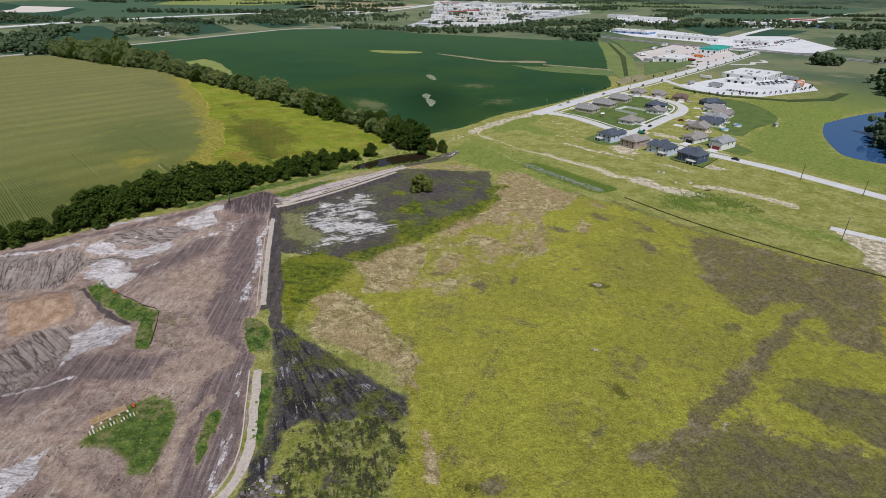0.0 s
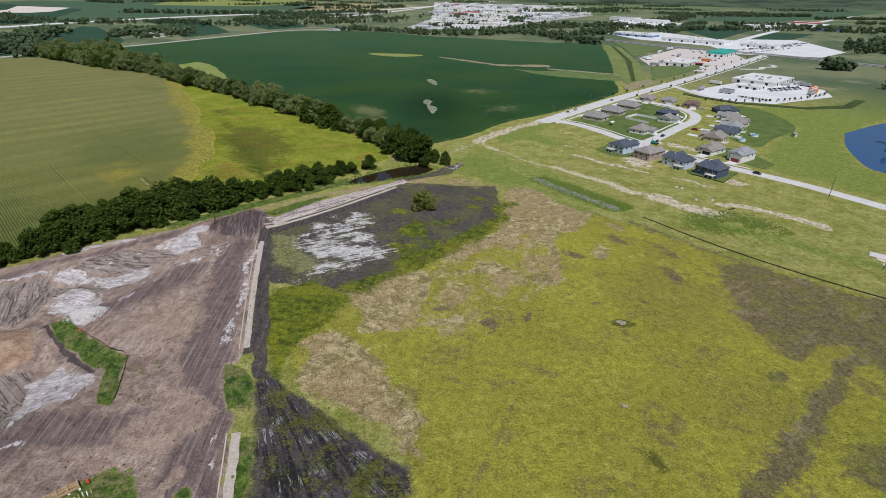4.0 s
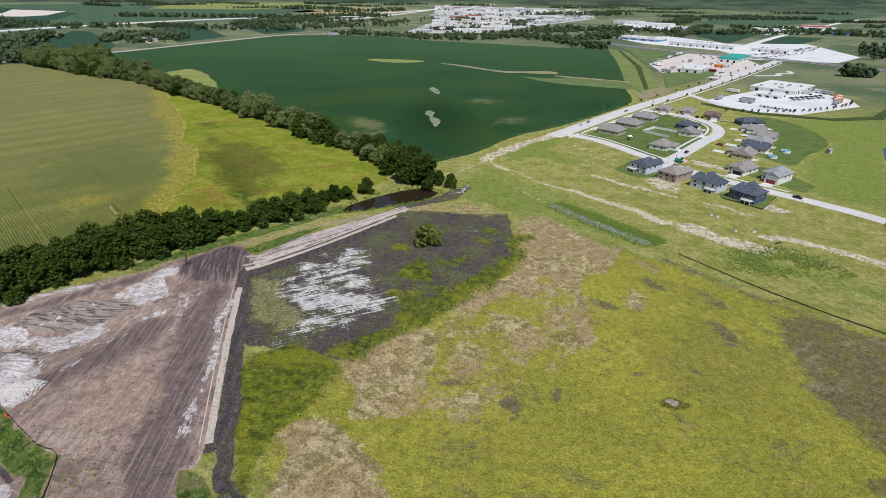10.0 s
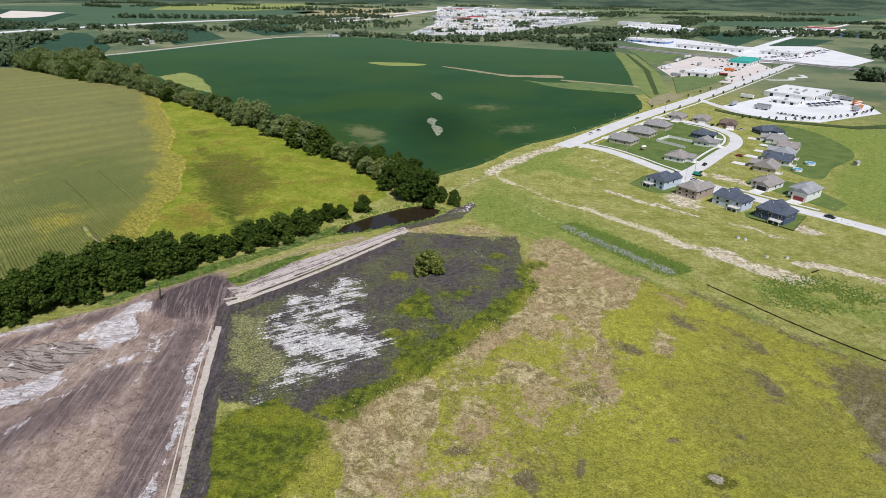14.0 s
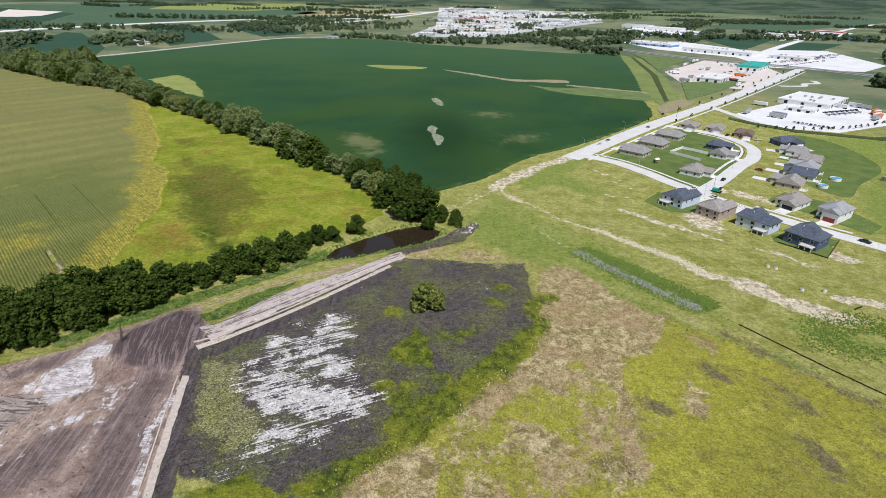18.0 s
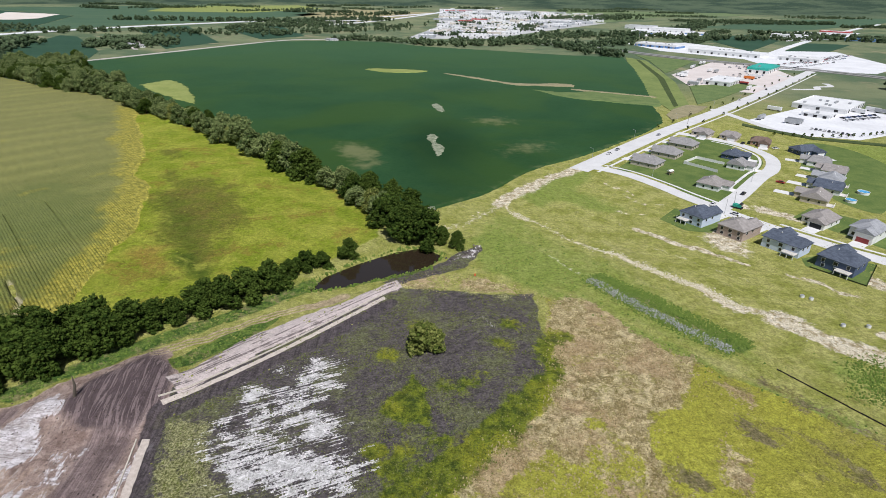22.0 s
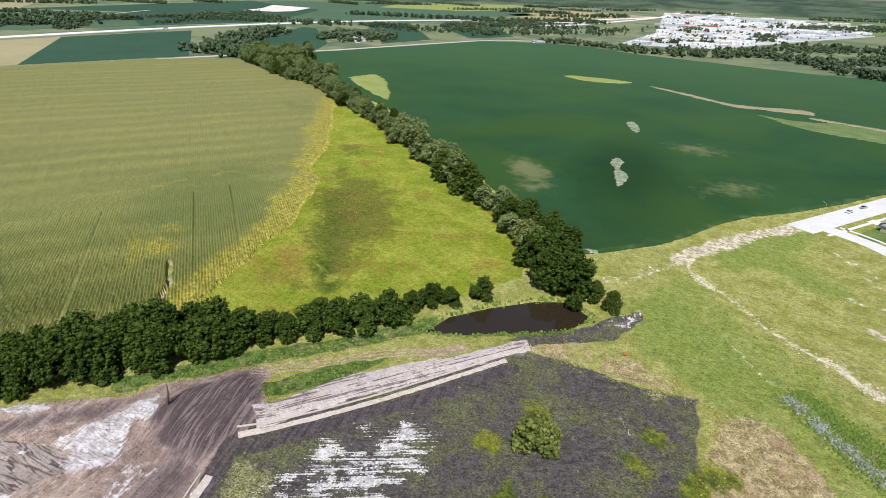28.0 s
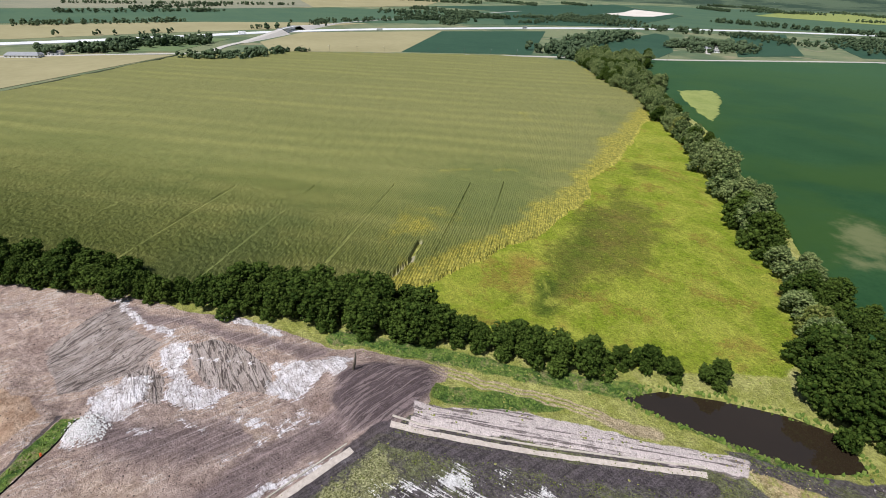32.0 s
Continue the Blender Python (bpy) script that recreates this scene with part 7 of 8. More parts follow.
for k, x, y, t in ((0, 352, 600, 40), (1, 356, 606, 40), (1, 350, 594, 40), (0, 360, 612, 40), (2, 344, 588, 40), (0, 345, 640, 120), (2, 263, 590, 135), (2, 258, 584, 135), (0, 258, 850, 30), (0, 256, 858, 30), (2, 262, 866, 30), (0, 268, 876, 30),
                   (0, 300, 940, 60), (2, 306, 950, 60), (0, 330, 990, 60), (0, 338, 998, 60), (0, 250, 790, 140), (2, 246, 782, 140), (0, -1010, 380, 75), (0, -1020, 640, 92), (2, -1000, 980, 98), (0, -940, 1250, 108), (0, 270, 800, 52), (2, 264, 812, 52), (0, 300, 760, 52), (1, 336, 842, 140), (0, 344, 850, 140), (0, 352, 858, 140), (2, 318, 900, 50), (0, 312, 906, 50), (2, 366, 640, 120),
                   (0, 363, 648, 120), (2, 240, 600, 45), (1, 362, 618, 40), (0, 270, 640, 135)):
    park_trailer(k, x, y, t)


# ---------------------------------------------------------------- distant woods and shelter belts
WOOD_LEAF = leaf_material("distant_leaves", (0.026, 0.046, 0.022), (0.085, 0.118, 0.060))


def woods(line, width, count, size, label):
    """Many low-detail trees along a line, as one mass of leaf clumps."""
    pts = np.array(smooth_line(line, 10.0))
    k = 10
    count = int(count * 1.5)
    pick = rng.integers(0, len(pts), count)
    c = pts[pick] + rng.normal(size=(count, 2)) * width / 2
    h = size * (0.6 + 0.7 * rng.random(count))
    cen = np.repeat(np.column_stack([c, h * 0.5]), k, 0)
    hh = np.repeat(h, k)
    d = rng.normal(size=(count * k, 3))
    d /= np.linalg.norm(d, axis=1)[:, None]
    cen = cen + d * hh[:, None] * [0.30, 0.30, 0.34]
    v, f = clumps(cen, hh * (0.12 + 0.12 * rng.random(count * k)), rng, 0.9)
    me = mesh_np("woodland", v, f, WOOD_LEAF, smooth=False)
    return tagged(new("woodland", me), label, "trees", kind="stuff")


woods([(-265, 1280), (-164, 1240), (-89, 1195), (7, 1210), (80, 1262)], 22, 90, 11, "dark belt of trees along the far side of the soybeans")
woods([(80, 1262), (130, 1262), (167, 1185), (208, 1072), (236, 1090)], 26, 80, 11, "dark belt of trees near the railway")
woods([(150, 1215), (236, 1250), (336, 1424)], 30, 70, 11, "dark belt of trees before the town")
woods([(-40, 1290), (60, 1330), (160, 1420), (260, 1470)], 34, 70, 10, "dark belt of trees before the town")
woods([(250, 2240), (420, 2350), (560, 2480)], 90, 130, 13, "distant dark wood at the edge of town")
woods([(-640, 1050), (-625, 1110), (-590, 1120), (-555, 1090)], 34, 110, 13, "trees round a distant farmstead")
woods([(-585, 1010), (-560, 1050)], 14, 14, 8, "trees beside a distant farm drive")
woods([(-300, 1262), (-270, 1252)], 10, 8, 9, "trees beside a distant farm")
woods([(-735, 268), (-718, 300), (-722, 330), (-738, 352)], 20, 46, 10, "clump of trees round a distant farm")
woods([(-742, 352), (-752, 385), (-762, 410)], 8, 16, 7, "low trees beside a gravel road")
woods([(-822, 110), (-832, 150), (-838, 200)], 18, 40, 11, "dark trees round a distant farm")
woods([(-880, 190), (-888, 250), (-898, 300)], 26, 60, 12, "distant dark wood near the overpass")
woods([(-632, 770), (-668, 800), (-690, 850)], 40, 70, 13, "dark wood at the end of the hedgerow")
woods([(-735, 915), (-770, 985), (-800, 1060)], 34, 80, 14, "distant dark leafy wood")
woods([(-600, 752), (-578, 770)], 22, 24, 13, "dark wood at the end of the hedgerow")
woods([(-440, 1340), (-480, 1400), (-560, 1480), (-600, 1560)], 44, 90, 10, "distant belt of dark trees")
woods([(-560, 1640), (-420, 1600), (-330, 1700), (-200, 1720)], 60, 90, 9, "distant trees by the interchange")
woods([(-560, 2250), (-420, 2350), (-330, 2500)], 60, 70, 12, "distant wood beyond the interchange")
woods([(412, 535), (432, 585), (462, 630), (515, 685)], 14, 24, 15, "dark leafy riverside trees")
woods([(585, 790), (640, 850), (700, 950), (780, 1070)], 26, 40, 14, "dark leafy riverside trees")
woods([(690, 1010), (720, 1080), (800, 1150)], 50, 60, 13, "dark leafy distant trees")
woods([(276, 336), (288, 356), (300, 380), (318, 404), (360, 440)], 10, 70, 13, "dark trees on the river bank")
woods([(474, 785), (486, 775)], 8, 12, 15, "dark round tree by the railway")
woods([(600, 800), (640, 770), (660, 740)], 8, 10, 8, "small dark trees along the railway")
for line in ([(-120, 1420), (0, 1480)], [(-80, 1640), (60, 1600), (140, 1680)], [(-150, 1900), (0, 1880), (180, 1800)], [(-100, 2200), (200, 2180), (380, 2200)], [(-150, 2600), (200, 2560), (460, 2500)], [(-60, 1760), (-40, 2000)], [(100, 1720), (200, 1960)]):
    woods(line, 26, 42, 8, "dark trees between distant town buildings")
for k in range(70):
    a = radians(-78 + 132 * rng.random())
    dist = 1500 + 2300 * rng.random() ** 1.2
    cx, cy = math.sin(a) * dist, math.cos(a) * dist
    if inside(np.array([cx]), np.array([cy]), [(-260, 1300), (-260, 3300), (640, 3000), (480, 2000), (160, 1600)])[0]:
        continue
    t = radians(rng.choice([-38.0, 52.0, 10.0, 0.0]) + 8 * rng.normal())
    L = 60 + 170 * rng.random()
    woods([(cx - math.cos(t) * L, cy - math.sin(t) * L), (cx, cy), (cx + math.cos(t) * L, cy + math.sin(t) * L)], 20 + 30 * rng.random(), int(36 + L * 0.25), 9 + 4 * rng.random(), "distant belt of dark trees")
for line, n in (([(-1235, 60), (-1250, 200), (-1265, 300)], 60), ([(-1190, 560), (-1240, 700), (-1260, 900)], 60), ([(-1120, 1080), (-1200, 1330), (-1300, 1560)], 90), ([(-1090, 420), (-1130, 560)], 12), ([(-1020, 120), (-1040, 300)], 9),
                ([(-1330, 1100), (-1260, 1300), (-1380, 1450)], 60), ([(-1540, 100), (-1560, 420)], 60), ([(-1650, 250), (-1800, 480)], 70), ([(-1900, 100), (-1850, 700)], 80)):
    woods(line, 26, n, 9, "distant shelter belt of dark trees")
SAPLING = tree(3.4, 1.3, LEAF_DARK, 91, "small dark planted street tree", "tree", 5, 0.25, 260)
first = True
for k in range(26):
    t = 0.05 + 0.9 * k / 26
    side = -9.0 if k % 2 else 9.0
    p = Vector(offset_line(smooth_line(MAIN_ROAD[1:5], 8), side)[int(t * len(smooth_line(MAIN_ROAD[1:5], 8)))])
    m = pose(p.x, p.y, 0, 0, 0, 40 * k)
    if first:
        SAPLING.matrix_basis, first = m, False
    else:
        copy_thing(SAPLING, m)
for k in range(22):
    f = k / 22
    copy_thing(SAPLING, pose(222 + 150 * f + rng.normal(), 540 - 8 * math.sin(f * 3.1) + 62 * f * f, 0, 0, 0, 50 * k))


# ---------------------------------------------------------------- overpass, poles
def ramp(pts, half):
    bm = bmesh.new()
    rows = []
    flat = offset_line([p[:2] for p in pts], half), offset_line([p[:2] for p in pts], -half)
    toe = [offset_line([p[:2] for p in pts], half + 2.0 * p[2])[k] for k, p in enumerate(pts)], [offset_line([p[:2] for p in pts], -half - 2.0 * p[2])[k] for k, p in enumerate(pts)]
    for k, p in enumerate(pts):
        rows.append([bm.verts.new((*toe[0][k], -0.1)), bm.verts.new((*flat[0][k], p[2])), bm.verts.new((*flat[1][k], p[2])), bm.verts.new((*toe[1][k], -0.1))])
    for r, s in zip(rows, rows[1:]):
        for k in range(3):
            bm.faces.new((r[k], s[k], s[k + 1], r[k + 1]))
    bmesh.ops.recalc_face_normals(bm, faces=bm.faces)
    return bm


laid("embankment", ramp([(-880, 350, 0.7), (-940, 398, 3.5), (-1000, 442, 7.0)], 5.2), GRAVEL, "pale road embankment rising to the overpass", "embankment")
laid("embankment", ramp([(-1066, 492, 7.0), (-1120, 548, 3.5), (-1180, 612, 0.7)], 5.2), GRAVEL, "pale road embankment falling from the overpass", "embankment")
bridge = empty("overpass", pose(-1033, 467, 0, 0, 0, 142.8), "concrete road overpass over the highway", "bridge")
part("deck", box(-42, -5, 6.0, 42, 5, 7.0), CONCRETE, bridge)
for s in (-1, 1):
    part("parapet", box(-42, s * 4.8 - 0.2, 7.0, 42, s * 4.8 + 0.2, 8.0), WALKWAY, bridge)
for px in (-20, 0, 20):
    part("pier", box(px - 0.8, -4, 0, px + 0.8, 4, 6.0), WALKWAY, bridge)
bridge = empty("overpass", pose(-405, 1830, 0, 0, 0, 40), "distant concrete highway overpass", "bridge")
part("deck", box(-60, -9, 6.0, 60, 9, 7.2), CONCRETE, bridge)
for px in (-36, -12, 12, 36):
    part("pier", box(px - 1, -7, 0, px + 1, 7, 6.0), WALKWAY, bridge)


def utility_pole(tall, label="wooden utility pole with a crossarm"):
    root = empty("utility_pole", Matrix(), label, "pole", "utility poles")
    bm = bmesh.new()
    add_tube(bm, (0, 0, -0.3), (0, 0, tall), 0.17, 0.11, 8)
    part("pole", bm, BARK, root)
    arm = part("crossarm", box(-1.2, -0.07, tall - 0.9, 1.2, 0.07, tall - 0.75), BARK, root)
    for x in (-1.0, 0.0, 1.0):
        part("insulator", box(x - 0.06, -0.06, tall - 0.75, x + 0.06, 0.06, tall - 0.5), TRIM, arm)
    return root


P0 = utility_pole(10.5)
P0.matrix_basis = pose(169, 573, 0, 0, 0, 50)
for k in range(16):
    f = k / 15
    copy_thing(P0, pose(-768 + 240 * f, 372 + 500 * f, 0, 0, 0, 65))
for x, y in ((188, 286), (206, 262), (163, 207)):
    copy_thing(P0, pose(x, y, 0, 0, 0, 50))


def lamp_post(x, y, turn):
    root = empty("street_lamp", pose(x, y, 0, 0, 0, turn), "grey metal street lamp on a tall pole", "street lamp", "street lamps")
    bm = bmesh.new()
    add_tube(bm, (0, 0, 0), (0, 0, 7.5), 0.1, 0.06, 8)
    add_tube(bm, (0, 0, 7.4), (1.6, 0, 7.8), 0.05, 0.04, 6)
    part("pole", bm, UNIT, root)
    part("lamp_head", box(1.5, -0.15, 7.72, 2.1, 0.15, 7.86), UNIT, root)
    part("foot", box(-0.2, -0.2, -0.1, 0.2, 0.2, 0.3), WALKWAY, root)


for x, y, t in ((97, 421, 40), (70, 458, 140), (118, 372, 140), (154, 424, 140), (110, 512, 140), (160, 573, 140), (215, 640, 140), (265, 700, 140)):
    lamp_post(x, y, t)


# ---------------------------------------------------------------- silt fences, snag, timber, barrels, risers
FABRIC = plain("black_silt_fabric", (0.010, 0.010, 0.010), (0.028, 0.028, 0.028), 1.0)


def silt_fence(pts, label):
    root = empty("silt_fence", Matrix(), label, "fence")
    line = smooth_line(pts, 2.4)
    for a, b in zip(line, line[1:]):
        za, zb = zat(*a), zat(*b)
        bm = bmesh.new()
        add_tube(bm, (a[0], a[1], za - 0.3), (a[0], a[1], za + 0.95), 0.05, 0.04, 5)
        part("stake", bm, WOOD, root)
        bm = bmesh.new()
        d = Vector((b[0] - a[0], b[1] - a[1]))
        n = Vector((-d.y, d.x)).normalized()
        sag = 0.05 * math.sin(a[0] * 3)
        mid = ((a[0] + b[0]) / 2 + n.x * 0.12, (a[1] + b[1]) / 2 + n.y * 0.12, (za + zb) / 2 + sag)
        top = [(*a, za + 0.45), (mid[0], mid[1], mid[2] + 0.40), (*b, zb + 0.45)]
        low = [(*a, za - 0.1), (mid[0], mid[1], mid[2] - 0.1), (*b, zb - 0.1)]
        for q in (0.02, -0.02):
            t, l = [bm.verts.new((p[0] + n.x * q, p[1] + n.y * q, p[2])) for p in top], [bm.verts.new((p[0] + n.x * q, p[1] + n.y * q, p[2])) for p in low]
            for k in range(2):
                f = (l[k], l[k + 1], t[k + 1], t[k])
                bm.faces.new(f if q > 0 else f[::-1])
        part("fabric", bm, FABRIC, root)
    return root


silt_fence(SILT_E, "long black silt fence along the edge of the meadow")
silt_fence(SILT_W, "black silt fence bending round a grassy hollow")
snag = empty("dead_trunk", pose(-104, 221, zat(-104, 221), 0, 10, 20), "leaning bare dead tree trunk on a soil heap", "dead tree")
bm = bmesh.new()
add_tube(bm, (0, 0, -0.4), (0.3, 0.1, 3.2), 0.42, 0.32, 7)
add_tube(bm, (0.3, 0.1, 3.2), (-0.3, 0.6, 6.0), 0.32, 0.10, 7)
part("trunk", bm, BARK, snag)
bm = bmesh.new()
add_tube(bm, (0.25, 0.1, 2.4), (1.2, -0.3, 3.8), 0.09, 0.03, 5)
part("branch", bm, BARK, snag)

TIMBER = plain("fresh_timber", (0.36, 0.24, 0.13), (0.55, 0.40, 0.24), 1.2, by="")
rack = empty("timber_rack", pose(-78.4, 89.6, zat(-78, 90), 0, 0, 46), "long timber frame with crossbars on pale blocks", "timber rack")
for s in (-1, 0.1, 1):
    part("beam", box(-4.0, s * 0.85 - 0.14, 0.45, 4.0, s * 0.85 + 0.14, 0.95), TIMBER, rack)
for k in range(5):
    x = -3.8 + k * 1.9
    part("crossbar", box(x - 0.14, -1.1, 0.95, x + 0.14, 1.1, 1.2), TIMBER, rack)
    part("block", box(x - 0.22, -1.25, -0.1, x + 0.22, -0.85, 0.45), TRIM, rack)
    part("block", box(x - 0.22, 0.85, -0.1, x + 0.22, 1.25, 0.45), TRIM, rack)
slats = [empty("timber_pile", pose(-76.2, 87.6, zat(-76, 88), 0, 0, 46), "pale timber slats laid in a row on grass", "timber")]
for k in range(16):
    x = -5.5 + k * 0.72
    part("slat", box(x - 0.09, -0.8 + 0.3 * rng.random(), 0.0, x + 0.09, 0.5 + 0.5 * rng.random(), 0.14), TRIM if k % 3 else TIMBER, slats[0])


def barrel(x, y, colour, label):
    root = empty("barrel", pose(x, y, zat(x, y)), label, "barrel")
    bm = bmesh.new()
    add_tube(bm, (0, 0, 0), (0, 0, 1.0), 0.32, 0.24, 10)
    part("drum", bm, colour, root)
    bm = bmesh.new()
    add_tube(bm, (0, 0, -0.02), (0, 0, 0.1), 0.45, 0.42, 10)
    part("foot", bm, FABRIC, root)


ORANGE = plain("orange_plastic", (0.65, 0.10, 0.03), (0.78, 0.15, 0.04), 2.0, rough=0.5)
for x, y in ((-3, 298), (-74.5, 93.5), (-114, 148)):
    barrel(x, y, ORANGE, "orange plastic marker drum on the ground")


def riser(x, y):
    root = empty("manhole_riser", pose(x, y, 0, 0, 0, 30), "pale concrete manhole riser standing in grass", "manhole")
    bm = bmesh.new()
    add_tube(bm, (0, 0, -0.3), (0, 0, 0.8), 0.75, 0.7, 12)
    part("shaft", bm, WALKWAY, root)
    bm = bmesh.new()
    add_tube(bm, (0, 0, 0.8), (0, 0, 0.95), 0.55, 0.55, 12)
    part("cover", bm, UNIT, root)


for x, y in ((113.5, 293.0), (115.8, 291.5), (117, 275), (125, 275)):
    riser(x, y)
flat = empty("pipe_section", pose(130, 264, 0, 0, 0, 30), "dark pipe section lying in the grass", "pipe")
bm = bmesh.new()
add_tube(bm, (-2, 0, 0.25), (2, 0, 0.25), 0.28, 0.28, 10)
part("pipe", bm, FABRIC, flat)
playset = empty("playset", pose(111, 433, 0, 0, 0, 30), "pale wooden garden playset on a lawn", "playset")
for k, (px, py) in enumerate(((-1.5, -1), (1.5, -1), (-1.5, 1), (1.5, 1))):
    part("post", box(px - 0.08, py - 0.08, 0, px + 0.08, py + 0.08, 2.4), WOOD, playset)
part("platform", box(-1.6, -1.1, 1.2, 1.6, 1.1, 1.35), WOOD, playset)
part("canopy", roof_bm(-1.5, 1.5, -1, 1, 2.4, 0.7, 0, 0.2), TRIM, playset)
drill = empty("drill_rig", pose(128, 381, 0, 0, 0, -40), "green construction drill rig with a tall mast", "construction machine")
GREENP = plain("green_machine_paint", (0.02, 0.25, 0.18), (0.03, 0.34, 0.25), 1.0, rough=0.5)
part("body", box(-2.2, -1.1, 0.5, 1.6, 1.1, 2.0), GREENP, drill)
part("cab", box(1.0, -1.0, 2.0, 2.2, 1.0, 3.0), GLASS_DARK, drill)
for s in (-1, 1):
    part("track", box(-2.4, s * 1.1 - 0.3, 0.0, 2.4, s * 1.1 + 0.3, 0.7), TYRE, drill)
bm = bmesh.new()
add_tube(bm, (-1.8, 0, 1.8), (-2.2, 0, 8.0), 0.14, 0.1, 6)
part("mast", bm, UNIT, drill)


# ---------------------------------------------------------------- ground vegetation and loose stones (too many to count)
def tuft_mesh(name, x, y, z, wide, tall, material, label, category, sides=5):
    """Leaning pointed tufts: each a small uneven cone."""
    n = len(x)
    a = rng.random((n, 1)) * math.tau + np.arange(sides)[None] * math.tau / sides + 0.5 * rng.random((n, sides))
    r = wide[:, None] * (0.6 + 0.8 * rng.random((n, sides)))
    ring = np.stack([x[:, None] + np.cos(a) * r, y[:, None] + np.sin(a) * r, np.repeat(z[:, None] - 0.05, sides, 1)], -1)
    top = np.stack([x + rng.normal(size=n) * wide * 0.5, y + rng.normal(size=n) * wide * 0.5, z + tall * (0.7 + 0.6 * rng.random(n))], -1)
    mid_r = wide[:, None] * (0.5 + 0.7 * rng.random((n, sides)))
    mid = np.stack([x[:, None] + np.cos(a + 0.6) * mid_r, y[:, None] + np.sin(a + 0.6) * mid_r, z[:, None] + tall[:, None] * (0.35 + 0.4 * rng.random((n, sides)))], -1)
    v = np.concatenate([ring, mid, top[:, None]], 1)
    k = 2 * sides + 1
    f = []
    for s in range(sides):
        t = (s + 1) % sides
        f += [(s, t, sides + s), (t, sides + t, sides + s), (sides + s, sides + t, 2 * sides)]
    f = (np.array(f)[None] + (np.arange(n) * k)[:, None, None]).reshape(-1, 3)
    me = mesh_np(name, v.reshape(-1, 3), f, material, smooth=False)
    return tagged(new(name, me), label, category, kind="stuff")


def tuft_material(name, a, b, c):
    m = Mat(name, 0.85, spec=0.15)
    i = m.island()
    col = m.mix(m.step(i, 0.0, 0.6), a, b)
    col = m.mix(m.step(i, 0.75, 1.0), col, c)
    return m.done(m.mix(m.calc("MULTIPLY", m.noise(0.08, 4), 0.5), col, a))


def scatter(n, box_, weight):
    x = box_[0] + (box_[1] - box_[0]) * rng.random(n)
    y = box_[2] + (box_[3] - box_[2]) * rng.random(n)
    keep = rng.random(n) < weight(x, y)
    x, y = x[keep], y[keep]
    return x, y, ground_height(x, y)


def sow(name, n, box_, weight, wide, tall, material, label, category="grass"):
    x, y, z = scatter(n, box_, weight)
    s = 0.55 + 0.9 * rng.random(len(x)) ** 1.5
    return tuft_mesh(name, x, y, z, wide * s, tall * s, material, label, category)


T_MEADOW = tuft_material("meadow_tufts", (0.24, 0.235, 0.040), (0.33, 0.32, 0.054), (0.40, 0.38, 0.075))
T_DRY = tuft_material("dry_tufts", (0.22, 0.175, 0.08), (0.42, 0.34, 0.19), (0.58, 0.49, 0.29))
T_BROWN = tuft_material("brown_weeds", (0.13, 0.11, 0.06), (0.21, 0.175, 0.105), (0.34, 0.28, 0.18))
T_LUSH = tuft_material("green_weeds", (0.06, 0.08, 0.012), (0.15, 0.17, 0.035), (0.25, 0.25, 0.10))
T_BRIGHT = tuft_material("bright_grass", (0.17, 0.215, 0.022), (0.26, 0.285, 0.035), (0.33, 0.325, 0.07))
T_VERGE = tuft_material("verge_tufts", (0.19, 0.205, 0.05), (0.29, 0.29, 0.08), (0.36, 0.34, 0.13))
T_SILVER = tuft_material("silver_weeds", (0.15, 0.17, 0.13), (0.32, 0.33, 0.32), (0.50, 0.50, 0.51))
T_FRESH = tuft_material("fresh_green_weeds", (0.085, 0.14, 0.024), (0.145, 0.21, 0.040), (0.18, 0.245, 0.055))


def w_meadow(x, y):
    k = covers(x, y)
    return k["meadow"] * (1 - k["lush"]) * np.clip(1 - 1.6 * k["tan"], 0, 1) * np.clip(1 - 1.4 * k["brown"], 0, 1) * np.clip(1 - 2 * np.maximum(k["grey"], k["spot"]), 0, 1) * (0.25 + 0.75 * (fbm(x, y, 7, 101) > 0.46))


def w_dry(x, y):
    return covers(x, y)["tan"] ** 2 * (0.1 + 0.9 * (fbm(x, y, 6, 102) > 0.48))


def w_brown(x, y):
    k = covers(x, y)
    return np.clip(k["brown"] * 1.1, 0, 1) ** 2 * (0.25 + 0.75 * (fbm(x, y, 5, 103) > 0.45))


def w_lush(x, y):
    k = covers(x, y)
    spots = (fbm(x, y, 9, 104) > 0.52) * 0.55 + 0.10
    return np.maximum(0.8 * k["lush"] ** 2 * (fbm(x, y, 7, 107) > 0.5), k["soil"] * spots) * (1 - 0.8 * k["clay"]) * (1 - k["site"]) * (1 - k["ditch"]) * (1 - k["bank"]) * (1 - 0.7 * k["mud"] * (1 - k["mudgreen"]))


def w_fresh(x, y):
    k = covers(x, y)
    return np.maximum(k["fresh"] ** 2, 0.12 * k["green_e"])


def w_bright(x, y):
    k = covers(x, y)
    return k["bright"] * (1 - 0.85 * k["dusk"]) * (1 - k["deep"]) * (0.15 + 0.8 * (fbm(x, y, 8, 105) > 0.47))


def w_base(x, y):
    k = covers(x, y)
    rest = 1 - np.maximum.reduce([k["meadow"], k["soil"], k["site"], k["bright"], k["bare"], k["tan"], k["lush"], k["ditch"]])
    return np.clip(rest, 0, 1) * (fbm(x, y, 8, 106) > 0.5) * np.where((y > 370) & (x > 60), 0.0, 1.0)


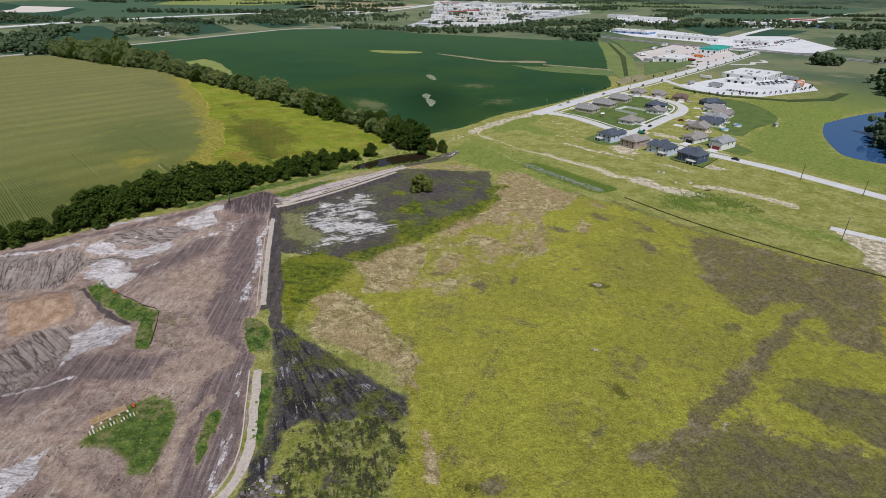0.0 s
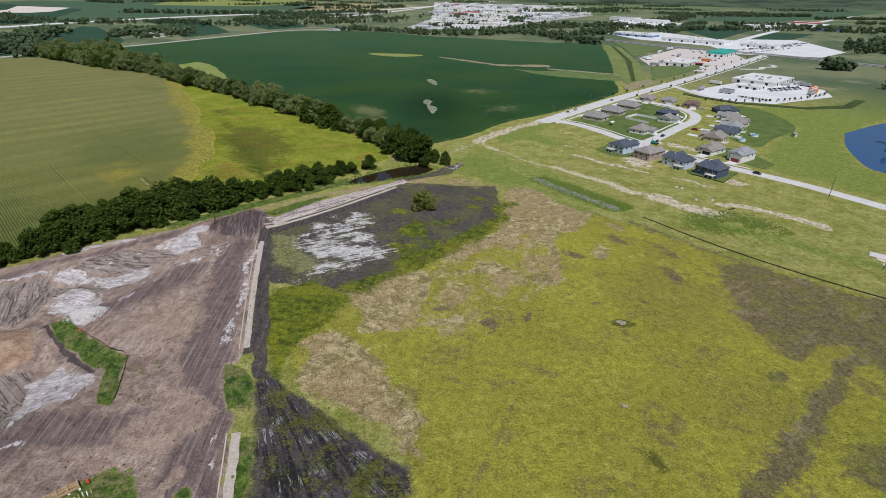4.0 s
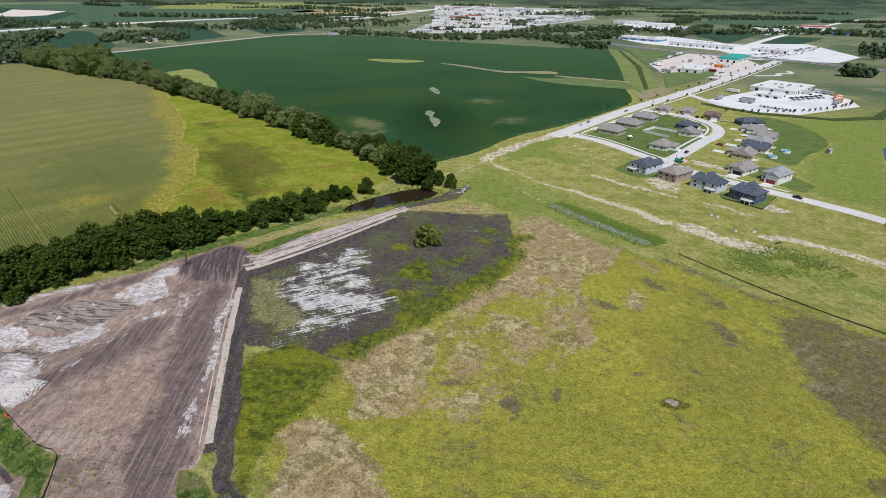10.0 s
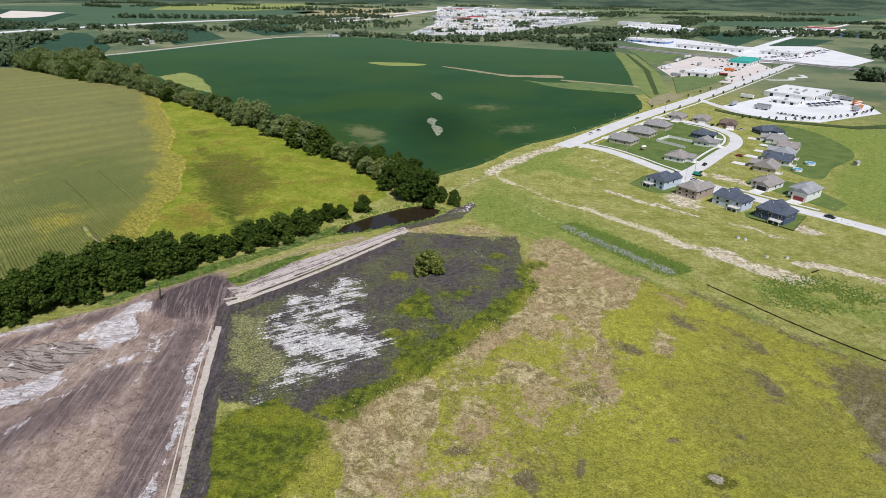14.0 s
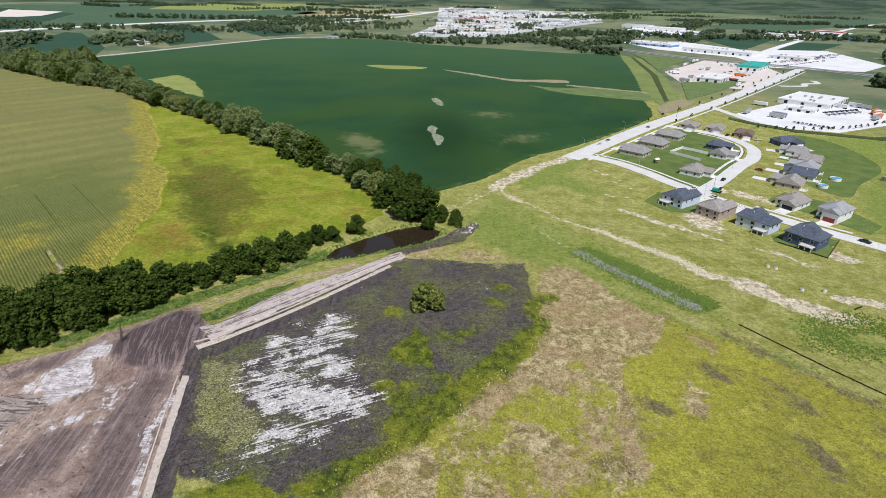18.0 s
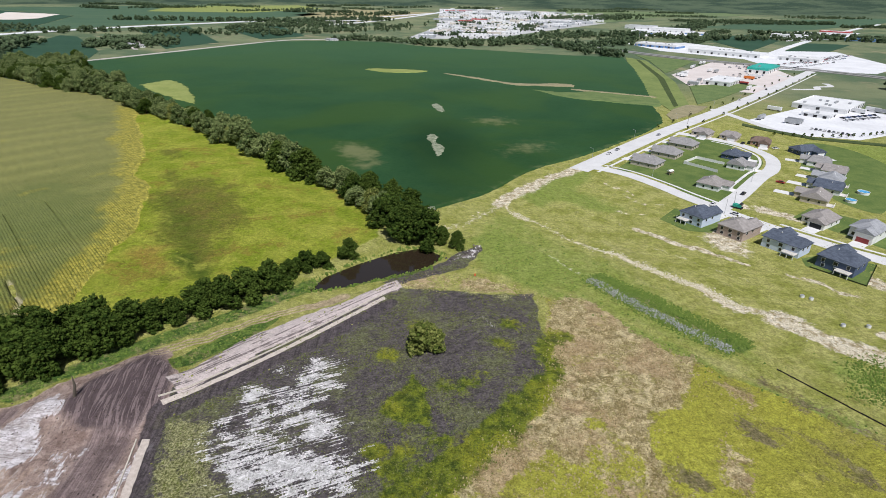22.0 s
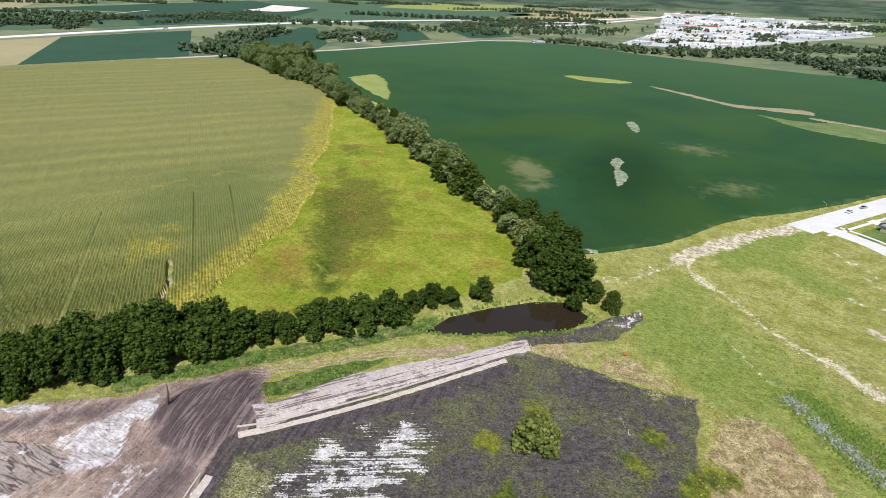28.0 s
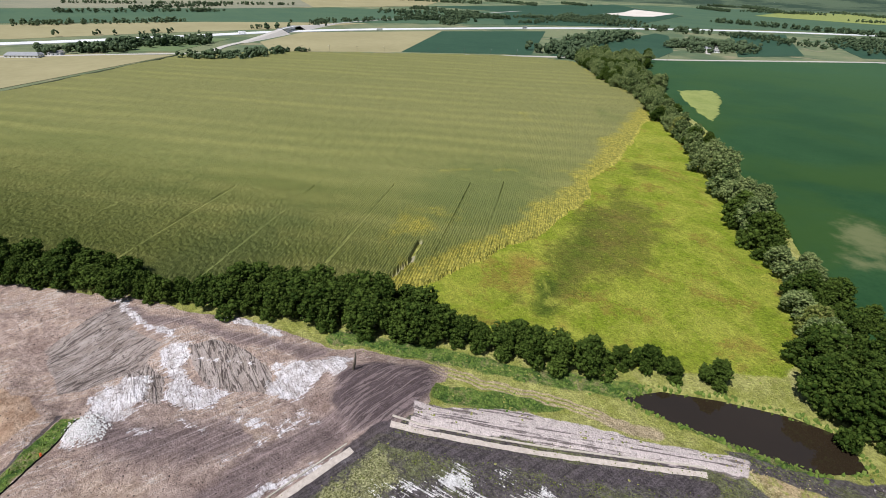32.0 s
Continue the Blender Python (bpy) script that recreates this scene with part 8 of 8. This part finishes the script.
sow("meadow_grass", 110000, (-40, 165, 55, 285), w_meadow, 0.19, 0.17, T_MEADOW, "yellow-green meadow grass in uneven tufts")
sow("dry_grass", 90000, (-50, 70, 70, 300), w_dry, 0.15, 0.32, T_DRY, "dry tan grass in uneven tufts")
sow("brown_weed", 24000, (-10, 165, 55, 215), w_brown, 0.18, 0.26, T_BROWN, "brown withered weeds")
sow("green_weed", 90000, (-80, 25, 55, 305), w_lush, 0.14, 0.18, T_LUSH, "green weeds on dark soil")
sow("fresh_weed", 50000, (-132, 130, 68, 350), w_fresh, 0.30, 0.34, T_FRESH, "fresh green weeds on banks and verges")
sow("triangle_grass", 46000, (-340, -45, 245, 600), w_bright, 0.30, 0.2, T_BRIGHT, "bright yellow-green meadow grass")
sow("verge_grass", 24000, (-130, 200, 150, 440), w_base, 0.28, 0.16, T_VERGE, "short green verge grass")
sow("silver_weed", 30000, (34, 84, 250, 304), lambda x, y: ribbon(x + 2 * (fbm(x, y, 6, 121) - 0.5), y, SILVER, 1.8, 1.0) * (0.3 + 0.7 * (fbm(x, y, 4, 122) > 0.4)), 0.22, 0.45, T_SILVER, "silvery grey withered reeds", "reeds")
sow("bank_weed", 90000, (34, 146, 230, 310), lambda x, y: np.maximum.reduce([0.4 * area(x, y, [(101, 241), (107, 254), (118, 259), (127, 261), (140, 252), (145, 237), (128, 240), (115, 237), (106, 235)], 4) * (fbm(x, y, 6, 123) > 0.42), ribbon(x, y, [(44, 301), (56, 290), (67, 277), (80, 263)], 2.6, 1.6), 0.6 * ribbon(x, y, SILVER, 3.5, 1.5)]), 0.24, 0.36, T_FRESH, "lush green weeds beside withered reeds", "weeds")
sow("pond_reed", 2600, (-70, -8, 276, 330), lambda x, y: np.clip(1 - np.abs(area(x, y, POND, 6) - 0.36) * 6, 0, 1), 0.45, 0.9, T_FRESH, "green reeds round the pond", "reeds")

STONE = tuft_material("pale_rubble", (0.42, 0.37, 0.26), (0.66, 0.60, 0.46), (0.80, 0.76, 0.64))
DEBRIS = tuft_material("dark_debris", (0.06, 0.05, 0.05), (0.22, 0.19, 0.18), (0.70, 0.68, 0.66))
CLOD = tuft_material("soil_clods", (0.055, 0.042, 0.038), (0.16, 0.12, 0.105), (0.34, 0.28, 0.25))


def stones(name, n, box_, weight, size, material, label, category):
    x, y, z = scatter(n, box_, weight)
    s = size * (0.5 + 1.0 * rng.random(len(x)) ** 2)
    v, f = clumps(np.column_stack([x, y, z + s * 0.25]), s, rng, 0.65)
    return tagged(new(name, mesh_np(name, v, f, material, smooth=False)), label, category, kind="stuff")


rx_, ry_ = np.array(smooth_line(RUBBLE, 0.25)).T
pk = rng.integers(0, len(rx_), 5200)
side_ = rng.normal(size=5200) * np.where(rx_[pk] > 95, 1.8, 1.2) * (0.6 + 0.8 * fbm(rx_[pk], ry_[pk], 12, 114))
rx_, ry_ = rx_[pk] + 0.66 * side_, ry_[pk] + 0.75 * side_
keep_ = rng.random(5200) < 0.06 + 0.94 * (fbm(rx_, ry_, 16, 111) > 0.47)
rx_, ry_ = rx_[keep_], ry_[keep_]
rs_ = 0.12 + 0.24 * rng.random(len(rx_)) ** 2
rv_, rf_ = clumps(np.column_stack([rx_, ry_, ground_height(rx_, ry_) + 0.2 * rs_]), rs_, rng, 0.65)
tagged(new("rubble", mesh_np("rubble", rv_, rf_, STONE, smooth=False)), "pale broken rubble along a drainage line", "rubble", kind="stuff")
stones("rubble", 1500, (125, 170, 238, 275), lambda x, y: ribbon(x, y, RUBBLE_B, 2.0, 1.0), 0.50, STONE, "pale broken rubble in a ditch", "rubble")
stones("rubble", 2200, (-25, 62, 335, 445), lambda x, y: ribbon(x, y, DIRT_PATH, 3.0, 2.0) * 0.6, 0.40, STONE, "pale stones along a dirt track", "rubble")
stones("rubble", 420, (-16, 4, 304, 330), lambda x, y: ribbon(x, y, [(-13, 311), (-6, 315), (-3, 322)], 1.8, 1.5), 0.45, DEBRIS, "broken debris at the end of the pond", "rubble")
stones("rubble", 900, (-40, -28, 60, 78), lambda x, y: blob(x, y, -34.5, 69, 5, 3, 60, 0.6), 0.42, DEBRIS, "heap of broken grey rubble beside an erosion mat", "rubble")
stones("soil_clods", 14000, (-180, -42, 58, 248), lambda x, y: area(x, y, SITE, 2) * np.clip(1 - ribbon(x, y, STRIP_A, 2, 0.5) - ribbon(x, y, STRIP_B, 2, 0.5), 0, 1) * (0.1 + 0.5 * (fbm(x, y, 12, 112) > 0.52)), 0.17, CLOD, "loose clods of bare soil", "soil")
stones("chalk_lumps", 3000, (-126, -112, 150, 164), lambda x, y: blob(x, y, -118, 157, 4.6, 3.6, 20, 0.5), 0.24, plain("chalk_lumps", (0.48, 0.46, 0.45), (0.70, 0.68, 0.67), 2.0), "heap of pale clay lumps", "heap")
